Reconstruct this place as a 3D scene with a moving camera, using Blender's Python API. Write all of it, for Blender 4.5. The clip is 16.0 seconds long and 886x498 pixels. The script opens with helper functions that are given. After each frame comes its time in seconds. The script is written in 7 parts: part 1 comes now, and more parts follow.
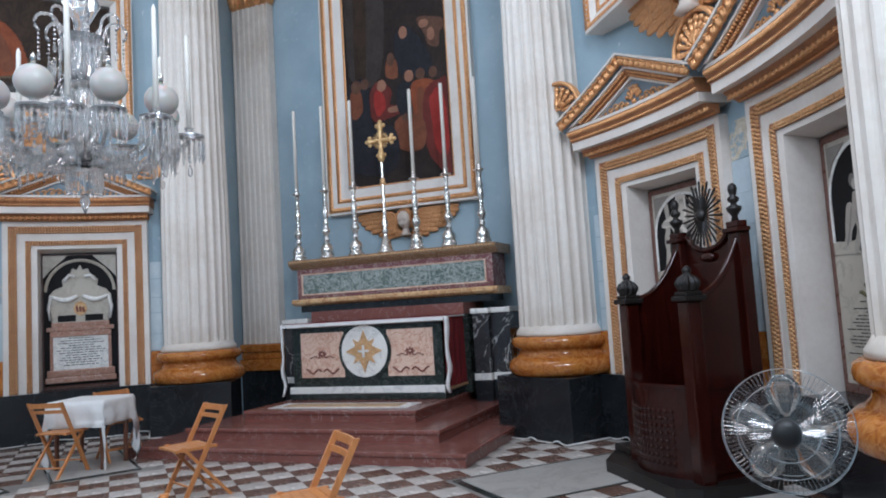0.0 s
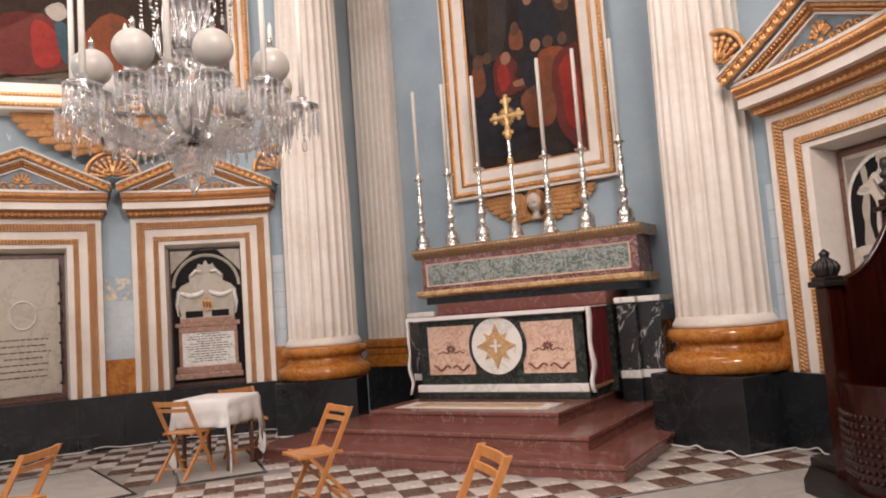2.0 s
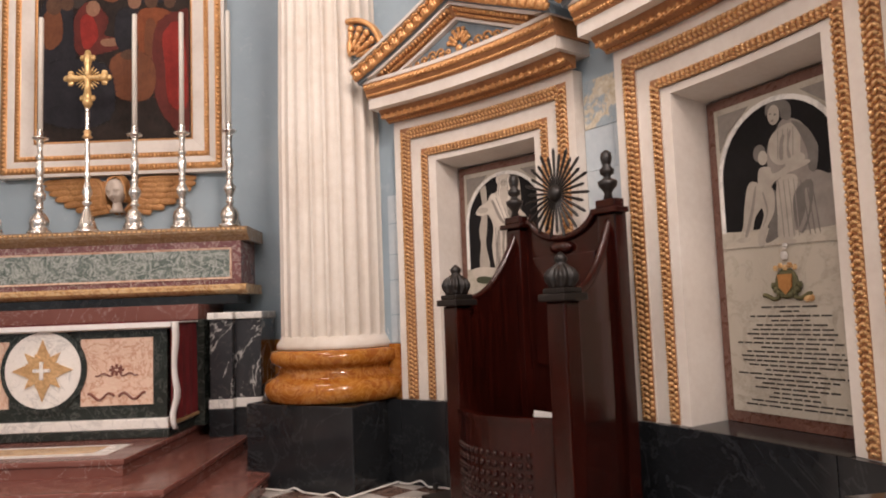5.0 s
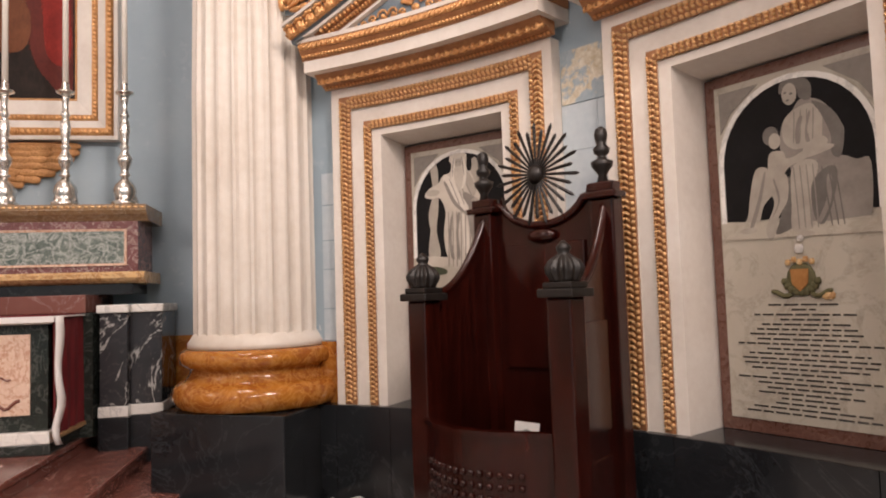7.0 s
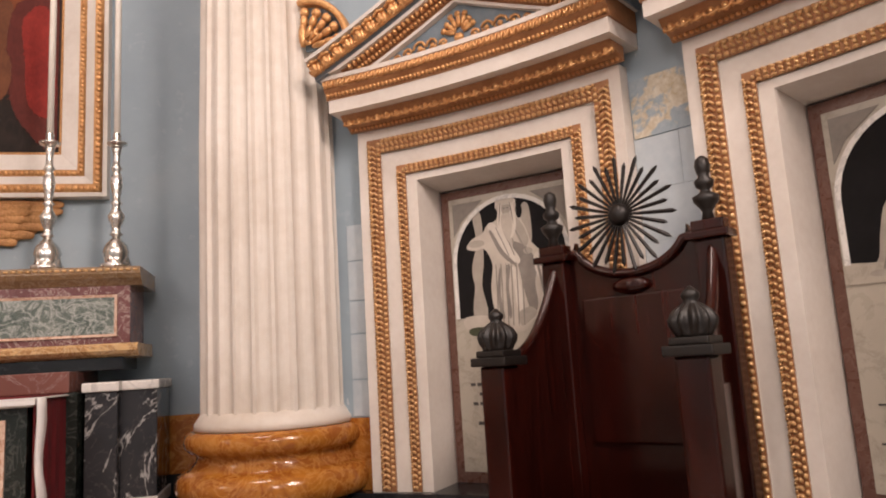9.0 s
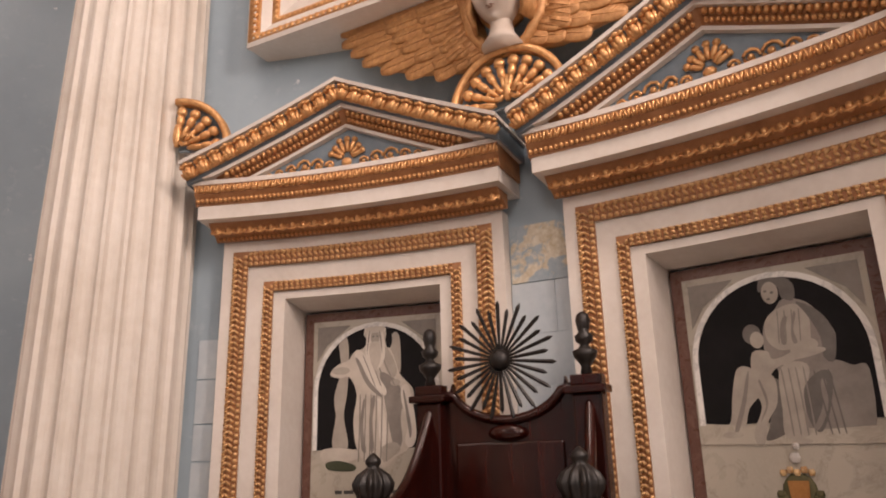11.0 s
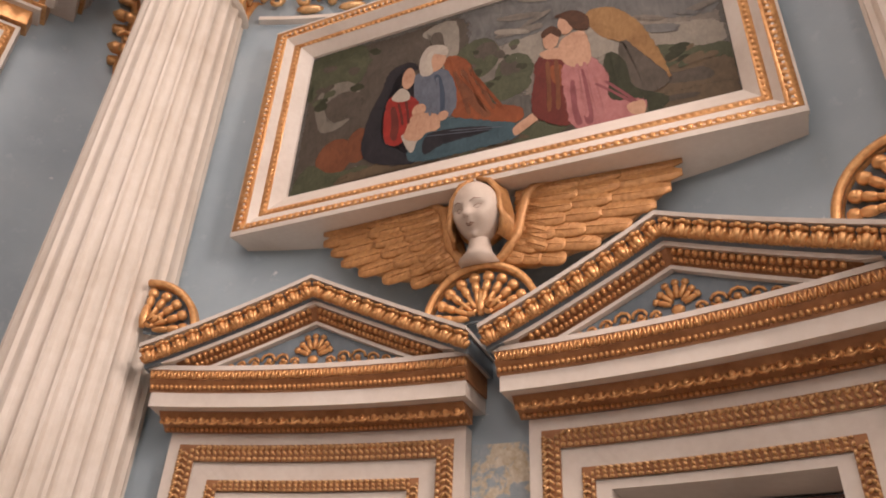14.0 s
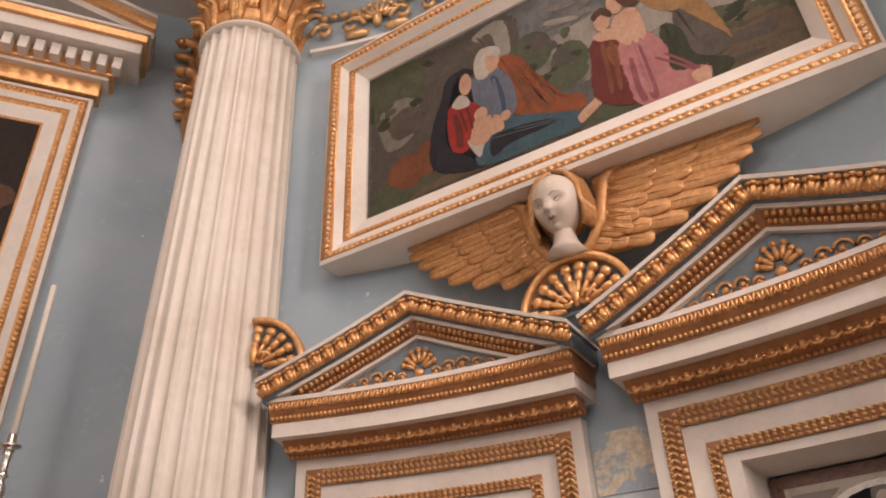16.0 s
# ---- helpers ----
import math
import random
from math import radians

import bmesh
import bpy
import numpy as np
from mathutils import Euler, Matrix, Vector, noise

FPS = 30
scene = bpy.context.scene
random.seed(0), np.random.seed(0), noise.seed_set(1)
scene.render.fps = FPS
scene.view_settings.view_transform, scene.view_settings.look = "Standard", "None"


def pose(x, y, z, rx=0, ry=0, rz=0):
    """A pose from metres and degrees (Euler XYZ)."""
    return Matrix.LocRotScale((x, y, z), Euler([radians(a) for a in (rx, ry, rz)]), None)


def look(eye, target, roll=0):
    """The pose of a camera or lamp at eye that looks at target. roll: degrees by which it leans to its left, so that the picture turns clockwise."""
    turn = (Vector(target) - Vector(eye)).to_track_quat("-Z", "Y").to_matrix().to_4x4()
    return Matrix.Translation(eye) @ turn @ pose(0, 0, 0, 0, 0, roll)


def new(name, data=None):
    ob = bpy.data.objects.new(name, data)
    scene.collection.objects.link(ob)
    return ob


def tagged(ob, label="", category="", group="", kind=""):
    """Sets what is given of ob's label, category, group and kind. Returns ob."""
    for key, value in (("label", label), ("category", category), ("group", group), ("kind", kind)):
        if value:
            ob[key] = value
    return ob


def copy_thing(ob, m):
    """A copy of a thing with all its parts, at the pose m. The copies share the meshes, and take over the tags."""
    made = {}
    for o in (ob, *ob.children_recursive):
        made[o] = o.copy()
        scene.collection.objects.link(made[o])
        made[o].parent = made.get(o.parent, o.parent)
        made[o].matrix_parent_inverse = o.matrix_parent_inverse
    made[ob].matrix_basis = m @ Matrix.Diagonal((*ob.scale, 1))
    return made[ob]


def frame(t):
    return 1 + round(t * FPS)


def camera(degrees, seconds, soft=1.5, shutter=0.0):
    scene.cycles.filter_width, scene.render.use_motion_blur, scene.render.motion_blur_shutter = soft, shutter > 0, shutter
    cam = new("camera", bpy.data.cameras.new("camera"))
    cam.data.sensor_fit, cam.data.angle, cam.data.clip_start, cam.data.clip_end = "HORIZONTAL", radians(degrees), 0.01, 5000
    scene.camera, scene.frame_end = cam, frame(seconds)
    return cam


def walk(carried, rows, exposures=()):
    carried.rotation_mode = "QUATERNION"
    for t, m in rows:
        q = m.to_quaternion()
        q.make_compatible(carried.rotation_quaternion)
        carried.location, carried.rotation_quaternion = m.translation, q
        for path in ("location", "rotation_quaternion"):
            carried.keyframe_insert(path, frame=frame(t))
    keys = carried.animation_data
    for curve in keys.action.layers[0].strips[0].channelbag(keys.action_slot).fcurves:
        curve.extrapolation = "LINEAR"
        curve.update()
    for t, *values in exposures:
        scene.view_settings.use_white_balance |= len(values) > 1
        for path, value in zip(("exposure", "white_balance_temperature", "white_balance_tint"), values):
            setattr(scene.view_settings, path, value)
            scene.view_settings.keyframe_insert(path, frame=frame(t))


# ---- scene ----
cam = camera(63.34, 16.0, soft=1.9)
PATH = [
    (0, (4.628, -3.126, 1.474), (3.864, -1.286, 1.643), -3.48),
    (0.5, (4.554, -2.968, 1.434), (3.600, -1.214, 1.540), -3.50),
    (1, (4.403, -2.803, 1.453), (3.448, -1.055, 1.627), -2.35),
    (1.5, (4.221, -2.707, 1.445), (3.235, -0.973, 1.598), -3.21),
    (2, (4.095, -2.453, 1.453), (3.040, -0.763, 1.627), -4.24),
    (2.5, (4.000, -2.289, 1.456), (3.070, -0.526, 1.617), -3.60),
    (3, (3.854, -2.130, 1.452), (3.163, -0.261, 1.628), -3.44),
    (3.5, (3.742, -1.980, 1.435), (3.241, -0.046, 1.528), -3.90),
    (4, (3.742, -1.680, 1.470), (3.346, 0.271, 1.666), -4.60),
    (4.5, (3.700, -1.534, 1.410), (3.481, 0.448, 1.574), -1.70),
    (5, (3.590, -1.342, 1.404), (3.597, 0.650, 1.575), -2.17),
    (7.5, (3.002, -0.458, 1.461), (3.360, 1.506, 1.586), -2.07),
    (8, (2.891, -0.220, 1.397), (3.222, 1.746, 1.568), -4.28),
    (10.5, (2.519, 0.147, 1.623), (3.284, 1.925, 2.126), -1.23),
    (11, (2.459, 0.184, 1.655), (3.338, 1.889, 2.221), -1.47),
    (11.5, (2.448, 0.164, 1.728), (3.362, 1.818, 2.384), -0.59),
    (12, (2.442, 0.150, 1.760), (3.384, 1.755, 2.494), -0.34),
    (12.5, (2.449, 0.170, 1.753), (3.381, 1.747, 2.555), 0.65),
    (13, (2.467, 0.170, 1.765), (3.366, 1.728, 2.639), 1.92),
    (13.5, (2.462, 0.166, 1.787), (3.316, 1.703, 2.740), 2.90),
    (14, (2.467, 0.173, 1.782), (3.308, 1.659, 2.824), 2.96),
    (14.5, (2.444, 0.162, 1.775), (3.294, 1.580, 2.900), 2.46),
    (15, (2.442, 0.162, 1.753), (3.302, 1.566, 2.889), 2.41),
    (15.5, (2.419, 0.155, 1.770), (3.267, 1.591, 2.875), 0.89),
    (16, (2.332, 0.169, 1.771), (3.008, 1.737, 2.812), -2.63),
]
WB = [(0.0, -0.5, 4750, 2), (0.5, -0.26, 5500, 4), (1.0, -0.2, 5850, 9), (2.0, -0.18, 6300, 15), (5.0, -0.14, 6480, 16), (8.0, -0.09, 6550, 17), (10.5, -0.44, 6850, 21), (16.0, -0.54, 6800, 20)]
walk(cam, [(t, look(eye, target, roll)) for t, eye, target, roll in PATH], WB)

# ---- world and light ----
world = bpy.data.worlds.new("world")
scene.world = world
world.use_nodes = True
wn = world.node_tree.nodes
sky = wn.new("ShaderNodeTexSky")
sky.sky_type = "NISHITA"
sky.sun_disc = False
sky.sun_elevation, sky.sun_rotation = radians(50), radians(200)
world.node_tree.links.new(sky.outputs[0], wn["Background"].inputs[0])
wn["Background"].inputs[1].default_value = 0.1


def area_lamp(name, m, sx, sy, watts, colour):
    data = bpy.data.lights.new(name, "AREA")
    data.shape, data.size, data.size_y, data.energy, data.color = "RECTANGLE", sx, sy, watts, colour
    ob = new(name, data)
    ob.matrix_world = m
    return ob


# added unseen lamps: one at the dome's open top, four hung before the wall
area_lamp("unseen_top_lamp", pose(0, 0, 12.35), 3.0, 3.0, 430, (1.0, 0.83, 0.71))
for a, watts in ((110, 560), (152, 260), (212, 320), (290, 80)):
    r = radians(a)
    area_lamp("unseen_fill_lamp", look((5.55 * math.sin(r), 5.55 * math.cos(r), 5.6), (0, 0.6, 2.6)), 1.6, 2.2, watts, (1.0, 0.85, 0.74))

# ---- materials ----
def rgb(c):
    return (*c, 1.0)


class Mat:
    """A small builder for node materials."""

    def __init__(self, name, rough=0.5, metal=0.0, spec=0.5):
        self.m = bpy.data.materials.new(name)
        self.m.use_nodes = True
        self.t = self.m.node_tree
        self.b = self.t.nodes["Principled BSDF"]
        self.b.inputs["Roughness"].default_value = rough
        self.b.inputs["Metallic"].default_value = metal
        self.b.inputs["Specular IOR Level"].default_value = spec
        self.co = self.t.nodes.new("ShaderNodeTexCoord").outputs["Object"]

    def link(self, a, b):
        self.t.links.new(a, b)

    def node(self, kind):
        return self.t.nodes.new(kind)

    def noise(self, scale, detail=4.0, rough=0.6, dist=0.0, stretch=None):
        n = self.node("ShaderNodeTexNoise")
        n.inputs["Scale"].default_value, n.inputs["Detail"].default_value = scale, detail
        n.inputs["Roughness"].default_value, n.inputs["Distortion"].default_value = rough, dist
        co = self.co
        if stretch:
            mp = self.node("ShaderNodeMapping")
            mp.inputs["Scale"].default_value = stretch
            self.link(co, mp.inputs[0])
            co = mp.outputs[0]
        self.link(co, n.inputs["Vector"])
        return n.outputs["Fac"]

    def ramp(self, fac, stops):
        r = self.node("ShaderNodeValToRGB")
        while len(r.color_ramp.elements) < len(stops):
            r.color_ramp.elements.new(0.5)
        for e, (p, c) in zip(r.color_ramp.elements, stops):
            e.position, e.color = p, rgb(c)
        self.link(fac, r.inputs[0])
        return r.outputs[0]

    def mix(self, fac, a, b, mode="MIX"):
        n = self.node("ShaderNodeMix")
        n.data_type, n.blend_type = "RGBA", mode
        for v, i in ((fac, 0), (a, 6), (b, 7)):
            if isinstance(v, (int, float)):
                n.inputs[i].default_value = v
            elif isinstance(v, tuple):
                n.inputs[i].default_value = rgb(v)
            else:
                self.link(v, n.inputs[i])
        return n.outputs[2]

    def colour(self, out):
        if isinstance(out, tuple):
            self.b.inputs["Base Color"].default_value = rgb(out)
        else:
            self.link(out, self.b.inputs["Base Color"])
        return self

    def bump(self, fac, strength=0.3, dist=0.01):
        n = self.node("ShaderNodeBump")
        n.inputs["Strength"].default_value, n.inputs["Distance"].default_value = strength, dist
        self.link(fac, n.inputs["Height"])
        self.link(n.outputs[0], self.b.inputs["Normal"])
        return self

    def gloss(self, fac, lo, hi):
        n = self.node("ShaderNodeMapRange")
        n.inputs[3].default_value, n.inputs[4].default_value = lo, hi
        self.link(fac, n.inputs[0])
        self.link(n.outputs[0], self.b.inputs["Roughness"])
        return self


def two_scale(name, base, dark, light, big, small, rough=0.5, bump=0.15, spec=0.4, metal=0.0, dist=0.004):
    m = Mat(name, rough, metal, spec)
    n1, n2 = m.noise(big, 5), m.noise(small, 4)
    a = m.ramp(n1, [(0.3, dark), (0.52, base), (0.75, light)])
    m.colour(m.mix(0.25, a, m.ramp(n2, [(0.3, dark), (0.7, light)])))
    m.bump(n2, bump, dist)
    m.gloss(n1, rough * 0.8, min(1, rough * 1.2))
    return m.m


def marble(name, base, vein, vein2, scale, width=0.06, rough=0.18, blotch=None):
    m = Mat(name, rough, 0, 0.5)
    w = m.noise(scale, 7, 0.62, 1.6)
    w2 = m.noise(scale * 2.3, 6, 0.6, 2.4)
    line = m.ramp(w, [(0.5 - width, (0, 0, 0)), (0.5, (1, 1, 1)), (0.5 + width, (0, 0, 0))])
    line2 = m.ramp(w2, [(0.5 - width * 0.5, (0, 0, 0)), (0.5, (1, 1, 1)), (0.5 + width * 0.5, (0, 0, 0))])
    ground = m.ramp(m.noise(scale * 0.7, 5), [(0.3, base), (0.7, blotch or tuple(min(1, c * 1.35) for c in base))])
    c = m.mix(line, ground, vein)
    c = m.mix(line2, c, vein2)
    m.colour(c)
    m.gloss(w2, rough * 0.7, rough * 1.6)
    return m.m


def wood(name, dark, light, scale, rough=0.35, bump=0.1):
    m = Mat(name, rough, 0, 0.5)
    g = m.noise(scale, 6, 0.65, 0.6, (9, 9, 0.8))
    f = m.noise(scale * 0.4, 3)
    m.colour(m.mix(m.ramp(f, [(0.35, (0, 0, 0)), (0.7, (0.6, 0.6, 0.6))]), m.ramp(g, [(0.3, dark), (0.7, light)]), dark))
    m.bump(g, bump, 0.002)
    m.gloss(f, rough * 0.75, rough * 1.25)
    return m.m


def gilt(name, gold, shade, rough=0.34, metal=0.5):
    m = Mat(name, rough, metal, 0.5)
    n = m.noise(35, 4)
    n2 = m.noise(6, 3)
    a = m.ramp(n, [(0.3, shade), (0.6, gold)])
    m.colour(m.mix(m.ramp(n2, [(0.4, (0, 0, 0)), (0.75, (0.7, 0.7, 0.7))]), a, shade))
    m.bump(n, 0.25, 0.003)
    return m.m


WHITE = two_scale("cream_white_paint", (0.74, 0.69, 0.63), (0.62, 0.56, 0.5), (0.8, 0.76, 0.71), 1.7, 24, 0.5, 0.12)
SHAFT = two_scale("cream_shaft_paint", (0.76, 0.71, 0.64), (0.6, 0.53, 0.45), (0.82, 0.78, 0.73), 1.1, 14, 0.48, 0.12)


def blue_plaster():
    m = Mat("worn_blue_wall_paint", 0.55, 0, 0.35)
    n1, n2, n3 = m.noise(0.9, 6), m.noise(9, 5), m.noise(30, 3)
    c = m.ramp(n1, [(0.3, (0.28, 0.36, 0.42)), (0.55, (0.34, 0.43, 0.49)), (0.75, (0.4, 0.48, 0.53))])
    c = m.mix(m.ramp(n2, [(0.6, (0, 0, 0)), (0.72, (0.5, 0.5, 0.5))]), c, (0.42, 0.5, 0.55))
    chips = m.ramp(m.noise(7, 6, 0.7, 0.4, (1, 1, 0.6)), [(0.685, (0, 0, 0)), (0.7, (1, 1, 1))])
    m.colour(m.mix(chips, c, (0.66, 0.69, 0.7)))
    m.bump(n3, 0.12, 0.004)
    return m.m


BLUE = blue_plaster()
PALE = two_scale("pale_blue_patched_plaster", (0.48, 0.55, 0.59), (0.4, 0.47, 0.52), (0.6, 0.64, 0.66), 3.0, 20, 0.6, 0.2)


def worn_patch():
    m = Mat("bare_plaster_under_flaked_blue_paint", 0.7, 0, 0.3)
    n, n2 = m.noise(5.5, 6, 0.62, 0.5), m.noise(26, 4)
    bare = m.ramp(n2, [(0.3, (0.5, 0.42, 0.28)), (0.7, (0.72, 0.68, 0.58))])
    paint = m.ramp(n2, [(0.3, (0.3, 0.38, 0.43)), (0.7, (0.4, 0.46, 0.5))])
    m.colour(m.mix(m.ramp(n, [(0.52, (0, 0, 0)), (0.56, (1, 1, 1))]), paint, bare))
    m.bump(n, 0.4, 0.006)
    return m.m


OCHRE_PATCH = worn_patch()
GOLD = gilt("worn_gilding", (0.86, 0.57, 0.29), (0.56, 0.32, 0.14), 0.3)
# darker copy of the gilding; its colour gives the carved recesses their shade
GILT_SHADE = two_scale("shade_brown_gilt_ground", (0.38, 0.18, 0.08), (0.26, 0.11, 0.045), (0.5, 0.26, 0.12), 8, 40, 0.5, 0.2)
BRONZE = gilt("dull_gilding", (0.83, 0.48, 0.21), (0.58, 0.28, 0.11), 0.36)
WING_GILT = gilt("matt_oil_gilding", (0.6, 0.32, 0.13), (0.4, 0.19, 0.07), 0.46, 0.25)
BLACK = marble("black_grey_marble", (0.009, 0.01, 0.012), (0.034, 0.037, 0.041), (0.02, 0.022, 0.025), 1.6, 0.014, 0.13, (0.022, 0.025, 0.028))
VEINED = marble("black_white_veined_marble", (0.025, 0.025, 0.028), (0.5, 0.49, 0.47), (0.1, 0.1, 0.1), 1.3, 0.015, 0.14, (0.055, 0.055, 0.06))
AMBER = marble("amber_yellow_marble", (0.4, 0.145, 0.02), (0.3, 0.09, 0.014), (0.5, 0.22, 0.05), 2.2, 0.1, 0.13, (0.47, 0.19, 0.032))
RED = marble("dark_red_marble", (0.16, 0.058, 0.044), (0.36, 0.26, 0.23), (0.19, 0.08, 0.066), 2.6, 0.008, 0.17, (0.21, 0.085, 0.068))
GREEN = marble("green_breccia_marble", (0.07, 0.1, 0.09), (0.45, 0.48, 0.45), (0.2, 0.25, 0.22), 7.0, 0.07, 0.15, (0.17, 0.2, 0.18))
PURPLE = marble("purple_red_marble", (0.15, 0.06, 0.06), (0.5, 0.4, 0.36), (0.3, 0.15, 0.14), 9.0, 0.03, 0.16, (0.22, 0.1, 0.1))
OLIVE = marble("olive_brown_marble", (0.26, 0.17, 0.09), (0.4, 0.3, 0.2), (0.18, 0.1, 0.06), 6, 0.04, 0.18)
YELLOWM = marble("pale_yellow_marble", (0.55, 0.36, 0.17), (0.38, 0.2, 0.08), (0.66, 0.5, 0.3), 4.0, 0.06, 0.16)
PINK = marble("pink_alabaster_panel", (0.64, 0.43, 0.32), (0.5, 0.27, 0.18), (0.76, 0.62, 0.5), 4.4, 0.05, 0.2, (0.72, 0.53, 0.42))
WMARBLE = marble("white_marble", (0.74, 0.72, 0.68), (0.55, 0.54, 0.52), (0.66, 0.64, 0.6), 2.6, 0.03, 0.22, (0.8, 0.78, 0.74))
GMARBLE = marble("grey_memorial_marble", (0.42, 0.38, 0.31), (0.37, 0.33, 0.27), (0.45, 0.41, 0.34), 2.4, 0.05, 0.26, (0.47, 0.43, 0.36))
DKGREEN = marble("dark_green_marble", (0.014, 0.018, 0.016), (0.08, 0.09, 0.08), (0.04, 0.05, 0.045), 5, 0.025, 0.15)
BRIGHT = gilt("bright_gilding", (0.86, 0.62, 0.3), (0.55, 0.34, 0.13), 0.25)
DARKWOOD = wood("dark_mahogany", (0.009, 0.0015, 0.001), (0.044, 0.006, 0.0033), 3.0, 0.19)
BLACKWOOD = wood("blackened_wood", (0.005, 0.004, 0.0036), (0.014, 0.01, 0.008), 4.0, 0.46)
BEECH = wood("orange_varnished_beech", (0.42, 0.17, 0.05), (0.62, 0.28, 0.09), 4.0, 0.32)
BROWNWOOD = wood("brown_table_wood", (0.09, 0.035, 0.018), (0.17, 0.07, 0.035), 4.0, 0.35)
SILVER = two_scale("silver_plate", (0.8, 0.78, 0.74), (0.6, 0.56, 0.5), (0.9, 0.89, 0.87), 8, 40, 0.27, 0.15, 0.5, 1.0)
WAX = two_scale("ivory_wax", (0.8, 0.77, 0.7), (0.72, 0.68, 0.6), (0.84, 0.82, 0.77), 6, 30, 0.45, 0.05)
CLOTH = two_scale("white_linen", (0.78, 0.77, 0.75), (0.7, 0.69, 0.68), (0.82, 0.81, 0.8), 8, 160, 0.85, 0.35)
REDCLOTH = two_scale("dark_red_cloth", (0.16, 0.012, 0.016), (0.1, 0.007, 0.01), (0.22, 0.02, 0.024), 7, 140, 0.8, 0.3)
STATUE = two_scale("grey_white_carved_marble", (0.6, 0.57, 0.53), (0.45, 0.42, 0.39), (0.7, 0.67, 0.63), 6, 40, 0.4, 0.15)
FACE = two_scale("painted_cream_face", (0.6, 0.52, 0.45), (0.54, 0.45, 0.38), (0.64, 0.57, 0.5), 4, 60, 0.45, 0.03)
# brown lines that draw the shade at lids, brows, nostrils and lips
FACE_SHADE = two_scale("brown_shade_lines_of_face", (0.26, 0.15, 0.11), (0.2, 0.11, 0.08), (0.32, 0.19, 0.14), 8, 60, 0.5, 0.03)
NICHE_DARK = two_scale("dark_slate_ground", (0.009, 0.008, 0.009), (0.006, 0.006, 0.006), (0.014, 0.013, 0.014), 5, 30, 0.6, 0.05, 0.15)
INLAY_PALE = two_scale("pale_inlaid_marble", (0.66, 0.61, 0.54), (0.58, 0.53, 0.46), (0.7, 0.66, 0.59), 5, 30, 0.35, 0.03)
INLAY_LIGHT = two_scale("cream_inlaid_marble", (0.53, 0.48, 0.41), (0.43, 0.385, 0.33), (0.6, 0.55, 0.48), 7, 30, 0.35, 0.03)
INLAY_MID = two_scale("stone_grey_inlaid_marble", (0.38, 0.34, 0.29), (0.3, 0.27, 0.23), (0.45, 0.41, 0.35), 7, 30, 0.35, 0.03)
INLAY_GREY = two_scale("grey_inlaid_marble", (0.24, 0.215, 0.19), (0.18, 0.16, 0.14), (0.3, 0.27, 0.24), 7, 30, 0.35, 0.03)
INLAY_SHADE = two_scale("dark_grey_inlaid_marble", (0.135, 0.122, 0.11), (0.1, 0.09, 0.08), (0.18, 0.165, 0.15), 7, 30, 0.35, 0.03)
BROWNM = marble("brown_red_border_marble", (0.11, 0.05, 0.036), (0.17, 0.09, 0.068), (0.13, 0.064, 0.047), 5, 0.03, 0.25)
BROWNP = marble("red_brown_shelf_marble", (0.3, 0.17, 0.12), (0.42, 0.28, 0.22), (0.24, 0.13, 0.09), 4, 0.05, 0.22)
INK = two_scale("dark_inlaid_lettering", (0.06, 0.055, 0.05), (0.04, 0.037, 0.034), (0.1, 0.09, 0.085), 20, 60, 0.5, 0.05)
CABLE = two_scale("white_cable_plastic", (0.75, 0.74, 0.71), (0.66, 0.64, 0.6), (0.8, 0.79, 0.77), 6, 30, 0.4, 0.02)
BLACKPL = two_scale("black_plastic", (0.02, 0.02, 0.02), (0.012, 0.012, 0.012), (0.035, 0.035, 0.035), 6, 30, 0.45, 0.05)
CHROME = two_scale("chrome_wire", (0.75, 0.74, 0.72), (0.6, 0.6, 0.6), (0.85, 0.85, 0.85), 6, 30, 0.16, 0.02, 0.5, 1.0)
PAPER = two_scale("white_paper", (0.78, 0.77, 0.74), (0.72, 0.7, 0.67), (0.82, 0.81, 0.79), 6, 60, 0.8, 0.05)


def tile_material(name, a, b, vein):
    m = Mat(name, 0.22, 0, 0.5)
    info = m.node("ShaderNodeObjectInfo").outputs["Random"]
    geo = m.node("ShaderNodeNewGeometry").outputs["Random Per Island"]
    add = m.node("ShaderNodeMath")
    add.operation = "FRACT"
    s = m.node("ShaderNodeMath")
    s.operation = "ADD"
    m.link(info, s.inputs[0])
    m.link(geo, s.inputs[1])
    m.link(s.outputs[0], add.inputs[0])
    base = m.ramp(add.outputs[0], [(0.0, a), (1.0, b)])
    w = m.noise(5, 6, 0.6, 1.2)
    line = m.ramp(w, [(0.46, (0, 0, 0)), (0.5, (0.6, 0.6, 0.6)), (0.54, (0, 0, 0))])
    dirt = m.ramp(m.noise(1.3, 5), [(0.35, (0.72, 0.7, 0.68)), (0.65, (1, 1, 1))])
    m.colour(m.mix(1.0, m.mix(line, base, vein), dirt, "MULTIPLY"))
    m.gloss(m.noise(3, 4), 0.14, 0.36)
    return m.m


TILE_W = tile_material("white_floor_tile", (0.56, 0.53, 0.49), (0.68, 0.65, 0.61), (0.48, 0.45, 0.42))
TILE_D = tile_material("brown_floor_tile", (0.1, 0.058, 0.042), (0.17, 0.1, 0.075), (0.22, 0.15, 0.12))
GROUT = two_scale("floor_bed", (0.2, 0.185, 0.17), (0.14, 0.13, 0.12), (0.26, 0.24, 0.22), 3, 30, 0.7, 0.2)


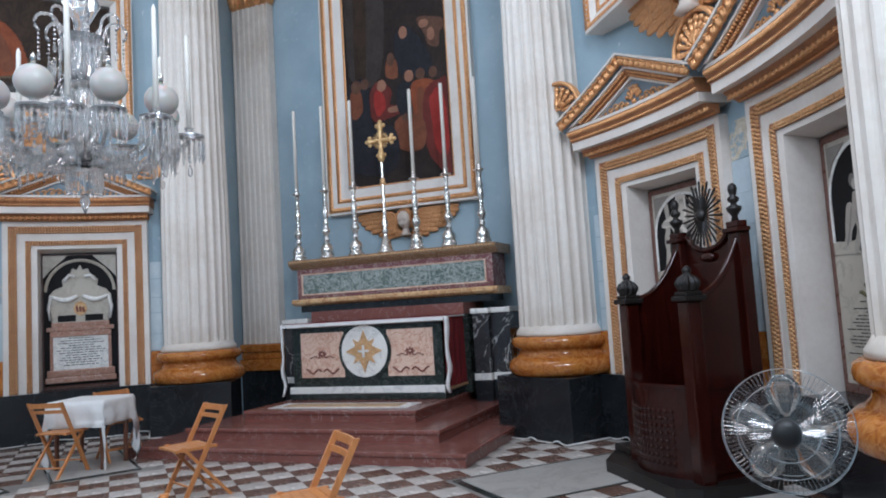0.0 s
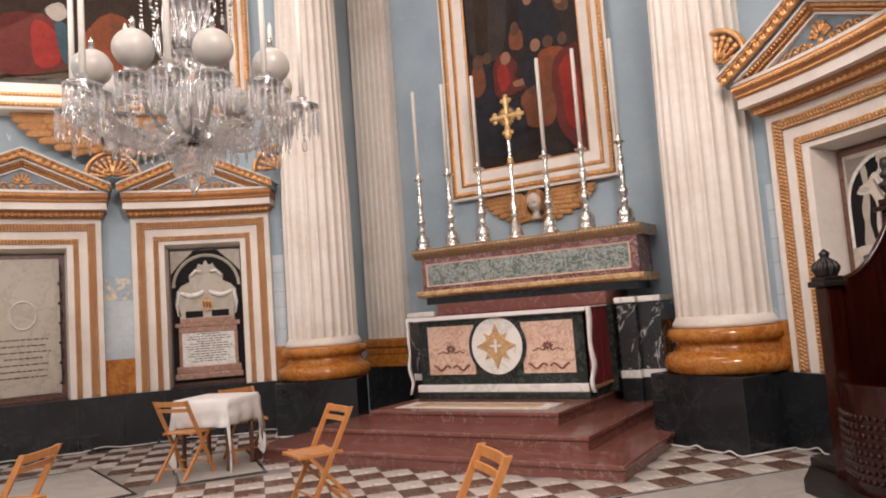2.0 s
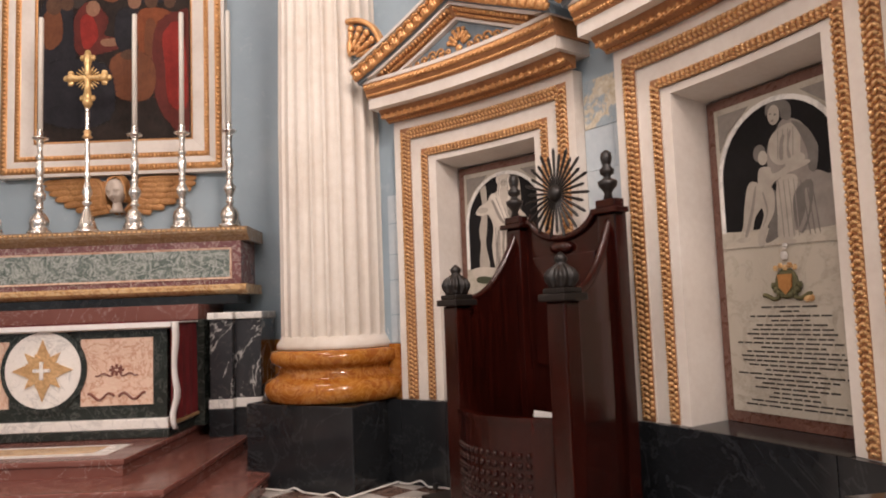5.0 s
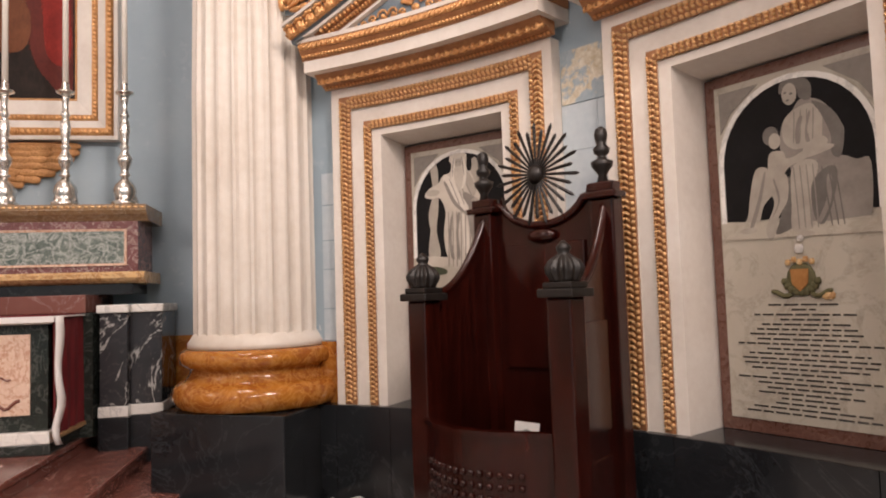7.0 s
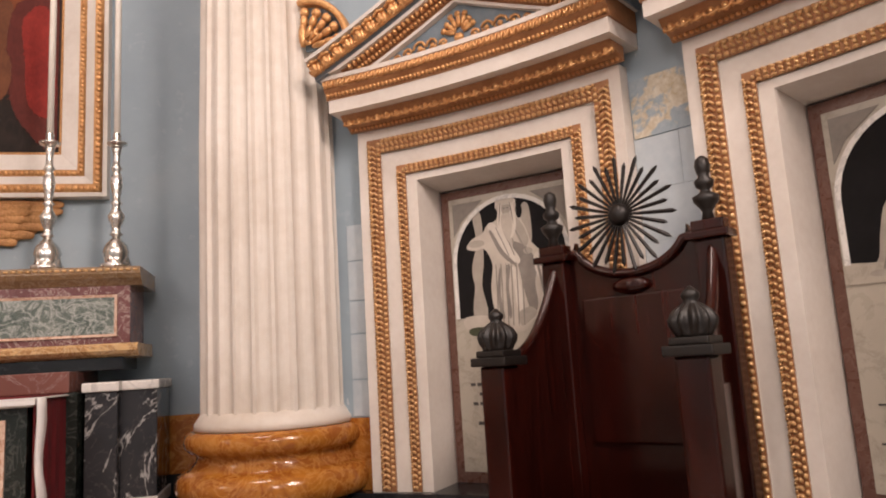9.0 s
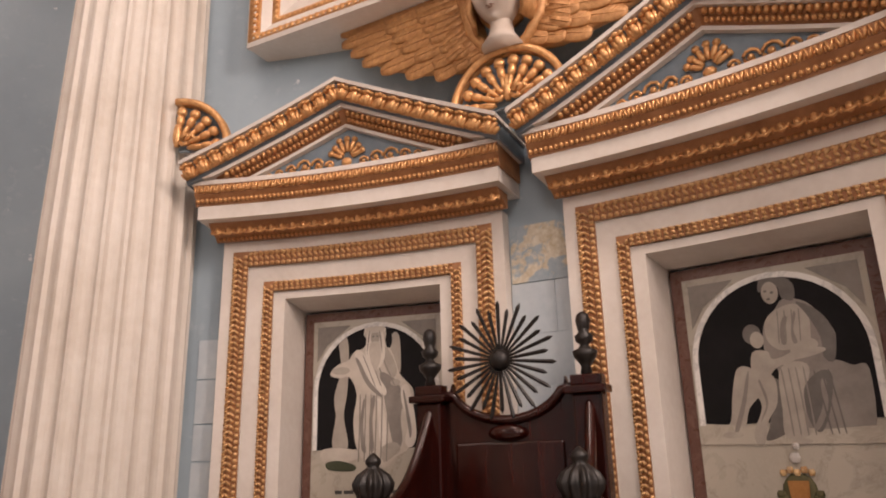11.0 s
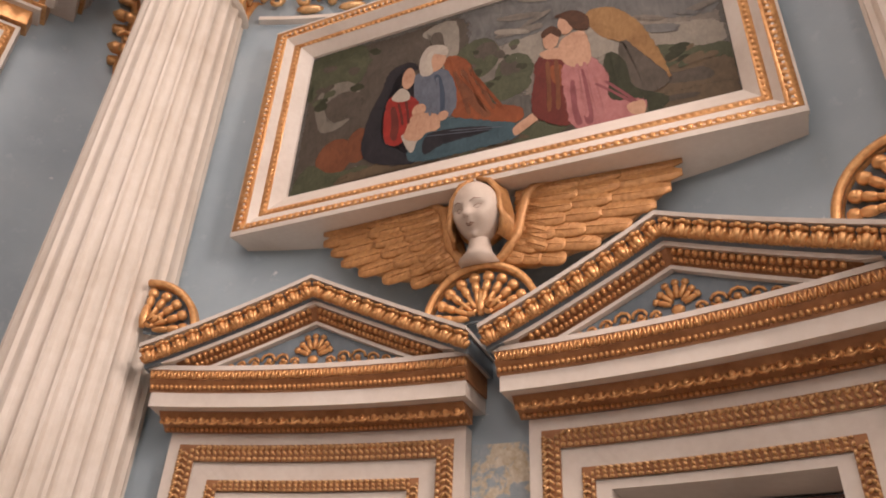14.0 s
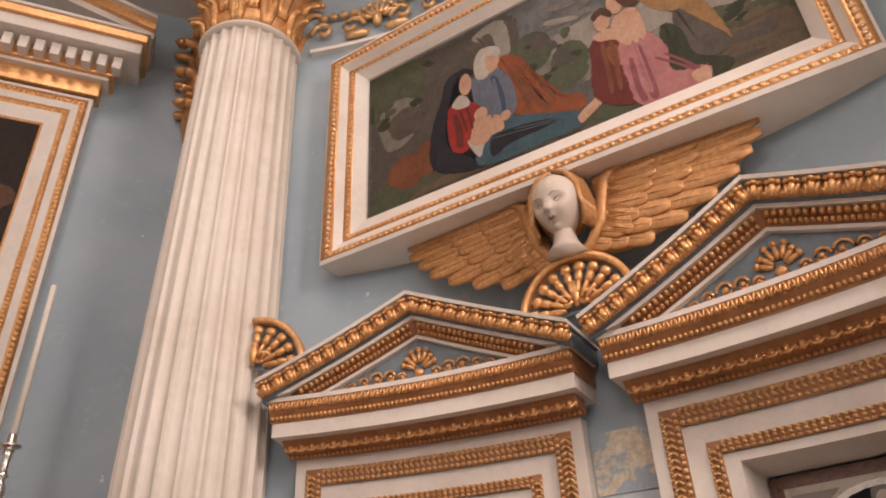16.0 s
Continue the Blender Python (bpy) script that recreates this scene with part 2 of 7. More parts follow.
# ---- geometry helpers ----
def part(name, bm, material, parent=None, label="", smooth=False):
    me = bpy.data.meshes.new(name)
    bmesh.ops.recalc_face_normals(bm, faces=bm.faces[:])
    if smooth:
        for f in bm.faces:
            f.smooth = True
    bm.to_mesh(me)
    bm.free()
    me.materials.append(material)
    ob = new(name, me)
    if parent:
        ob.parent = parent
    if label:
        tagged(ob, label)
    return ob


def thing(name, label, category, group="", kind="", m=None):
    ob = tagged(new(name), label, category, group, kind)
    if m is not None:
        ob.matrix_world = m
    return ob


def P(r, ph, z):
    a = radians(ph)
    return Vector((r * math.sin(a), r * math.cos(a), z))


def turn(ph):
    return pose(0, 0, 0, 0, 0, -ph)


def box(bm, x0, x1, y0, y1, z0, z1, bevel=0.0):
    vs = [bm.verts.new((x, y, z)) for x in (x0, x1) for y in (y0, y1) for z in (z0, z1)]
    fs = [bm.faces.new([vs[i] for i in q]) for q in ((0, 1, 3, 2), (4, 6, 7, 5), (0, 4, 5, 1), (2, 3, 7, 6), (0, 2, 6, 4), (1, 5, 7, 3))]
    if bevel:
        es = list({e for f in fs for e in f.edges})
        bmesh.ops.bevel(bm, geom=es, offset=bevel, segments=2, affect="EDGES", profile=0.6)
    return bm


def boxes(*specs, bevel=0.0):
    bm = bmesh.new()
    for s in specs:
        box(bm, *s, bevel=bevel)
    return bm


def loft(bm, rings, closed=True, caps=True):
    """Joins rings of equal length; each ring is a closed loop if closed."""
    vr = [[bm.verts.new(p) for p in ring] for ring in rings]
    n = len(vr[0])
    for a, b in zip(vr, vr[1:]):
        for i in range(n if closed else n - 1):
            j = (i + 1) % n
            bm.faces.new((a[i], a[j], b[j], b[i]))
    if caps and closed:
        bm.faces.new(vr[0][::-1])
        bm.faces.new(vr[-1])
    return bm


def arc_sweep(bm, profile, ph0, ph1, seg):
    """Sweeps a closed profile of (radius, height) round the middle of the church."""
    rings = [[P(r, ph0 + (ph1 - ph0) * i / seg, z) for r, z in profile] for i in range(seg + 1)]
    return loft(bm, rings)


def arc_box(bm, r0, r1, ph0, ph1, z0, z1, seg=6):
    return arc_sweep(bm, [(r0, z0), (r1, z0), (r1, z1), (r0, z1)], ph0, ph1, seg)


def lathe(bm, profile, seg=24, at=(0, 0, 0), axis="Z", m=None):
    """Turns a profile of (radius, height) about an upright axis."""
    rings = []
    for r, z in profile:
        ring = []
        for i in range(seg):
            a = 2 * math.pi * i / seg
            p = Vector((r * math.cos(a), r * math.sin(a), z))
            if m is not None:
                p = m @ p
            ring.append(p + Vector(at))
        rings.append(ring)
    return loft(bm, rings)


def blob(bm, at, rx, ry, rz, u=8, v=6, m=None):
    rings = []
    for j in range(1, v):
        b = math.pi * j / v
        ring = []
        for i in range(u):
            a = 2 * math.pi * i / u
            p = Vector((rx * math.sin(b) * math.cos(a), ry * math.sin(b) * math.sin(a), -rz * math.cos(b)))
            if m is not None:
                p = m @ p
            ring.append(p + Vector(at))
        rings.append(ring)
    return loft(bm, rings)


def tube(bm, pts, r, seg=6):
    pts = [Vector(p) for p in pts]
    rings = []
    for i, p in enumerate(pts):
        d = (pts[min(i + 1, len(pts) - 1)] - pts[max(i - 1, 0)]).normalized()
        side = d.cross(Vector((0, 0, 1)))
        if side.length < 1e-3:
            side = Vector((1, 0, 0))
        side.normalize()
        up = side.cross(d)
        rr = r[i] if isinstance(r, (list, tuple)) else r
        rings.append([p + side * (rr * math.cos(2 * math.pi * k / seg)) + up * (rr * math.sin(2 * math.pi * k / seg)) for k in range(seg)])
    return loft(bm, rings)


def prism(bm, pts, y0, y1):
    """A flat outline of (x, z) with thickness from y0 to y1."""
    return loft(bm, [[(x, y0, z) for x, z in pts], [(x, y1, z) for x, z in pts]])


def ellipse(cx, cz, rx, rz, n=20, lean=0.0, wob=0.0, seed=0):
    rnd = random.Random(seed)
    out = []
    for i in range(n):
        a = 2 * math.pi * i / n
        k = 1 + wob * (rnd.random() - 0.5)
        x, z = rx * k * math.cos(a), rz * k * math.sin(a)
        out.append((cx + x * math.cos(lean) - z * math.sin(lean), cz + x * math.sin(lean) + z * math.cos(lean)))
    return out


# ---- fitted plan: the middle of the round church is the origin, the altar stands along +y ----
BAY = 54.36          # bearing of the middle of each bay of two memorials
STEP_PH = 10.92      # from there to the middle of each memorial
R_FACE, R_WALL, R_BACK = 5.725, 5.82, 6.0
COL_R, COL_PH = 5.711, 27.5
Z_DADO, Z_OPEN, Z_FRAME = 0.685, 2.645, 3.025
HALF, HALF_OPEN = 9.11, 5.0


def ring_strip(bm, a, b, y_back=0.03):
    """A four-sided moulding between two rectangles (half width, low, high, depth y)."""
    def loop(l):
        w, z0, z1, y = l
        return [Vector((-w, y, z0)), Vector((w, y, z0)), Vector((w, y, z1)), Vector((-w, y, z1))]
    la, lb = loop(a), loop(b)
    rings = [la, lb, [p + Vector((0, y_back, 0)) for p in lb], [p + Vector((0, y_back, 0)) for p in la]]
    vr = [[bm.verts.new(p) for p in r] for r in rings]
    for i in range(4):
        for k in range(4):
            bm.faces.new((vr[i][k], vr[i][(k + 1) % 4], vr[(i + 1) % 4][(k + 1) % 4], vr[(i + 1) % 4][k]))
    return bm


def beads(bm, p0, p1, step, r, flat=0.6, out=Vector((0, -1, 0)), long=0.42):
    """A row of small carved bosses from p0 to p1."""
    p0, p1 = Vector(p0), Vector(p1)
    n = max(1, round((p1 - p0).length / step))
    d = (p1 - p0) / n
    ax = d.normalized()
    side = ax.cross(out).normalized()
    m = Matrix((ax, out, side)).transposed()
    for i in range(n):
        blob(bm, p0 + d * (i + 0.5), d.length * long, r * flat, r, 6, 4, m)
    return bm


def arc_beads(bm, r, ph0, ph1, z, n, rx, ry, rz, skew=None, u=6, v=4):
    for i in range(n):
        ph = ph0 + (ph1 - ph0) * (i + 0.5) / n
        zz = z(ph) if callable(z) else z
        m = Matrix.Rotation(-radians(ph), 3, "Z")
        if skew:
            m = m @ Matrix.Rotation(skew(ph), 3, "Y")
        blob(bm, P(r, ph, zz), rx, ry, rz, u, v, m)
    return bm


def fused(name, pieces, parent=None):
    """One mesh out of several bmeshes, each with its own material."""
    me = bpy.data.meshes.new(name)
    whole = bmesh.new()
    for i, (bm, mat, smooth) in enumerate(pieces):
        bmesh.ops.recalc_face_normals(bm, faces=bm.faces[:])
        for f in bm.faces:
            f.material_index, f.smooth = i, smooth
        tmp = bpy.data.meshes.new("tmp")
        bm.to_mesh(tmp)
        bm.free()
        whole.from_mesh(tmp)
        bpy.data.meshes.remove(tmp)
        me.materials.append(mat)
    whole.to_mesh(me)
    whole.free()
    ob = new(name, me)
    if parent:
        ob.parent = parent
    return ob


# ---- setting: walls, dado, ceiling ----
def setting(name, bm, mat, label, category, smooth=False):
    return tagged(part(name, bm, mat, None, "", smooth), label, category, "", "structure")


Z_TOP = 8.6
for side, name in ((1, "wall_east"), (-1, "wall_west")):
    bm = bmesh.new()
    a0, a1 = 28.4, 81.0
    lo, hi = BAY - STEP_PH, BAY + STEP_PH
    spans = [(a0, lo - 5.2, None), (lo - 5.2, lo + 5.2, 1), (lo + 5.2, hi - 5.2, None), (hi - 5.2, hi + 5.2, 1), (hi + 5.2, a1, None)]
    for p, q, hole in spans:
        s = max(2, round((q - p) / 2))
        if hole:
            arc_box(bm, R_WALL, 6.3, side * p, side * q, 0, 0.66, s)
            arc_box(bm, R_WALL, 6.3, side * p, side * q, 2.66, Z_TOP, s)
            arc_box(bm, 6.07, 6.3, side * p, side * q, 0.66, 2.66, s)
        else:
            arc_box(bm, R_WALL, 6.3, side * p, side * q, 0, Z_TOP, s)
    setting(name, bm, BLUE, "curved blue painted church wall with worn chipped plaster", "wall")
    dado = thing("dado_" + name[5:], "black marble dado along the foot of the curved wall", "dado", "", "structure")
    edges = [30.5, 34.3, 38.9, 44.2, 49.0, 54.1, 59.6, 64.0, 69.7, 74.6, 79.5]
    for p, q in zip(edges, edges[1:]):
        jut = 5.7 + 0.003 * ((p * 7) % 1)
        part("panel", arc_sweep(bmesh.new(), [(jut, -0.004), (5.818, -0.004), (5.815, Z_DADO - 0.001), (jut, Z_DADO - 0.002)], side * (p + 0.02), side * (q - 0.02), 4), BLACK, dado)

# altar recess
bm = boxes((-3.3, 3.3, 6.6, 6.9, 0, Z_TOP))
setting("wall_altar", bm, BLUE, "flat blue painted wall behind the altar", "wall")
for s in (-1, 1):
    bm = bmesh.new()
    pts = [(s * 2.77, 5.1), (s * 3.1, 5.1), (s * 3.3, 6.6), (s * 2.99, 6.6)]
    loft(bm, [[(x, y, 0) for x, y in pts], [(x, y, Z_TOP) for x, y in pts]])
    setting("wall_recess", bm, BLUE, "blue painted side wall of the altar recess", "wall")
bm = boxes((-3.0, 3.0, 6.54, 6.598, 0, Z_DADO))
setting("dado_altar", bm, BLACK, "black marble dado behind the altar", "dado")
bm = boxes((-3.0, -2.3, 6.5, 6.598, Z_DADO, 1.16), (1.58, 2.99, 6.55, 6.598, Z_DADO, 1.16))
setting("trim_amber", bm, AMBER, "amber marble band above the black dado", "trim")

# the rest of the round wall, behind the walker; openings, drum and dome are assumed
bm = bmesh.new()
arc_box(bm, R_WALL, 6.3, 81.0, 279.0, 0, 7.5, 60)
# gaps added out of view to let sky light in
for a, b in ((81.0, 141.5), (158.5, 206.5), (223.5, 266.5)):
    arc_box(bm, R_WALL, 6.3, a, b, 7.5, 9.7, 18)
arc_box(bm, R_WALL, 6.3, 266.5, 279.0, 7.5, 9.7, 6)
setting("wall_south", bm, BLUE, "curved blue painted wall closing the round church", "wall")
bm = bmesh.new()
arc_box(bm, R_WALL, 6.3, -81.0, 81.0, Z_TOP, 9.7, 50)
setting("wall_drum", bm, WHITE, "plain cream drum wall under the dome", "wall")
# unseen dome added to close the room, open at the top for light
bm = bmesh.new()
prof = [(6.6 * math.cos(radians(a)), 9.7 + 3.1 * math.sin(radians(a))) for a in range(0, 73, 8)]
prof += [(r + 0.25, z + 0.25) for r, z in prof[::-1]]
arc_sweep(bm, [(r, z) for r, z in prof], 0, 359.99, 48)
setting("ceiling", bm, WHITE, "assumed unseen cream dome, left open at the top for light", "ceiling", True)
bm = boxes((-3.4, 3.4, 5.0, 6.9, Z_TOP, Z_TOP + 0.2))
setting("ceiling_recess", bm, WHITE, "cream ceiling over the altar recess", "ceiling")

# entablature on the columns
bm = bmesh.new()
ent = [(5.2, 7.55), (5.9, 7.55), (5.9, 8.6), (4.95, 8.6), (4.95, 8.45), (5.1, 8.3), (5.1, 8.05), (5.2, 8.0)]
arc_sweep(bm, ent, 24, 84, 30)
arc_sweep(bm, ent, -84, -24, 30)
setting("trim_entablature", bm, WHITE, "cream moulded entablature above the columns", "trim")

# ---- columns ----
def fluted(bm, r0, r1, z0, z1, n=24, depth=0.03):
    rings = []
    for z, r in ((z0, r0), (z0 + 0.02, r0), ((z0 * 2 + z1) / 3, r0 * 0.99), ((z0 + z1 * 2) / 3, r0 * 0.4 + r1 * 0.6), (z1, r1)):
        ring = []
        for i in range(n):
            for k in range(6):
                a = 2 * math.pi * (i + k / 6) / n
                d = (0, 0, 0.75, 1, 1, 0.75)[k]
                rr = r - depth * d
                ring.append((rr * math.sin(a), rr * math.cos(a), z))
        rings.append(ring)
    return loft(bm, rings)


def acanthus(bm, at, w, h, curl, face, seed=0):
    """One curled leaf that leans outwards along face."""
    rnd = random.Random(seed)
    at, out = Vector(at), Vector(face)
    side = Vector((0, 0, 1)).cross(out).normalized()
    for s, k in ((0, 1.0), (-0.55, 0.8), (0.55, 0.8)):
        pts, rad = [], []
        for i in range(6):
            t = i / 5
            pts.append(at + side * (s * w * (0.3 + 0.7 * t)) + Vector((0, 0, h * k * math.sin(t * 1.9) / math.sin(1.57))) * (1 if t < 0.85 else 0.97) + out * (curl * t ** 2.4 * (1 + 0.2 * rnd.random())))
            rad.append(w * 0.36 * (0.55 + math.sin(math.pi * min(1, t + 0.12)) * 0.6))
        tube(bm, pts, rad, 5)
    blob(bm, at + out * (curl * 1.05) + Vector((0, 0, h * 0.9)), w * 0.4, w * 0.3, w * 0.26, 6, 4)


def column():
    ob = thing("column", "fluted cream column on an amber marble base and black pedestal", "column", "columns of the round church")
    bm = boxes((-0.54, 0.54, -0.56, 0.16, 0, Z_DADO), bevel=0.012)
    part("pedestal", bm, BLACK, ob, "black marble pedestal")
    bm = lathe(bmesh.new(), [(0.55, 0.686), (0.6, 0.7), (0.625, 0.75), (0.63, 0.79), (0.615, 0.84), (0.575, 0.875), (0.535, 0.885), (0.53, 0.9), (0.505, 0.93), (0.5, 0.96), (0.515, 0.985), (0.55, 0.995), (0.575, 1.02), (0.58, 1.055), (0.57, 1.095), (0.54, 1.115), (0.5, 1.12)], 48)
    part("base", bm, AMBER, ob, "polished amber marble base", True)
    bm = lathe(bmesh.new(), [(0.5, 1.12), (0.515, 1.125), (0.515, 1.16), (0.495, 1.19), (0.47, 1.23)], 48)
    part("collar", bm, SHAFT, ob, "", True)
    bm = fluted(bmesh.new(), 0.475, 0.415, 1.22, 6.66)
    part("shaft", bm, SHAFT, ob, "fluted cream painted shaft")
    bm = lathe(bmesh.new(), [(0.41, 6.66), (0.45, 6.665), (0.455, 6.69), (0.43, 6.71), (0.41, 6.72)], 40)
    part("neck", bm, SHAFT, ob, "", True)
    bm = bmesh.new()
    lathe(bm, [(0.4, 6.72), (0.41, 7.0), (0.46, 7.3), (0.5, 7.42)], 24)
    for row, (n, z, h, c) in enumerate(((10, 6.73, 0.34, 0.12), (10, 6.9, 0.44, 0.2))):
        for i in range(n):
            a = 2 * math.pi * (i + 0.5 * row) / n
            f = (math.sin(a), math.cos(a), 0)
            acanthus(bm, (0.41 * f[0], 0.41 * f[1], z), 0.11, h, c, f, i + row * 20)
    part("capital", bm, BRONZE, ob, "gilded leaf capital", True)
    bm = boxes((-0.6, 0.6, -0.6, 0.6, 7.43, 7.548), bevel=0.02)
    part("abacus", bm, GOLD, ob, "gilded abacus")
    return ob


first = column()
first.matrix_basis = Matrix.Translation(P(COL_R, COL_PH, 0)) @ turn(COL_PH)
for ph in (-COL_PH, 2 * BAY - COL_PH, -2 * BAY + COL_PH):
    copy_thing(first, Matrix.Translation(P(COL_R, ph, 0)) @ turn(ph))


def pilaster():
    ob = thing("pilaster", "flat fluted cream pilaster on an amber base", "pilaster", "pilasters of the altar recess")
    part("pedestal", boxes((-0.4, 0.4, -0.2, 0.0, 0, Z_DADO), bevel=0.01), BLACK, ob, "black marble pedestal")
    bm = bmesh.new()
    for z0, z1, o in ((0.686, 0.87, 0.05), (0.87, 0.98, 0.0), (0.98, 1.11, 0.03)):
        box(bm, -0.38 - o, 0.38 + o, -0.2 - o, 0, z0, z1, 0.03)
    part("base", bm, AMBER, ob, "amber marble base")
    bm = bmesh.new()
    outline = []
    n = 7
    for i in range(n):
        x0 = -0.36 + 0.72 * i / n
        w = 0.72 / n
        outline += [(x0, -0.16), (x0 + w * 0.2, -0.16), (x0 + w * 0.32, -0.135), (x0 + w * 0.68, -0.135), (x0 + w * 0.8, -0.16)]
    outline += [(0.36, -0.16), (0.36, 0.0), (-0.36, 0.0)]
    loft(bm, [[(x, y, z) for x, y in outline] for z in (1.112, 6.7)])
    part("shaft", bm, SHAFT, ob, "fluted cream painted shaft")
    bm = bmesh.new()
    box(bm, -0.36, 0.36, -0.16, 0, 6.7, 8.1, 0.02)
    for row, (k, z, h, c) in enumerate(((4, 6.72, 0.34, 0.1), (3, 6.92, 0.42, 0.16))):
        for i in range(k):
            acanthus(bm, (-0.36 + 0.72 * (i + 0.5) / k, -0.17, z), 0.1, h, c, (0, -1, 0), i + 9 * row)
    for s in (-1, 1):
        for i, (z, h, c) in enumerate(((6.72, 0.5, 0.16), (7.05, 0.6, 0.22), (7.45, 0.62, 0.26))):
            acanthus(bm, (s * 0.34, -0.12, z), 0.24, h, c, (s * 0.95, -0.31, 0), i + 21)
        tube(bm, [(s * (0.44 + (0.09 - 0.01 * j) * math.cos(0.8 * j)), -0.22, 7.3 + (0.09 - 0.01 * j) * math.sin(0.8 * j)) for j in range(8)], 0.026, 6)
    part("capital", bm, BRONZE, ob, "gilded leaf capital", True)
    part("abacus", boxes((-0.52, 0.52, -0.32, 0, 8.1, 8.2), bevel=0.015), GOLD, ob, "gilded abacus")
    return ob


first = pilaster()
first.matrix_basis = pose(-2.58, 6.59, 0)
copy_thing(first, pose(2.58, 6.59, 0))


# ---- memorial surrounds ----
def rake(ph):
    return 3.87 - 0.44 * abs(ph) / 10.59


def surround():
    ob = thing("niche_surround", "cream and gilded pedimented surround of a wall memorial", "niche surround", "pedimented surrounds of the memorials")
    g1a, g1b, g2a, g2b = 8.43, 7.42, 6.4, 5.74
    zt = (2.958, 2.859, 2.758, 2.693)
    # cream boards, stepped in three planes, with mitred corners
    prof = [(HALF, 5.83, Z_FRAME), (HALF, 5.725, Z_FRAME), (g1b, 5.725, zt[1]), (g1b, 5.742, zt[1]), (g2b, 5.742, zt[3]), (g2b, 5.752, zt[3]), (HALF_OPEN, 5.752, Z_OPEN), (HALF_OPEN, 5.83, Z_OPEN)]
    for s in (-1, 1):
        bm = loft(bmesh.new(), [[P(r, s * p, Z_DADO) for p, r, z in prof], [P(r, s * p, z) for p, r, z in prof]])
        part("jamb", bm, WHITE, ob, "cream painted jamb")
    bm = loft(bmesh.new(), [[P(r, p * (i / 10 - 1), z) for p, r, z in prof] for i in range(21)])
    part("lintel", bm, WHITE, ob, "cream painted lintel")
    # splayed reveal over a dark sill
    f = [(HALF_OPEN, 0.69), (HALF_OPEN, Z_OPEN), (-HALF_OPEN, Z_OPEN), (-HALF_OPEN, 0.69)]
    b = [(4.72, 0.69), (4.72, 2.605), (-4.72, 2.605), (-4.72, 0.69)]
    loops = []
    for r, c in ((5.752, f), (R_BACK, b), (R_BACK + 0.05, b), (5.86, [(x * 1.03, z + (0.02 if z > 1 else 0)) for x, z in f])):
        pts = []
        for i in range(3):
            (p0, z0), (p1, z1) = c[i], c[i + 1]
            pts += [P(r, p0 + (p1 - p0) * k / 6, z0 + (z1 - z0) * k / 6) for k in range(6)]
        pts.append(P(r, c[3][0], c[3][1]))
        loops.append(pts)
    part("reveal", loft(bmesh.new(), [list(q) for q in zip(*loops)]), WHITE, ob, "cream splayed reveal")
    bm = bmesh.new()
    rings = []
    for i in range(9):
        k = i / 4 - 1
        rings.append([P(5.712, HALF_OPEN * k, 0.6845), P(R_BACK + 0.02, 4.75 * k, 0.7), P(R_BACK + 0.02, 4.75 * k, 0.64), P(5.75, HALF_OPEN * k, 0.64)])
    loft(bm, rings)
    part("sill", bm, BLACK, ob, "black marble sloping sill")
    # gilded carved bands
    for a, b, z0, z1, r in ((g1a, g1b, zt[1], zt[0], 5.725), (g2a, g2b, zt[3], zt[2], 5.742)):
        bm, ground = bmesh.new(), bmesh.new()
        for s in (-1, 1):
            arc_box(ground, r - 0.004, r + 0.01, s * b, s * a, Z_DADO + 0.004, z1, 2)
            n = round((z1 - Z_DADO) / 0.036)
            for i in range(n):
                z = Z_DADO + 0.03 + (z1 - 0.05 - Z_DADO) * i / n
                m = Matrix.Rotation(-radians(s * (a + b) / 2), 3, "Z")
                for q in (-1, 1):
                    blob(bm, P(r - 0.01, s * (a * (0.64 + q * 0.14) + b * (0.36 - q * 0.14)), z), (a - b) * 0.022, 0.017, 0.0095, 6, 4, m @ Matrix.Rotation(q * s * 0.7, 3, "Y"))
                blob(bm, P(r - 0.006, s * (a * 0.9 + b * 0.1), z + 0.018), (a - b) * 0.012, 0.012, 0.011, 6, 4, m)
                blob(bm, P(r - 0.008, s * (a * 0.16 + b * 0.84), z + 0.018), (a - b) * 0.014, 0.016, 0.015, 6, 4, m)
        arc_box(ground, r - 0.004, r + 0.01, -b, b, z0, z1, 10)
        n = round(2 * b * 0.1 / 0.036)
        for q in (-1, 1):
            arc_beads(bm, r - 0.01, -b, b, z0 * (0.36 - q * 0.14) + z1 * (0.64 + q * 0.14), n, 0.0095, 0.017, (z1 - z0) * 0.22, lambda p: q * 0.7)
        arc_beads(bm, r - 0.006, -b + 0.23, b + 0.23, z0 * 0.1 + z1 * 0.9, n, 0.011, 0.012, (z1 - z0) * 0.12)
        arc_beads(bm, r - 0.008, -b, b, z0 * 0.84 + z1 * 0.16, n, 0.015, 0.016, (z1 - z0) * 0.14)
        part("band_ground", ground, GILT_SHADE, ob, "ground of the band, coloured dark brown for shade")
        part("gilt_band", bm, GOLD, ob, "carved gilded band", True)
    # cornice
    bm = arc_sweep(bmesh.new(), [(5.72, 3.026), (5.70, 3.026), (5.68, 3.045), (5.60, 3.075), (5.565, 3.11), (5.72, 3.11)], -9.5, 9.5, 20)
    part("moulding_ground", bm, GILT_SHADE, ob, "ground of the moulding, coloured dark brown for shade")
    bm = bmesh.new()
    lean = Matrix.Rotation(radians(-38), 3, "X")
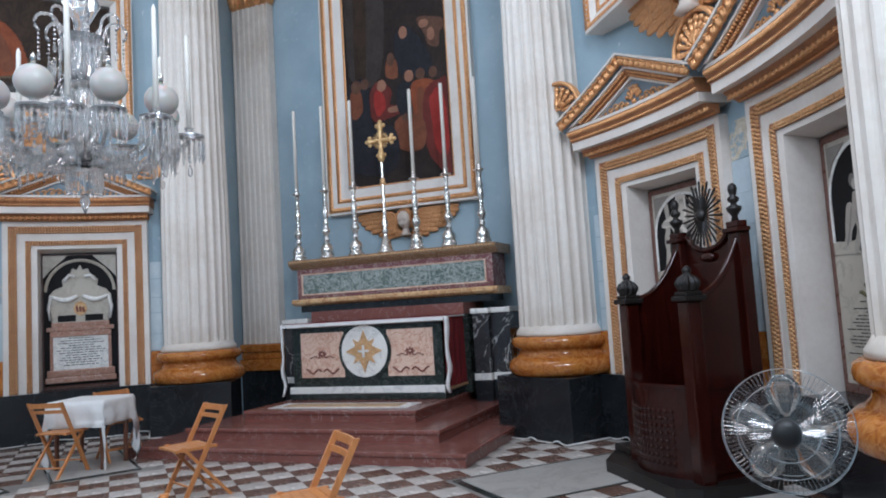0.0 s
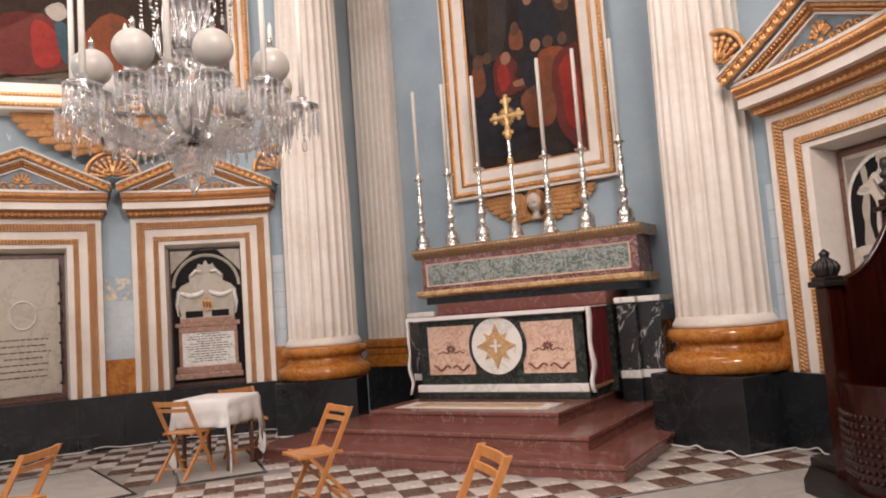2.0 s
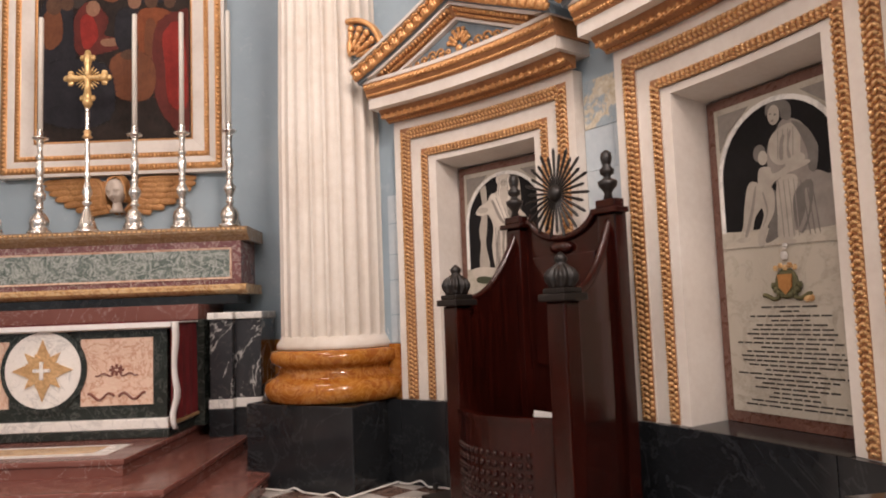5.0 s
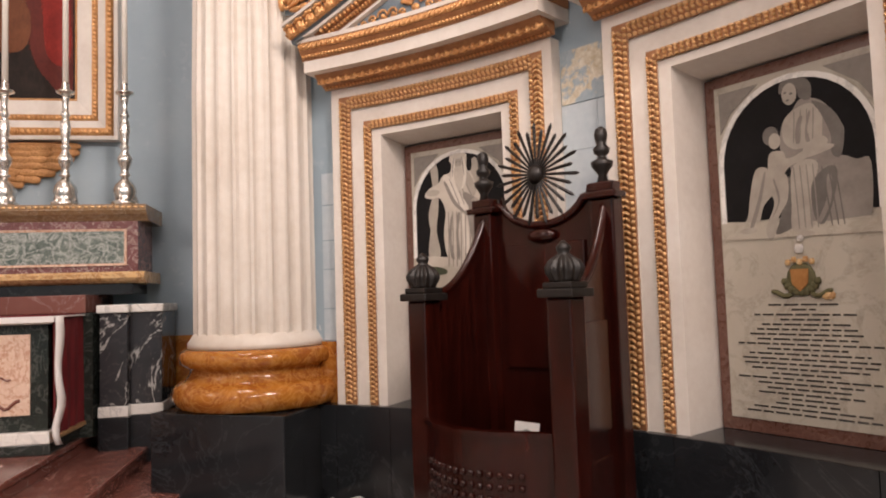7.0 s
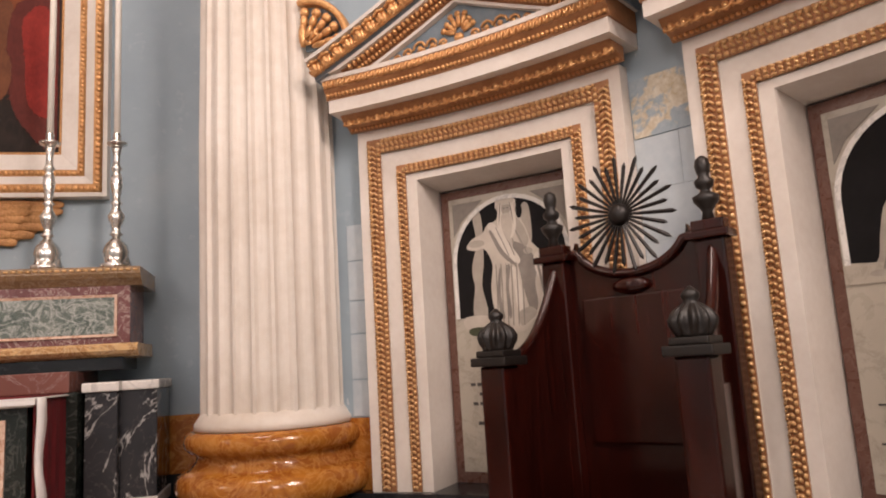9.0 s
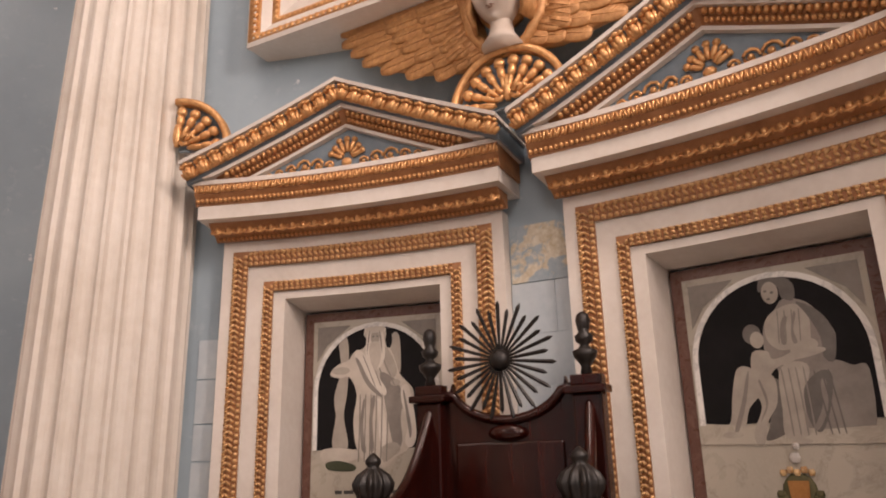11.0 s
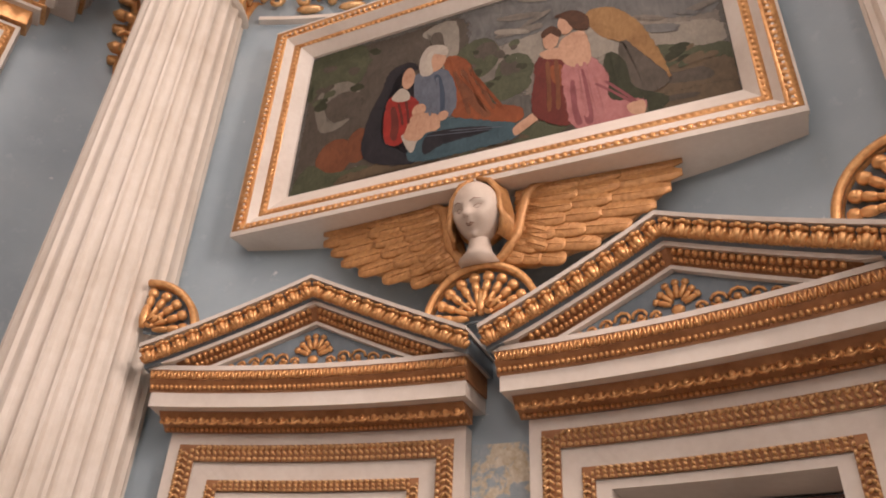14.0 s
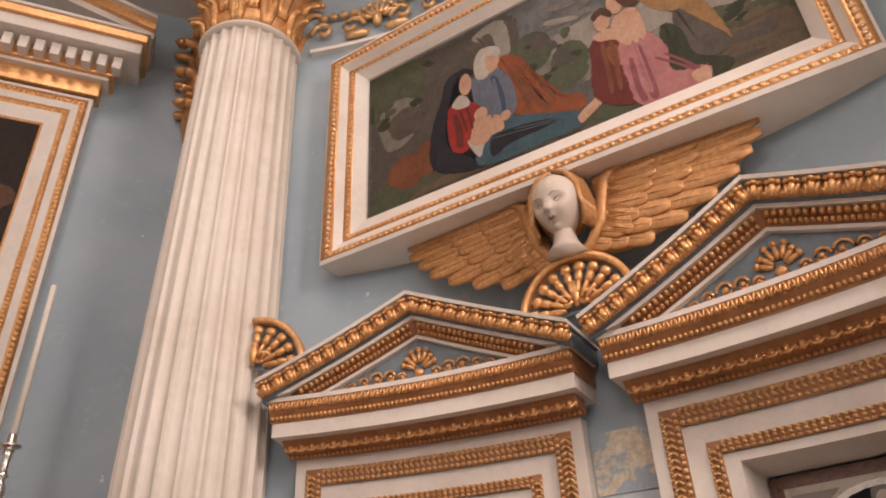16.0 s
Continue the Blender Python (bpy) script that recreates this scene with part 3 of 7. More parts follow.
    for k in range(27):
        ph = -9.4 + 18.8 * k / 26
        m = Matrix.Rotation(-radians(ph), 3, "Z") @ lean
        if k < 26:
            q = ph + 9.4 / 26
            mq = Matrix.Rotation(-radians(q), 3, "Z") @ lean
            o = P(5.612, q, 3.07)
            blob(bm, o, 0.02, 0.026, 0.034, 8, 6, mq)
            tube(bm, [o + mq @ Vector((0.031 * math.cos(b), -0.006, 0.044 * math.sin(b))) for b in [radians(-215 + 250 * i / 8) for i in range(9)]], 0.0075, 5)
        blob(bm, P(5.612, ph, 3.07), 0.007, 0.018, 0.038, 5, 4, m)
    arc_beads(bm, 5.685, -9.4, 9.4, 3.036, 62, 0.012, 0.016, 0.012)
    part("egg_moulding", bm, BRONZE, ob, "gilded egg and dart moulding", True)
    bm = arc_sweep(bmesh.new(), [(5.82, 3.111), (5.49, 3.111), (5.49, 3.196), (5.82, 3.196)], -9.91, 9.91, 20)
    part("corona", bm, WHITE, ob, "cream corona slab")
    bm = arc_sweep(bmesh.new(), [(5.8, 3.197), (5.487, 3.197), (5.475, 3.235), (5.45, 3.26), (5.447, 3.318), (5.8, 3.318)], -10.05, 10.05, 20)
    part("moulding_ground", bm, GILT_SHADE, ob, "ground of the moulding, coloured dark brown for shade")
    bm = bmesh.new()
    for k in range(46):
        ph = -9.85 + 19.7 * k / 45
        m = Matrix.Rotation(-radians(ph), 3, "Z")
        o = P(5.446, ph, 3.287)
        for q in (-1, 1):
            blob(bm, o + m @ Vector((q * 0.009, 0, 0)), 0.0085, 0.022, 0.03, 6, 5, m @ Matrix.Rotation(q * 0.25, 3, "Y"))
        blob(bm, o + m @ Vector((0.0215, 0.004, -0.008)), 0.006, 0.014, 0.02, 5, 4, m)
    arc_beads(bm, 5.472, -10, 10, 3.222, 66, 0.0125, 0.018, 0.016)
    tagged(part("leaf_moulding", bm, BRONZE, ob, "gilded leaf moulding", True), kind="stuff")
    bm = arc_sweep(bmesh.new(), [(5.8, 3.319), (5.442, 3.319), (5.442, 3.348), (5.8, 3.348)], -10.24, 10.24, 20)
    part("fillet", bm, WHITE, ob)
    # tympanum and raking mouldings
    def band(bm, top, low, r_top, r_low, floor=3.349, reach=10.59, back=5.8):
        for s in (-1, 1):
            rings = []
            for i in range(13):
                ph = reach * i / 12
                zt_, zl = max(rake(ph) - top, floor), max(rake(ph) - low, floor)
                if zt_ - zl < 0.002:
                    zl = zt_ - 0.002
                rings.append([P(r_top, s * ph, zt_), P(r_low, s * ph, zl), P(back, s * ph, zl), P(back, s * ph, zt_)])
            loft(bm, rings)
        return bm
    part("raking_fillet", band(bmesh.new(), 0.0, 0.022, 5.31, 5.315, 3.3), WHITE, ob)
    bm = band(bmesh.new(), 0.023, 0.125, 5.345, 5.415, 3.29, 10.4)
    part("cyma", bm, NICHE_SLATE, ob, "blue-grey raking cyma")
    bm = bmesh.new()
    for s in (-1, 1):
        for i in range(12):
            ph = s * (0.35 + i * 0.88)
            z = rake(ph) - 0.078
            m = Matrix.Rotation(-radians(ph), 3, "Z") @ Matrix.Rotation(s * radians(23), 3, "Y")
            c = P(5.36, ph, z)
            blob(bm, c, 0.024, 0.036, 0.046, 8, 5, m)
            for k in (-1, 1):
                blob(bm, c + m @ Vector((k * 0.024, 0.004, -0.004)), 0.016, 0.03, 0.044, 6, 5, m @ Matrix.Rotation(k * 0.25, 3, "Y"))
                blob(bm, c + m @ Vector((k * 0.042, 0.014, -0.012)), 0.012, 0.022, 0.034, 6, 4, m @ Matrix.Rotation(k * 0.45, 3, "Y"))
                blob(bm, c + m @ Vector((k * 0.026, -0.02, 0.034)), 0.02, 0.018, 0.014, 6, 4, m)
            blob(bm, c + m @ Vector((0, -0.03, 0.036)), 0.022, 0.016, 0.014, 6, 4, m)
    part("leaf_ornament", bm, BRONZE, ob, "row of gilded acanthus leaves", True)
    part("raking_fillet", band(bmesh.new(), 0.126, 0.15, 5.41, 5.412, 3.349, 9.4), WHITE, ob)
    part("raking_ground", band(bmesh.new(), 0.151, 0.228, 5.44, 5.495, 3.349, 8.6), GILT_SHADE, ob, "ground of the moulding, coloured dark brown for shade")
    bm = bmesh.new()
    for s in (-1, 1):
        arc_beads(bm, 5.436, s * 0.2, s * 8.0, lambda p: max(rake(p) - 0.172, 3.36), 22, 0.015, 0.024, 0.02, lambda p: s * 0.4)
        arc_beads(bm, 5.46, s * 0.2, s * 7.4, lambda p: max(rake(p) - 0.208, 3.36), 26, 0.012, 0.018, 0.014)
    tagged(part("raking_leaf_moulding", bm, BRONZE, ob, "gilded raking moulding", True), kind="stuff")
    part("raking_fillet", band(bmesh.new(), 0.229, 0.25, 5.485, 5.487, 3.349, 6.6), WHITE, ob)
    bm = bmesh.new()
    rings = []
    for i in range(25):
        ph = -6.5 + 13 * i / 24
        rings.append([P(5.53, ph, 3.349), P(5.53, ph, max(rake(ph) - 0.245, 3.352)), P(5.8, ph, max(rake(ph) - 0.245, 3.352)), P(5.8, ph, 3.349)])
    loft(bm, rings)
    part("tympanum", bm, NICHE_SLATE, ob, "blue-grey tympanum field")
    bm = bmesh.new()
    for i in range(7):
        a = radians(-66 + 22 * i)
        m = Matrix.Rotation(a, 3, "Y")
        L = 0.09 if abs(i - 3) < 2 else 0.075
        blob(bm, Vector((math.sin(a) * L, 5.515, 3.42 + math.cos(a) * L)), 0.017, 0.016, 0.05, 6, 5, m)
        blob(bm, Vector((math.sin(a) * L * 1.5, 5.508, 3.42 + math.cos(a) * L * 1.45)), 0.022, 0.016, 0.02, 6, 4, m)
    blob(bm, (0, 5.51, 3.4), 0.035, 0.022, 0.028, 8, 5)
    for s in (-1, 1):
        for k, (x, z, r) in enumerate(((0.11, 3.39, 0.03), (0.19, 3.405, 0.044), (0.28, 3.405, 0.05), (0.37, 3.395, 0.036), (0.45, 3.383, 0.026), (0.52, 3.373, 0.018))):
            c = P(5.515, 0, 0)
            pts = [(s * (x + r * math.cos(t) * (1 - t / 12)), 5.508 + x * x * 0.0, z + r * math.sin(t) * (1 - t / 12)) for t in [0.7 * j for j in range(9)]]
            tube(bm, pts, 0.009, 5)
            blob(bm, (s * x, 5.51, z), r * 0.4, 0.015, r * 0.4, 6, 4)
    part("tympanum_ornament", bm, BRONZE, ob, "gilded shell and scrolls", True)
    return ob


NICHE_SLATE = two_scale("slate_blue_paint", (0.2, 0.26, 0.31), (0.15, 0.2, 0.24), (0.27, 0.33, 0.38), 5, 26, 0.5, 0.15)
first = surround()
first.matrix_basis = turn(BAY - STEP_PH)
for ph in (BAY + STEP_PH, -(BAY - STEP_PH), -(BAY + STEP_PH)):
    copy_thing(first, turn(ph))


# ---- floor ----
bm = bmesh.new()
loft(bm, [[P(6.0, a, z) for a in range(0, 360, 6)] for z in (-0.15, -0.006)])
setting("floor", bm, GROUT, "chequered floor of white and brown marble tiles", "floor")
bm = boxes((-3.0, 3.0, 4.5, 6.6, -0.15, -0.007))
setting("floor_recess", bm, WMARBLE, "marble floor of the altar recess", "floor")
TILE, ANG, OX, OY = 0.265, 47.5, -0.907, 2.232
rnd = random.Random(7)
ca, sa = math.cos(radians(ANG)), math.sin(radians(ANG))


def grid_to_world(i, j):
    return OX + TILE * (i * ca + j * sa), OY + TILE * (i * sa - j * ca)


# ---- altar ----
steps = thing("altar_steps", "three dark red marble altar steps with chipped edges", "steps")
for i, (w, y0, z0, z1) in enumerate(((2.1, 3.21, -0.006, 0.13), (1.63, 3.68, 0.13, 0.26), (1.15, 4.155, 0.26, 0.39))):
    bm = bmesh.new()
    box(bm, -w, w, y0, 6.5, z0 + 0.001, z1 - 0.045)
    box(bm, -w - 0.018, w + 0.018, y0 - 0.018, 6.5, z1 - 0.045, z1, 0.012)
    part("step", bm, RED, steps)
part("inlay", boxes((-0.95, 0.95, 4.33, 4.78, 0.385, 0.394)), WMARBLE, steps, "white marble inlay in the top step")
part("inlay", boxes((-0.8, 0.8, 4.42, 4.7, 0.3945, 0.397)), YELLOWM, steps, "yellow marble inlay")

altar = thing("altar", "marble altar table with a gilded cross roundel and inlaid panels", "altar", m=pose(0.02, 0, 0))
part("body", boxes((-1.1, 1.1, 5.11, 5.8, 0.391, 1.34), bevel=0.006), DKGREEN, altar, "dark green marble body")
part("plinth", boxes((-1.13, 1.13, 5.06, 5.8, 0.392, 0.47), bevel=0.006), DKGREEN, altar)
part("skirting", boxes((-1.13, 1.13, 5.05, 5.8, 0.472, 0.56), bevel=0.01), WMARBLE, altar, "white marble skirting")
for x0, x1 in ((-0.96, -0.3), (0.34, 0.98)):
    bm = bmesh.new()
    cx = 0.02
    pts = [(x0, 0.68), (x1, 0.68), (x1, 1.27), (x0, 1.27)]
    prism(bm, pts, 5.098, 5.115)
    part("panel", bm, PINK, altar, "pink alabaster panel")
    bm = bmesh.new()
    mx = (x0 + x1) / 2
    for k in range(8):
        a = k * math.pi / 4
        m = Matrix.Rotation(a, 3, "Y")
        blob(bm, (mx + 0.045 * math.sin(a), 5.094, 0.99 + 0.03 * math.cos(a)), 0.014, 0.006, 0.03, 6, 4, m)
    for s in (-1, 1):
        tube(bm, [(mx + s * (0.03 + 0.02 * k), 5.095, 0.95 - 0.012 * math.sin(k * 1.1)) for k in range(9)], 0.008, 5)
        tube(bm, [(mx + s * (0.02 + 0.026 * k), 5.095, 0.76 + 0.03 * math.sin(k * 0.9)) for k in range(10)], 0.012, 5)
    tagged(part("panel_inlay", bm, RED, altar, "dark red floral inlay"), kind="stuff")
bm = lathe(bmesh.new(), [(0.335, 0), (0.38, 0.0), (0.38, 0.03), (0.335, 0.03)], 40, (0.02, 5.108, 1.01), m=Matrix.Rotation(radians(90), 3, "X"))
part("roundel_ring", bm, DKGREEN, altar, "dark green marble ring")
bm = lathe(bmesh.new(), [(0.0015, 0), (0.335, 0), (0.335, 0.036), (0.0015, 0.036)], 40, (0.02, 5.105, 1.01), m=Matrix.Rotation(radians(90), 3, "X"))
part("roundel", bm, WMARBLE, altar, "white marble roundel")
bm = bmesh.new()
for k in range(16):
    a = k * math.pi / 8
    L = 0.27 if k % 4 == 0 else (0.22 if k % 2 == 0 else 0.16)
    w = 0.045 if k % 4 == 0 else 0.035
    d, n = Vector((math.sin(a), 0, math.cos(a))), Vector((math.cos(a), 0, -math.sin(a)))
    c = Vector((0.02, 5.068, 1.01))
    pts = [c - n * w, c + d * L * 0.55 - n * w * 1.1, c + d * L * 0.75 - n * w * 0.6, c + d * L, c + d * L * 0.75 + n * w * 0.6, c + d * L * 0.55 + n * w * 1.1, c + n * w]
    loft(bm, [pts, [p + Vector((0, -0.008 - 0.0006 * k, 0)) for p in pts]])
part("sunburst", bm, GOLD, altar, "gilded leaf sunburst")
part("cross_inlay", boxes((0.005, 0.035, 5.04, 5.062, 0.93, 1.09), (-0.055, 0.005, 5.0405, 5.062, 0.995, 1.025), (0.035, 0.095, 5.0405, 5.062, 0.995, 1.025)), WMARBLE, altar, "small white cross")
part("mensa", boxes((-1.14, 1.14, 5.04, 5.8, 1.342, 1.388), bevel=0.01), WMARBLE, altar, "white marble table top")

# cloths on the altar
bm = bmesh.new()
box(bm, -1.165, 1.2, 5.0, 5.7, 1.389, 1.4, 0.003)
ob = tagged(part("altar_cloth", bm, CLOTH), "white linen altar cloth with hanging ends", "altar cloth")
for s in (-1, 1):
    bm = bmesh.new()
    rings = []
    for k in range(15):
        z = 1.398 - (0.93 if s > 0 else 0.95) * k / 14
        x = (1.2 if s > 0 else -1.165) + s * (0.012 + 0.02 * math.sin(k * 0.9) * k / 14)
        y = 5.01 + 0.02 * math.sin(k * 1.3 + s) * k / 14
        w = 0.05 + 0.02 * math.sin(k * 0.8)
        rings.append([(x - s * 0.01, y, z), (x + s * 0.012, y - 0.012, z), (x + s * 0.03, y + w, z), (x + s * 0.01, y + w + 0.02, z)])
    loft(bm, rings)
    part("hanging_end", bm, CLOTH, ob, "hanging lace edge", True)
bm = bmesh.new()
box(bm, -1.16, 1.195, 5.0, 5.02, 1.355, 1.3885, 0.003)
part("front_hem", bm, CLOTH, ob)
ob = tagged(part("altar_side_cloth", bmesh.new(), REDCLOTH), "dark red cloth hanging at the side of the altar", "altar cloth")
bm = bmesh.new()
rings = []
for k in range(12):
    y = 5.09 + 0.62 * k / 11
    o = 0.01 * math.sin(k * 1.9)
    rings.append([(1.165 + o, y, 0.53), (1.18 + o, y, 0.53), (1.175 + o * 0.4, y, 1.386), (1.16 + o * 0.4, y, 1.386)])
loft(bm, rings)
part("hanging", bm, REDCLOTH, ob, "dark red cloth")
bm = boxes((1.16, 1.2, 5.08, 5.72, 0.5, 0.528))
part("fringe", bm, GOLD, ob, "gold fringe")
bm = boxes((-1.1, 1.16, 5.03, 5.72, 1.4, 1.408))
part("top_cover", bm, REDCLOTH, ob, "red cover on the table")

# gradine behind the table
gr = thing("retable", "marble retable shelf with a green panel and amber ledge", "retable")
part("base_block", boxes((-1.2, 1.25, 5.72, 6.52, 0.391, 1.41)), DKGREEN, gr)
part("riser", boxes((-1.15, 1.2, 5.7, 6.52, 1.411, 1.56), bevel=0.008), RED, gr, "dark red marble riser")
part("neck", boxes((-1.5, 1.5, 5.98, 6.52, 1.561, 1.655), bevel=0.006), BLACK, gr, "black marble neck")
bm = bmesh.new()
arm = [(6.52, 1.656), (5.98, 1.656), (5.92, 1.675), (5.885, 1.7), (5.885, 1.735), (5.91, 1.755), (6.52, 1.755)]
loft(bm, [[(x, y, z) for y, z in arm] for x in (-1.6, 1.62)])
part("ledge", bm, YELLOWM, gr, "amber marble ledge")
part("frame", boxes((-1.54, 1.55, 5.97, 6.52, 1.756, 2.2), bevel=0.006), PURPLE, gr, "purple marble frame")
part("green_panel", boxes((-1.43, 1.44, 5.955, 5.975, 1.83, 2.11), bevel=0.004), GREEN, gr, "green breccia panel")
bm = bmesh.new()
ring_strip(bm, (1.46, 1.81, 2.13, 5.951), (1.435, 1.83, 2.11, 5.957), 0.02)
part("pink_edge", bm, PINK, gr, "thin pink marble edge")
arm = [(6.52, 2.201), (5.97, 2.201), (5.94, 2.225), (5.9, 2.25), (5.87, 2.285), (5.87, 2.335), (6.52, 2.335)]
bm = bmesh.new()
loft(bm, [[(x, y, z) for y, z in arm] for x in (-1.63, 1.64)])
part("top_ledge", bm, OLIVE, gr, "moulded top ledge")
bm = bmesh.new()
beads(bm, (-1.62, 5.866, 2.31), (1.63, 5.866, 2.31), 0.05, 0.014)
part("gilt_beading", bm, GOLD, gr, "gilded beading", True)
for s in (-1, 1):
    bl = thing("altar_pier", "black white-veined marble pier with white mouldings beside the altar", "pier", "piers beside the altar")
    for k, (x0, x1, y0) in enumerate(((1.28, 1.5, 5.8), (1.5, 1.76, 5.9))):
        xs = sorted((s * x0, s * x1))
        part("shaft", boxes((xs[0], xs[1], y0, 6.5, 0.62, 1.4), bevel=0.008), VEINED, bl, "black marble with white veins")
        part("cap", boxes((xs[0] - 0.02, xs[1] + 0.02, y0 - 0.03, 6.5, 1.4, 1.47), bevel=0.015), WMARBLE, bl, "white marble cap")
        part("foot", boxes((xs[0] - 0.01, xs[1] + 0.01, y0 - 0.02, 6.5, 0.53, 0.62), bevel=0.01), WMARBLE, bl, "white marble foot")
        part("plinth", boxes((xs[0] - 0.01, xs[1] + 0.01, y0 - 0.02, 6.5, 0.131 if x1 < 1.6 else 0.131, 0.53), bevel=0.008), BLACK, bl)


def candlestick():
    ob = thing("candlestick", "tall silver altar candlestick with a long ivory candle", "candlestick", "candlesticks on the retable")
    bm = bmesh.new()
    for k in range(3):
        a = radians(120 * k + 30)
        d = Vector((math.cos(a), math.sin(a), 0))
        tube(bm, [d * 0.085 + Vector((0, 0, 0.012)), d * 0.09 + Vector((0, 0, 0.04)), d * 0.07 + Vector((0, 0, 0.09)), d * 0.05 + Vector((0, 0, 0.16)), d * 0.03 + Vector((0, 0, 0.22))], [0.024, 0.02, 0.022, 0.022, 0.012], 6)
    lathe(bm, [(0.118, 0), (0.118, 0.03), (0.08, 0.045), (0.092, 0.09), (0.098, 0.13), (0.082, 0.18), (0.045, 0.225), (0.026, 0.25)], 14)
    part("foot", bm, SILVER, ob, "three-sided silver foot", True)
    bm = lathe(bmesh.new(), [(0.026, 0.25), (0.052, 0.27), (0.03, 0.29), (0.034, 0.33), (0.056, 0.38), (0.062, 0.42), (0.038, 0.46), (0.026, 0.5), (0.045, 0.52), (0.027, 0.54), (0.033, 0.6), (0.046, 0.68), (0.038, 0.74), (0.024, 0.78), (0.044, 0.8), (0.026, 0.83), (0.024, 0.9), (0.032, 0.94), (0.038, 0.98)], 16)
    part("stem", bm, SILVER, ob, "turned silver stem", True)
    bm = lathe(bmesh.new(), [(0.02, 0.98), (0.075, 1.0), (0.078, 1.015), (0.04, 1.02), (0.032, 1.03), (0.03, 1.09), (0.022, 1.1)], 18)
    part("drip_pan", bm, SILVER, ob, "silver drip pan", True)
    bm = lathe(bmesh.new(), [(0.025, 1.05), (0.025, 2.28), (0.021, 2.3), (0.006, 2.305)], 14)
    part("candle", bm, WAX, ob, "long ivory candle", True)
    return ob


first = candlestick()
first.matrix_basis = pose(-1.5, 5.99, 2.336)
for i in (1, 2, 4, 5, 6):
    copy_thing(first, pose(-1.5 + 0.49 * i, 5.99, 2.336, 0, 0, 17 * i))
cr = thing("altar_cross", "gilded altar cross with leaf ends on a silver stem", "cross", m=pose(-0.03, 5.99, 2.336))
bm = bmesh.new()
lathe(bm, [(0.13, 0), (0.13, 0.02), (0.1, 0.04), (0.08, 0.1), (0.06, 0.18), (0.03, 0.25), (0.025, 0.28), (0.05, 0.31), (0.03, 0.34), (0.05, 0.42), (0.03, 0.5), (0.02, 0.55), (0.035, 0.6), (0.02, 0.65), (0.028, 0.8), (0.024, 0.95), (0.02, 1.0), (0.022, 1.3), (0.02, 1.36)], 16)
part("stem", bm, SILVER, cr, "silver stem", True)
bm = lathe(bmesh.new(), [(0.02, 0.98), (0.05, 1.0), (0.03, 1.03), (0.04, 1.06), (0.02, 1.08)], 14)
part("knop", bm, GOLD, cr, "gilded knop", True)
bm = bmesh.new()
zc = 1.63
blob(bm, (0, 0, zc), 0.05, 0.03, 0.05, 10, 6)
for k in range(4):
    a = k * math.pi / 2
    d = Vector((math.sin(a), 0, math.cos(a)))
    n = Vector((math.cos(a), 0, -math.sin(a)))
    L = 0.27 if k % 2 == 0 else 0.22
    tube(bm, [Vector((0, 0, zc)) + d * (L * t / 5) for t in range(6)], [0.04, 0.034, 0.032, 0.04, 0.05, 0.026], 8)
    for s in (-1, 1):
        blob(bm, Vector((0, 0, zc)) + d * (L * 0.8) + n * (s * 0.05), 0.036, 0.02, 0.036, 8, 5)
    blob(bm, Vector((0, 0, zc)) + d * L, 0.036, 0.02, 0.036, 8, 5)
    m = Matrix.Rotation(a + math.pi / 4, 3, "Y")
    for j in (-0.3, 0, 0.3):
        m = Matrix.Rotation(a + math.pi / 4 + j, 3, "Y")
        blob(bm, Vector((0, 0, zc)) + m @ Vector((0, 0, 0.1)), 0.009, 0.009, 0.05, 6, 4, m)
lathe(bm, [(0.02, 1.3), (0.05, 1.36), (0.045, 1.42), (0.02, 1.46)], 12)
part("cross", bm, BRIGHT, cr, "gilded cross with rays", True)


# ---- altar picture ----
def thin_edge(m):
    """Lets a patch of paint thin out raggedly towards its edge."""
    at = m.node("ShaderNodeAttribute")
    at.attribute_name = "edge"
    add = m.node("ShaderNodeMath")
    add.operation = "MULTIPLY_ADD"
    add.inputs[1].default_value = 0.7
    m.link(m.noise(30, 6, 0.75), add.inputs[0])
    m.link(at.outputs["Fac"], add.inputs[2])
    m.link(m.ramp(add.outputs[0], [(0.66, (0, 0, 0)), (0.7, (1, 1, 1))]), m.b.inputs["Alpha"])


def oil(name, stops, scale, feathered=True):
    m = Mat(name, 0.6, 0, 0.2)
    n = m.noise(scale, 6, 0.6, 1.0)
    brush = m.noise(scale * 5, 5, 0.65, 1.8, (1.0, 1.0, 0.45))
    m.colour(m.mix(0.45, m.ramp(n, stops), m.ramp(brush, [(0.3, stops[0][1]), (0.7, stops[-1][1])])))
    m.bump(m.noise(90, 3), 0.12, 0.001)
    if feathered:
        thin_edge(m)
    return m.m


O_DARK = oil("dark_brown_oil_paint", [(0.3, (0.012, 0.008, 0.006)), (0.5, (0.03, 0.019, 0.012)), (0.75, (0.06, 0.036, 0.022))], 2.5)
O_RED = oil("red_oil_paint", [(0.3, (0.16, 0.014, 0.012)), (0.7, (0.34, 0.035, 0.025))], 5)
O_CRIMSON = oil("dark_crimson_oil_paint", [(0.3, (0.07, 0.014, 0.012)), (0.7, (0.15, 0.03, 0.022))], 5)
O_FLESH = oil("flesh_oil_paint", [(0.3, (0.17, 0.085, 0.05)), (0.7, (0.32, 0.17, 0.11))], 6)
O_DIM = oil("shaded_flesh_oil_paint", [(0.3, (0.06, 0.03, 0.018)), (0.7, (0.13, 0.07, 0.045))], 6)
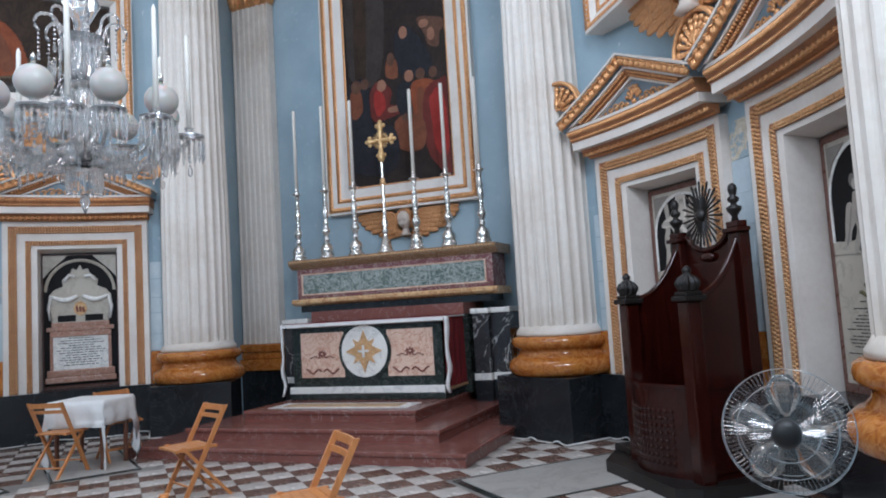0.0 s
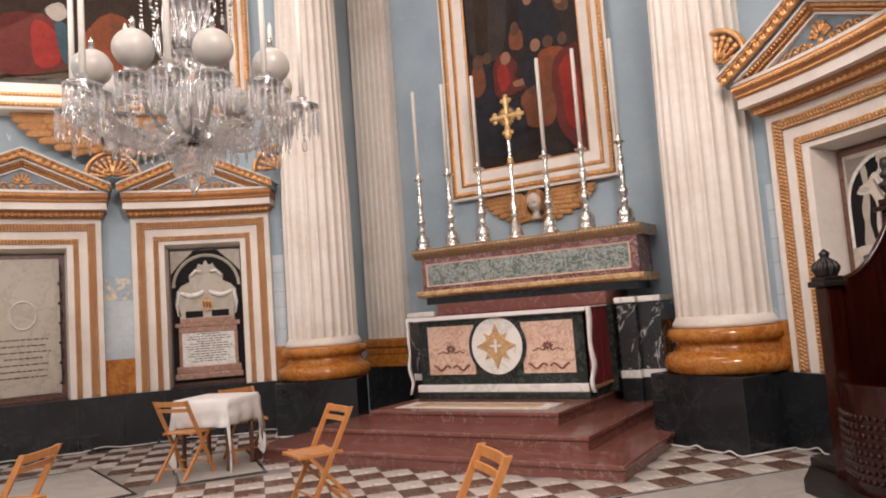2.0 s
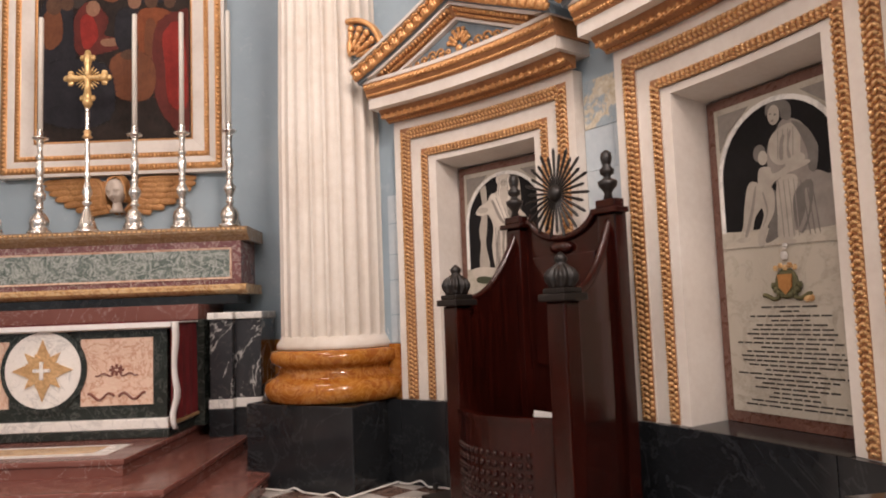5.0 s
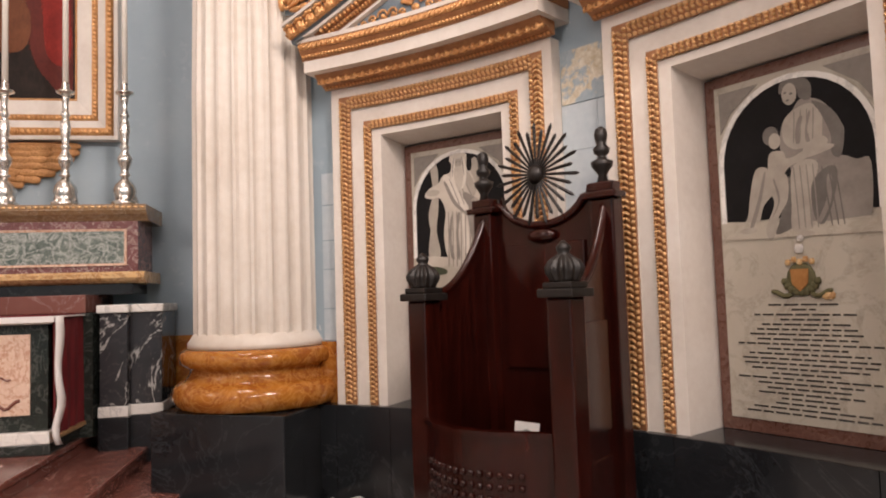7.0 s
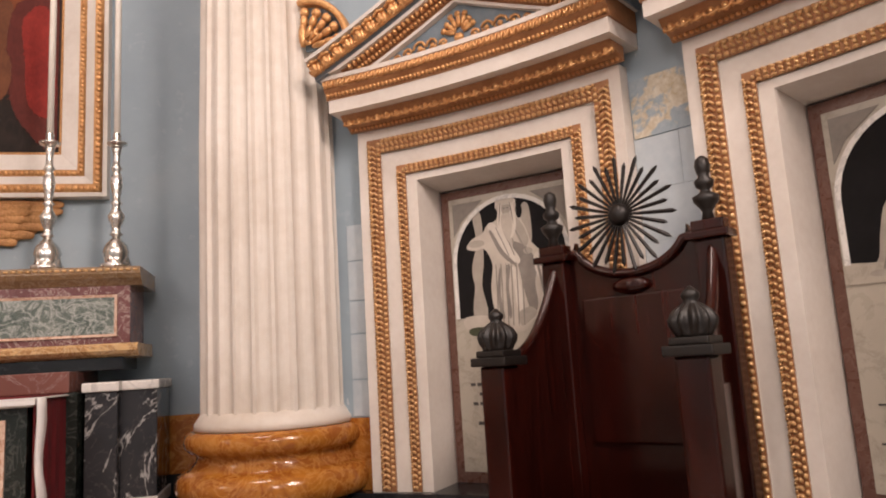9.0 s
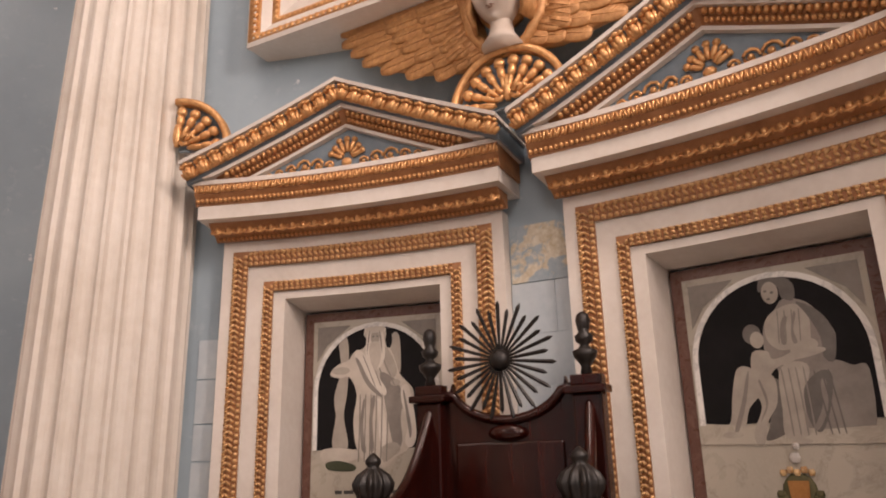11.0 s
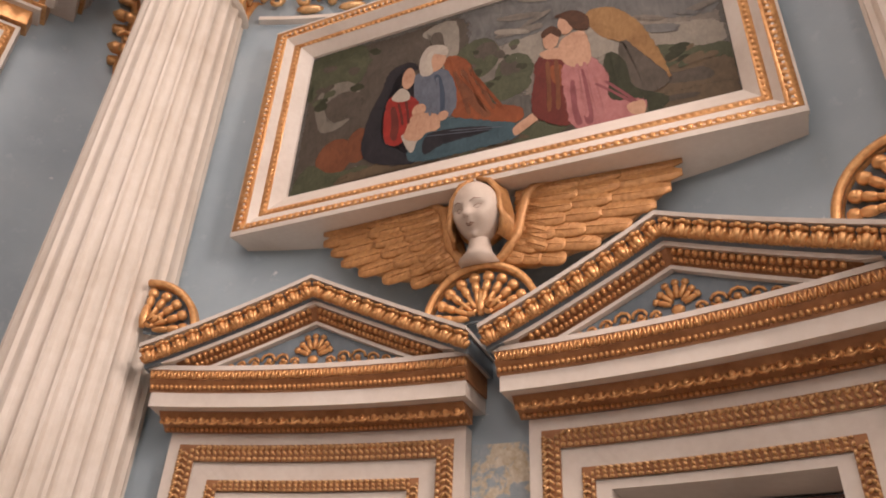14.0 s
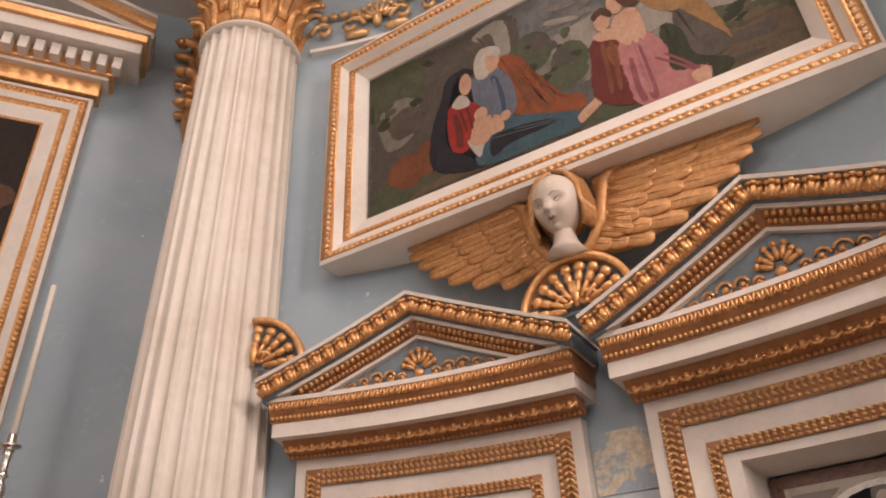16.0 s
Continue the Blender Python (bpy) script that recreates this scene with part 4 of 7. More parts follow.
O_BLUE = oil("deep_blue_oil_paint", [(0.3, (0.02, 0.035, 0.06)), (0.7, (0.055, 0.08, 0.12))], 5)
O_NAVY = oil("black_blue_oil_paint", [(0.3, (0.009, 0.009, 0.012)), (0.7, (0.026, 0.025, 0.032))], 5)
O_PINK = oil("rose_oil_paint", [(0.3, (0.25, 0.09, 0.09)), (0.7, (0.42, 0.19, 0.19))], 5)
O_OCHRE = oil("ochre_oil_paint", [(0.3, (0.16, 0.08, 0.03)), (0.7, (0.32, 0.19, 0.08))], 4)
O_BROWN = oil("russet_oil_paint", [(0.3, (0.1, 0.035, 0.018)), (0.7, (0.2, 0.075, 0.035))], 4)
O_GREY = oil("grey_sky_oil_paint", [(0.3, (0.06, 0.062, 0.062)), (0.5, (0.11, 0.115, 0.118)), (0.75, (0.18, 0.18, 0.172))], 2.0)
O_GREEN = oil("dull_green_oil_paint", [(0.3, (0.035, 0.042, 0.025)), (0.7, (0.09, 0.1, 0.06))], 6)
O_EARTH = oil("earth_oil_paint", [(0.3, (0.06, 0.045, 0.03)), (0.7, (0.14, 0.105, 0.065))], 4)
O_TRUNK = oil("dark_tree_oil_paint", [(0.3, (0.045, 0.038, 0.03)), (0.7, (0.1, 0.085, 0.07))], 4)
O_STONE = oil("dull_stone_oil_paint", [(0.3, (0.16, 0.145, 0.125)), (0.7, (0.28, 0.26, 0.22))], 6)
O_WHITE = oil("pale_oil_paint", [(0.3, (0.28, 0.25, 0.22)), (0.7, (0.46, 0.42, 0.36))], 6)


CANVAS_DARK = oil("dark_oil_canvas", [(0.3, (0.009, 0.006, 0.006)), (0.5, (0.02, 0.014, 0.012)), (0.75, (0.038, 0.026, 0.02))], 2.5, False)
CANVAS_GREY = oil("grey_green_oil_canvas", [(0.3, (0.045, 0.045, 0.04)), (0.5, (0.085, 0.085, 0.08)), (0.75, (0.15, 0.145, 0.13))], 2.0, False)
O_DUSK = oil("dusky_stone_oil_paint", [(0.3, (0.11, 0.1, 0.085)), (0.7, (0.2, 0.185, 0.155))], 6)
ARMS_GREEN = oil("dull_green_inlay", [(0.3, (0.07, 0.07, 0.035)), (0.7, (0.16, 0.14, 0.07))], 9, False)
ARMS_ORANGE = oil("orange_inlay", [(0.3, (0.3, 0.13, 0.04)), (0.7, (0.48, 0.24, 0.08))], 9, False)
O_PILLAR = oil("dim_pillar_oil_paint", [(0.3, (0.02, 0.016, 0.014)), (0.7, (0.055, 0.044, 0.038))], 3)
O_SKIN = oil("lit_flesh_oil_paint", [(0.3, (0.3, 0.16, 0.1)), (0.7, (0.52, 0.33, 0.23))], 6)
O_SKYLOW = oil("low_sky_oil_paint", [(0.3, (0.085, 0.08, 0.072)), (0.5, (0.15, 0.14, 0.125)), (0.75, (0.24, 0.21, 0.175))], 2.4)
O_RUST = oil("rust_red_oil_paint", [(0.3, (0.13, 0.035, 0.014)), (0.7, (0.27, 0.08, 0.03))], 4)
O_SLATE = oil("slate_blue_oil_paint", [(0.3, (0.06, 0.075, 0.1)), (0.7, (0.14, 0.16, 0.2))], 5)
O_TEAL = oil("teal_oil_paint", [(0.3, (0.022, 0.05, 0.065)), (0.7, (0.06, 0.11, 0.135))], 5)
O_DKGREEN = oil("dark_green_oil_paint", [(0.3, (0.014, 0.018, 0.01)), (0.7, (0.045, 0.05, 0.026))], 5)
O_ROSE = oil("deep_rose_oil_paint", [(0.3, (0.15, 0.045, 0.05)), (0.7, (0.26, 0.09, 0.1))], 5)
O_DKHAIR = oil("dark_brown_hair_oil_paint", [(0.3, (0.03, 0.014, 0.008)), (0.7, (0.09, 0.04, 0.02))], 7)


def rounded(pts, n=4):
    """A smooth closed outline through a few corner points."""
    out, k = [], len(pts)
    for i in range(k):
        p = [Vector(pts[(i + j) % k]) for j in (-1, 0, 1, 2)]
        for q in range(n):
            t = q / n
            v = 0.5 * (2 * p[1] + (p[2] - p[0]) * t + (2 * p[0] - 5 * p[1] + 4 * p[2] - p[3]) * t ** 2 + (3 * p[1] - p[0] - 3 * p[2] + p[3]) * t ** 3)
            out.append((v.x, v.y))
    return out


GROUND = {"y": 0.0, "count": 0, "w": 1.0, "z0": 0.0, "z1": 1.0, "name": "paint_patch"}


def ready(name, y, w, z0, z1):
    """Sets the flat ground on which the next patches are laid."""
    GROUND.update(name=name, y=y, w=w, z0=z0, z1=z1, count=0)


def daub(parent, mat, pts):
    """One thin patch of paint, or a thicker one of inlaid stone, a hair proud of the ones before it."""
    g = GROUND
    g["count"] += 1
    y = g["y"] - 0.00004 * g["count"]
    flat = [(max(-g["w"], min(g["w"], x)), max(g["z0"], min(g["z1"], z))) for x, z in rounded(pts)]
    flat = [p for i, p in enumerate(flat) if (Vector(p) - Vector(flat[i - 1])).length > 1e-4]
    k = len(flat)
    area = 0.5 * sum(flat[i - 1][0] * flat[i][1] - flat[i][0] * flat[i - 1][1] for i in range(k))
    soft = (0.012 if g["name"] == "inlay_piece" else 0.17) * math.sqrt(abs(area)) * (1 if area > 0 else -1)
    bm = bmesh.new()
    edge = bm.verts.layers.float.new("edge")
    rings = []
    for far, value in ((-0.5, 1.0), (0.7, 0.0)):
        ring = []
        for i in range(k):
            d = Vector(flat[(i + 1) % k]) - Vector(flat[i - 1])
            n = Vector((d.y, -d.x)).normalized() * (soft * far) if d.length else Vector((0, 0))
            v = bm.verts.new((max(-g["w"], min(g["w"], flat[i][0] + n.x)), y, max(g["z0"], min(g["z1"], flat[i][1] + n.y))))
            v[edge] = value
            ring.append(v)
        rings.append(ring)
    bm.faces.new(rings[0])
    for i in range(k):
        j = (i + 1) % k
        bm.faces.new((rings[0][i], rings[0][j], rings[1][j], rings[1][i]))
    part(g["name"], bm, mat, parent)


def moulded_frame(ob, levels, names, tail):
    """levels: rectangles from outside in; between each two a strip of its own material."""
    for (a, b), (mat, bead) in zip(zip(levels, levels[1:]), names):
        bm = bmesh.new()
        ring_strip(bm, a, b, 0.03)
        if bead:
            w, z0, z1, y = [(p + q) / 2 for p, q in zip(a, b)]
            r = abs(a[0] - b[0]) * 0.36
            for p0, p1 in (((-w, y, z0), (w, y, z0)), ((-w, y, z1), (w, y, z1)), ((-w, y, z0), (-w, y, z1)), ((w, y, z0), (w, y, z1))):
                beads(bm, p0, p1, bead, r, 0.45)
        part("gilt_moulding" if bead else "moulding", bm, mat, ob, "carved gilded moulding" if bead else "", bool(bead))
    w, z0, z1, y = levels[0]
    w, z0, z1 = w - 0.004, z0 + 0.004, z1 - 0.004
    part("frame_side", boxes((-w, -w + 0.06, y + 0.002, tail, z0, z1), (w - 0.06, w, y + 0.002, tail, z0, z1), (-w + 0.06, w - 0.06, y + 0.002, tail, z0, z0 + 0.06), (-w + 0.06, w - 0.06, y + 0.002, tail, z1 - 0.06, z1)), WHITE, ob)


pic = thing("altar_painting", "tall dark oil painting in a cream and gilded frame", "painting")
lv = [(1.26, 3.03, 7.0, 6.46), (1.225, 3.065, 6.965, 6.455), (1.15, 3.14, 6.89, 6.46), (1.08, 3.21, 6.82, 6.475), (1.02, 3.27, 6.76, 6.485), (0.93, 3.36, 6.67, 6.5), (0.885, 3.41, 6.62, 6.51), (0.86, 3.435, 6.6, 6.525)]
moulded_frame(pic, lv, [(WHITE, 0), (BRONZE, 0.05), (WHITE, 0), (BRONZE, 0.04), (WHITE, 0), (WHITE, 0), (BRONZE, 0.035)], 6.6)
part("canvas", boxes((-0.87, 0.87, 6.53, 6.56, 3.42, 6.61)), CANVAS_DARK, pic, "dark oil canvas")
ready("paint_patch", 6.529, 0.86, 3.44, 6.59)
daub(pic, O_PILLAR, [(-0.79, 6.63), (-0.21, 6.47), (-0.30, 5.12), (-0.78, 5.22)])
daub(pic, O_DARK, [(-0.62, 6.58), (-0.47, 6.54), (-0.53, 5.17), (-0.66, 5.19)])
daub(pic, O_NAVY, [(0.06, 5.71), (0.26, 5.76), (0.53, 5.37), (0.58, 5.04), (0.12, 5.08), (0.04, 5.36)])
daub(pic, O_BROWN, [(-0.12, 5.33), (0.02, 5.30), (0.03, 5.05), (-0.14, 5.09)])
daub(pic, O_DIM, [(0.42, 5.88), (0.68, 5.85), (0.87, 5.73), (0.76, 5.61), (0.73, 5.41), (0.59, 5.47), (0.54, 5.64)])
daub(pic, O_FLESH, ellipse(0.52, 5.79, 0.076, 0.059, 14))
daub(pic, O_DIM, ellipse(0.75, 5.78, 0.073, 0.059, 14))
daub(pic, O_FLESH, ellipse(0.63, 5.61, 0.055, 0.095, 14))
daub(pic, O_NAVY, [(-0.82, 4.97), (-0.54, 5.09), (-0.48, 4.72), (-0.48, 4.23), (-0.82, 4.35)])
daub(pic, O_BROWN, [(-0.78, 4.90), (-0.63, 4.94), (-0.60, 4.62), (-0.76, 4.52)])
daub(pic, O_DIM, ellipse(-0.68, 5.01, 0.083, 0.099, 14))
daub(pic, O_DIM, ellipse(-0.53, 5.03, 0.068, 0.080, 14))
daub(pic, O_CRIMSON, [(-0.42, 4.87), (-0.28, 5.02), (-0.09, 4.84), (-0.12, 4.63), (0.14, 4.55), (-0.11, 4.46), (-0.38, 4.44), (-0.43, 4.65)])
daub(pic, O_RED, [(-0.37, 4.83), (-0.26, 4.87), (-0.19, 4.63), (-0.33, 4.50)])
daub(pic, O_FLESH, ellipse(-0.24, 4.96, 0.073, 0.085, 14))
daub(pic, O_FLESH, [(-0.13, 4.59), (0.14, 4.59), (0.14, 4.54), (-0.10, 4.52)])
daub(pic, O_DIM, ellipse(-0.06, 5.34, 0.059, 0.097, 14))
daub(pic, O_FLESH, ellipse(0.17, 5.72, 0.064, 0.091, 14))
daub(pic, O_NAVY, [(0.06, 4.91), (0.28, 4.90), (0.30, 4.52), (0.17, 4.41), (0.03, 4.57)])
daub(pic, O_RUST, [(0.28, 4.87), (0.50, 4.92), (0.68, 4.80), (0.64, 4.51), (0.35, 4.21), (0.29, 4.52)])
daub(pic, O_BROWN, [(0.36, 4.74), (0.44, 4.79), (0.50, 4.48), (0.37, 4.29)])
daub(pic, O_FLESH, ellipse(0.23, 5.03, 0.070, 0.084, 14))
daub(pic, O_DIM, ellipse(0.42, 5.03, 0.069, 0.083, 14))
daub(pic, O_DIM, ellipse(0.63, 5.02, 0.061, 0.082, 14))
daub(pic, O_CRIMSON, [(0.49, 4.68), (0.72, 4.86), (0.88, 4.76), (0.88, 3.54), (0.62, 3.66), (0.48, 4.01)])
daub(pic, O_RED, [(0.57, 4.62), (0.72, 4.75), (0.79, 4.37), (0.79, 3.79), (0.63, 3.87), (0.59, 4.29)])
daub(pic, O_BROWN, [(-0.01, 4.36), (0.28, 4.42), (0.44, 4.25), (0.38, 3.91), (0.01, 3.97)])
daub(pic, O_DIM, ellipse(0.17, 4.41, 0.090, 0.053, 14))
daub(pic, O_NAVY, [(-0.79, 4.28), (-0.12, 4.28), (-0.08, 3.68), (-0.76, 3.70)])
ped = thing("picture_pediment", "cream and gilded dentilled cornice and pediment over the altar painting", "pediment")
for nm, z0, z1, x, y, mat in (("gilt_frieze", 7.02, 7.2, 1.3, 6.42, BRONZE), ("corona", 7.42, 7.56, 1.62, 6.1, WHITE), ("bed", 7.2, 7.24, 1.36, 6.36, WHITE), ("gilt_cyma", 7.56, 7.66, 1.66, 6.06, BRONZE), ("fillet", 7.66, 7.7, 1.68, 6.04, WHITE)):
    part(nm, boxes((-x, x, y, 6.6, z0, z1), bevel=0.01), mat, ped)
bm = boxes((-1.4, 1.4, 6.32, 6.6, 7.24, 7.4))
part("dentil_bed", bm, BRONZE, ped)
for i in range(21):
    x = -1.42 + 2.84 * i / 20
    part("dentil", boxes((x - 0.042, x + 0.042, 6.2, 6.33, 7.25, 7.4), bevel=0.006), WHITE, ped)
for s in (-1, 1):
    for nm, o, h, y, mat in (("raking_fillet", 0.19, 0.04, 6.02, WHITE), ("raking_cyma", 0.08, 0.11, 6.08, BRONZE), ("raking_moulding", 0.0, 0.08, 6.14, WHITE)):
        bm = bmesh.new()
        a, b = (s * 1.7, 7.71 + o), (0.0, 8.2 + o)
        pts = [(a[0], a[1]), (b[0], b[1]), (b[0], b[1] + h), (a[0], a[1] + h)]
        prism(bm, pts, y, 6.6)
        part(nm, bm, mat, ped)
bm = bmesh.new()
prism(bm, [(-1.6, 7.71), (1.6, 7.71), (0, 8.19)], 6.4, 6.6)
part("tympanum", bm, NICHE_SLATE, ped)


# ---- winged heads ----
def feather(bm, base, tip, w, th, barbs=7):
    """A flat blunt feather with a raised quill and slanting barbs."""
    base, tip = Vector(base), Vector(tip)
    d = tip - base
    ax = d.normalized()
    out = Vector((0, -1, 0))
    side = ax.cross(out).normalized()
    rings = []
    for t, k in ((0, 0.7), (0.35, 1.0), (0.8, 1.0), (0.93, 0.85), (1.0, 0.45)):
        c = base + d * t
        rings.append([c - side * w * k, c + out * th * 0.7 - side * w * k * 0.8, c + out * th, c + out * th * 0.8 + side * w * k * 0.8, c + side * w * k, c - out * 0.01])
    loft(bm, rings)
    tube(bm, [base + out * th, base + d * 0.5 + out * (th + 0.003), tip + out * th * 0.8], 0.0045, 4)
    for i in range(barbs):
        c = base + d * (0.22 + 0.7 * i / barbs) + out * (th * 0.92)
        for q in (-1, 1):
            tube(bm, [c, c + ax * (w * 0.75) + side * (q * w * 0.78) - out * (th * 0.12)], 0.0028, 3)


def carved_face(bm, marks, c, rx, ry, rz, yaw=0.0, u=44, v=36):
    """A smooth child's face: an egg with brow, sockets, nose, lips, cheeks and chin; marks takes brown lines that draw
    the shade of lids, brows, nostrils and lips.
    """
    bumps = [(0, 0.13, 0.05, 0.1, 0.1), (0, -0.04, 0.085, 0.14, 0.1), (0, -0.13, 0.14, 0.09, 0.17), (0.42, 0.1, 0.19, 0.12, -0.13), (0.42, 0.08, 0.12, 0.06, 0.07),
             (0.43, 0.26, 0.24, 0.06, 0.045), (0.5, -0.22, 0.22, 0.2, 0.05), (0, -0.35, 0.19, 0.045, 0.085), (0, -0.455, 0.15, 0.045, 0.08), (0, -0.405, 0.2, 0.02, -0.06), (0, -0.72, 0.2, 0.14, 0.09), (0, -0.57, 0.2, 0.06, -0.04)]
    m = Matrix.Rotation(-yaw, 3, "Z") @ Matrix.Rotation(radians(24), 3, "X")

    def place(x, y, z, lift=0.0):
        push = lift
        if y < 0:
            for bx, bz, sx, sz, h in bumps:
                for sgn in ((-1, 1) if bx else (1,)):
                    push += 2.0 * h * math.exp(-((x - sgn * bx) / sx) ** 2 - ((z - bz) / sz) ** 2)
        return Vector(c) + m @ Vector((x * rx * (1 - 0.16 * max(0, -z)), (y - push) * ry, z * rz))

    def on(x, z):
        return place(x, -math.sqrt(max(0, 1 - x * x - z * z)), z, 0.015)

    rings = []
    for j in range(1, v):
        b = math.pi * j / v
        rings.append([place(math.sin(b) * math.cos(a), math.sin(b) * math.sin(a), -math.cos(b)) for a in [2 * math.pi * i / u for i in range(u)]])
    loft(bm, rings)
    for s in (-1, 1):
        tube(marks, [on(s * x, z) for x, z in ((0.26, 0.08), (0.34, 0.145), (0.44, 0.155), (0.56, 0.1))], [0.002, 0.0042, 0.0042, 0.002], 5)
        tube(marks, [on(s * x, z) for x, z in ((0.28, 0.06), (0.4, 0.02), (0.54, 0.07))], [0.0012, 0.0022, 0.0012], 5)
        tube(marks, [on(s * x, z) for x, z in ((0.2, 0.27), (0.36, 0.34), (0.6, 0.29))], [0.002, 0.0035, 0.0015], 5)
        blob(marks, on(s * 0.07, -0.2), 0.005, 0.004, 0.003, 6, 4)
    tube(marks, [on(x, z) for x, z in ((-0.2, -0.4), (-0.08, -0.375), (0, -0.39), (0.08, -0.375), (0.2, -0.4))], [0.002, 0.005, 0.004, 0.005, 0.002], 6)
    tube(marks, [on(x, z) for x, z in ((-0.13, -0.44), (0, -0.465), (0.13, -0.44))], [0.002, 0.0055, 0.002], 6)


def cherub(scale, label):
    """Carved head between two spread wings; the span is about 2.3 at scale 1, hung on a flat ground at y = 0."""
    wings = bmesh.new()
    tips = ((1.17, 0.25), (1.16, 0.165), (1.09, 0.075), (1.0, -0.02), (0.86, -0.115), (0.68, -0.2), (0.48, -0.265))
    roots = ((0.32, 0.26), (0.3, 0.19), (0.28, 0.115), (0.26, 0.04), (0.23, -0.04), (0.19, -0.11), (0.13, -0.17))
    for s in (-1, 1):
        plate = [(s * x, z) for x, z in ((0.03, -0.24), (0.3, -0.27), (0.6, -0.2), (0.86, -0.08), (1.08, 0.1), (1.12, 0.26), (0.7, 0.29), (0.34, 0.29), (0.2, 0.15), (0.14, -0.08))]
        prism(wings, plate, -0.05, -0.005)
        for row, (k, y, w, barbs) in enumerate(((1.0, -0.05, 0.056, 12), (0.6, -0.064, 0.054, 8), (0.32, -0.076, 0.05, 4))):
            for i, ((tx, tz), (bx, bz)) in enumerate(zip(tips, roots)):
                low = 0.016 * row
                feather(wings, (s * bx, y - 0.012, bz - low), (s * (bx + (tx - bx) * k), y, bz + (tz - bz) * k - low), w, 0.012, barbs)
        tube(wings, [(s * 0.02, -0.08, -0.27), (s * 0.13, -0.085, -0.2), (s * 0.21, -0.085, -0.07), (s * 0.24, -0.085, 0.08), (s * 0.27, -0.085, 0.2), (s * 0.34, -0.08, 0.262), (s * 0.46, -0.075, 0.28), (s * 0.75, -0.065, 0.282), (s * 1.13, -0.055, 0.262)], [0.03, 0.036, 0.038, 0.038, 0.036, 0.032, 0.026, 0.02, 0.011], 9)
        for q in range(16):
            t, lane = (q % 8) / 7, q // 8
            feather(wings, (s * (0.2 + 0.07 * lane), -0.09, 0.22 - 0.36 * t), (s * (0.31 + 0.07 * lane), -0.082, 0.19 - 0.38 * t), 0.036, 0.01, 3)
    hair = bmesh.new()
    blob(hair, (0, -0.11, 0.09), 0.172, 0.13, 0.212, 18, 12)
    for s in (-1, 1):
        for k in range(8):
            o = 0.016 * k
            tube(hair, [(s * 0.012, -0.25 + o, 0.272 + 0.004 * k), (s * 0.09, -0.25 + o, 0.24 + 0.008 * k), (s * 0.147, -0.235 + o, 0.15 + 0.01 * k), (s * (0.156 + 0.004 * k), -0.235 + o, 0.05), (s * (0.166 + 0.003 * k), -0.22 + o, -0.04), (s * (0.138 + 0.006 * k), -0.2 + o, -0.12)], [0.012, 0.019, 0.022, 0.022, 0.021, 0.012], 6)
    head = bmesh.new()
    marks = bmesh.new()
    carved_face(head, marks, (0, -0.19, 0.06), 0.152, 0.14, 0.192, 0.16)
    lathe(head, [(0.12, -0.26), (0.075, -0.19), (0.06, -0.1), (0.058, 0.0)], 18, (0, -0.15, 0))
    ob = fused("winged_head", [(wings, WING_GILT, True), (hair, WING_GILT, True), (head, FACE, True), (marks, FACE_SHADE, True)])
    tagged(ob, label, "wall ornament")
    return ob, scale


ob, k = cherub(0.72, "gilded winged head with a cream face under the altar painting")
ob.matrix_basis = pose(0.06, 6.59, 2.8) @ Matrix.Diagonal((0.72, 0.72, 0.72, 1))


# ---- paintings, winged heads, shells and frieze of the bays ----
strokes = random.Random(31)


def dabs(parent, mats, x0, x1, z0, z1, count, w, h):
    """Loose short brush strokes over part of a picture."""
    for i in range(count):
        x, z = x0 + (x1 - x0) * strokes.random(), z0 + (z1 - z0) * strokes.random()
        k = 0.6 + 0.8 * strokes.random()
        daub(parent, mats[i % len(mats)], ellipse(x, z, w * k, h * k, 8, strokes.random() - 0.5, 0.5, i))


def folds(parent, mat, x, z, dx, dz, count, step, w):
    """A few slanting fold lines across a painted robe."""
    for i in range(count):
        a, b = x + step * i, x + step * i + dx * (0.8 + 0.4 * strokes.random())
        daub(parent, mat, [(a - w, z), (a + w, z), ((a + b) / 2 + w * 1.4, z + dz / 2), (b + w, z + dz), (b - w, z + dz), ((a + b) / 2 - w * 0.6, z + dz / 2)])


def bay_painting(name, label):
    ob = thing(name, label, "painting", "large framed paintings of the bays")
    y0, y1 = 5.324, 5.506
    lv = [(1.82, 4.37, 6.39, y0), (1.803, 4.4, 6.36, y0 - 0.01), (1.722, 4.47, 6.31, y0 + 0.02), (1.68, 4.56, 6.27, y0 + 0.08), (1.628, 4.62, 6.25, y0 + 0.1), (1.59, 4.69, 6.22, y0 + 0.14), (1.555, 4.765, 6.19, y1)]
    moulded_frame(ob, lv, [(WHITE, 0), (BRONZE, 0.05), (WHITE, 0), (BRONZE, 0.045), (WHITE, 0), (WHITE, 0)], 5.84)
    part("canvas", boxes((-1.565, 1.565, y1 + 0.021, y1 + 0.04, 4.7, 6.25)), CANVAS_GREY, ob, "oil canvas")
    ready("paint_patch", y1 + 0.02, 1.56, 4.75, 6.2)
    return ob


ob = bay_painting("wall_painting", "landscape oil painting in a cream and gilded frame")
daub(ob, O_SKYLOW, [(-0.29, 6.11), (1.51, 5.78), (1.52, 4.81), (0.86, 4.97), (-0.21, 5.58)])
daub(ob, O_GREY, [(-0.23, 6.17), (0.77, 6.01), (1.50, 5.79), (1.48, 5.51), (0.80, 5.70), (-0.11, 5.80)])
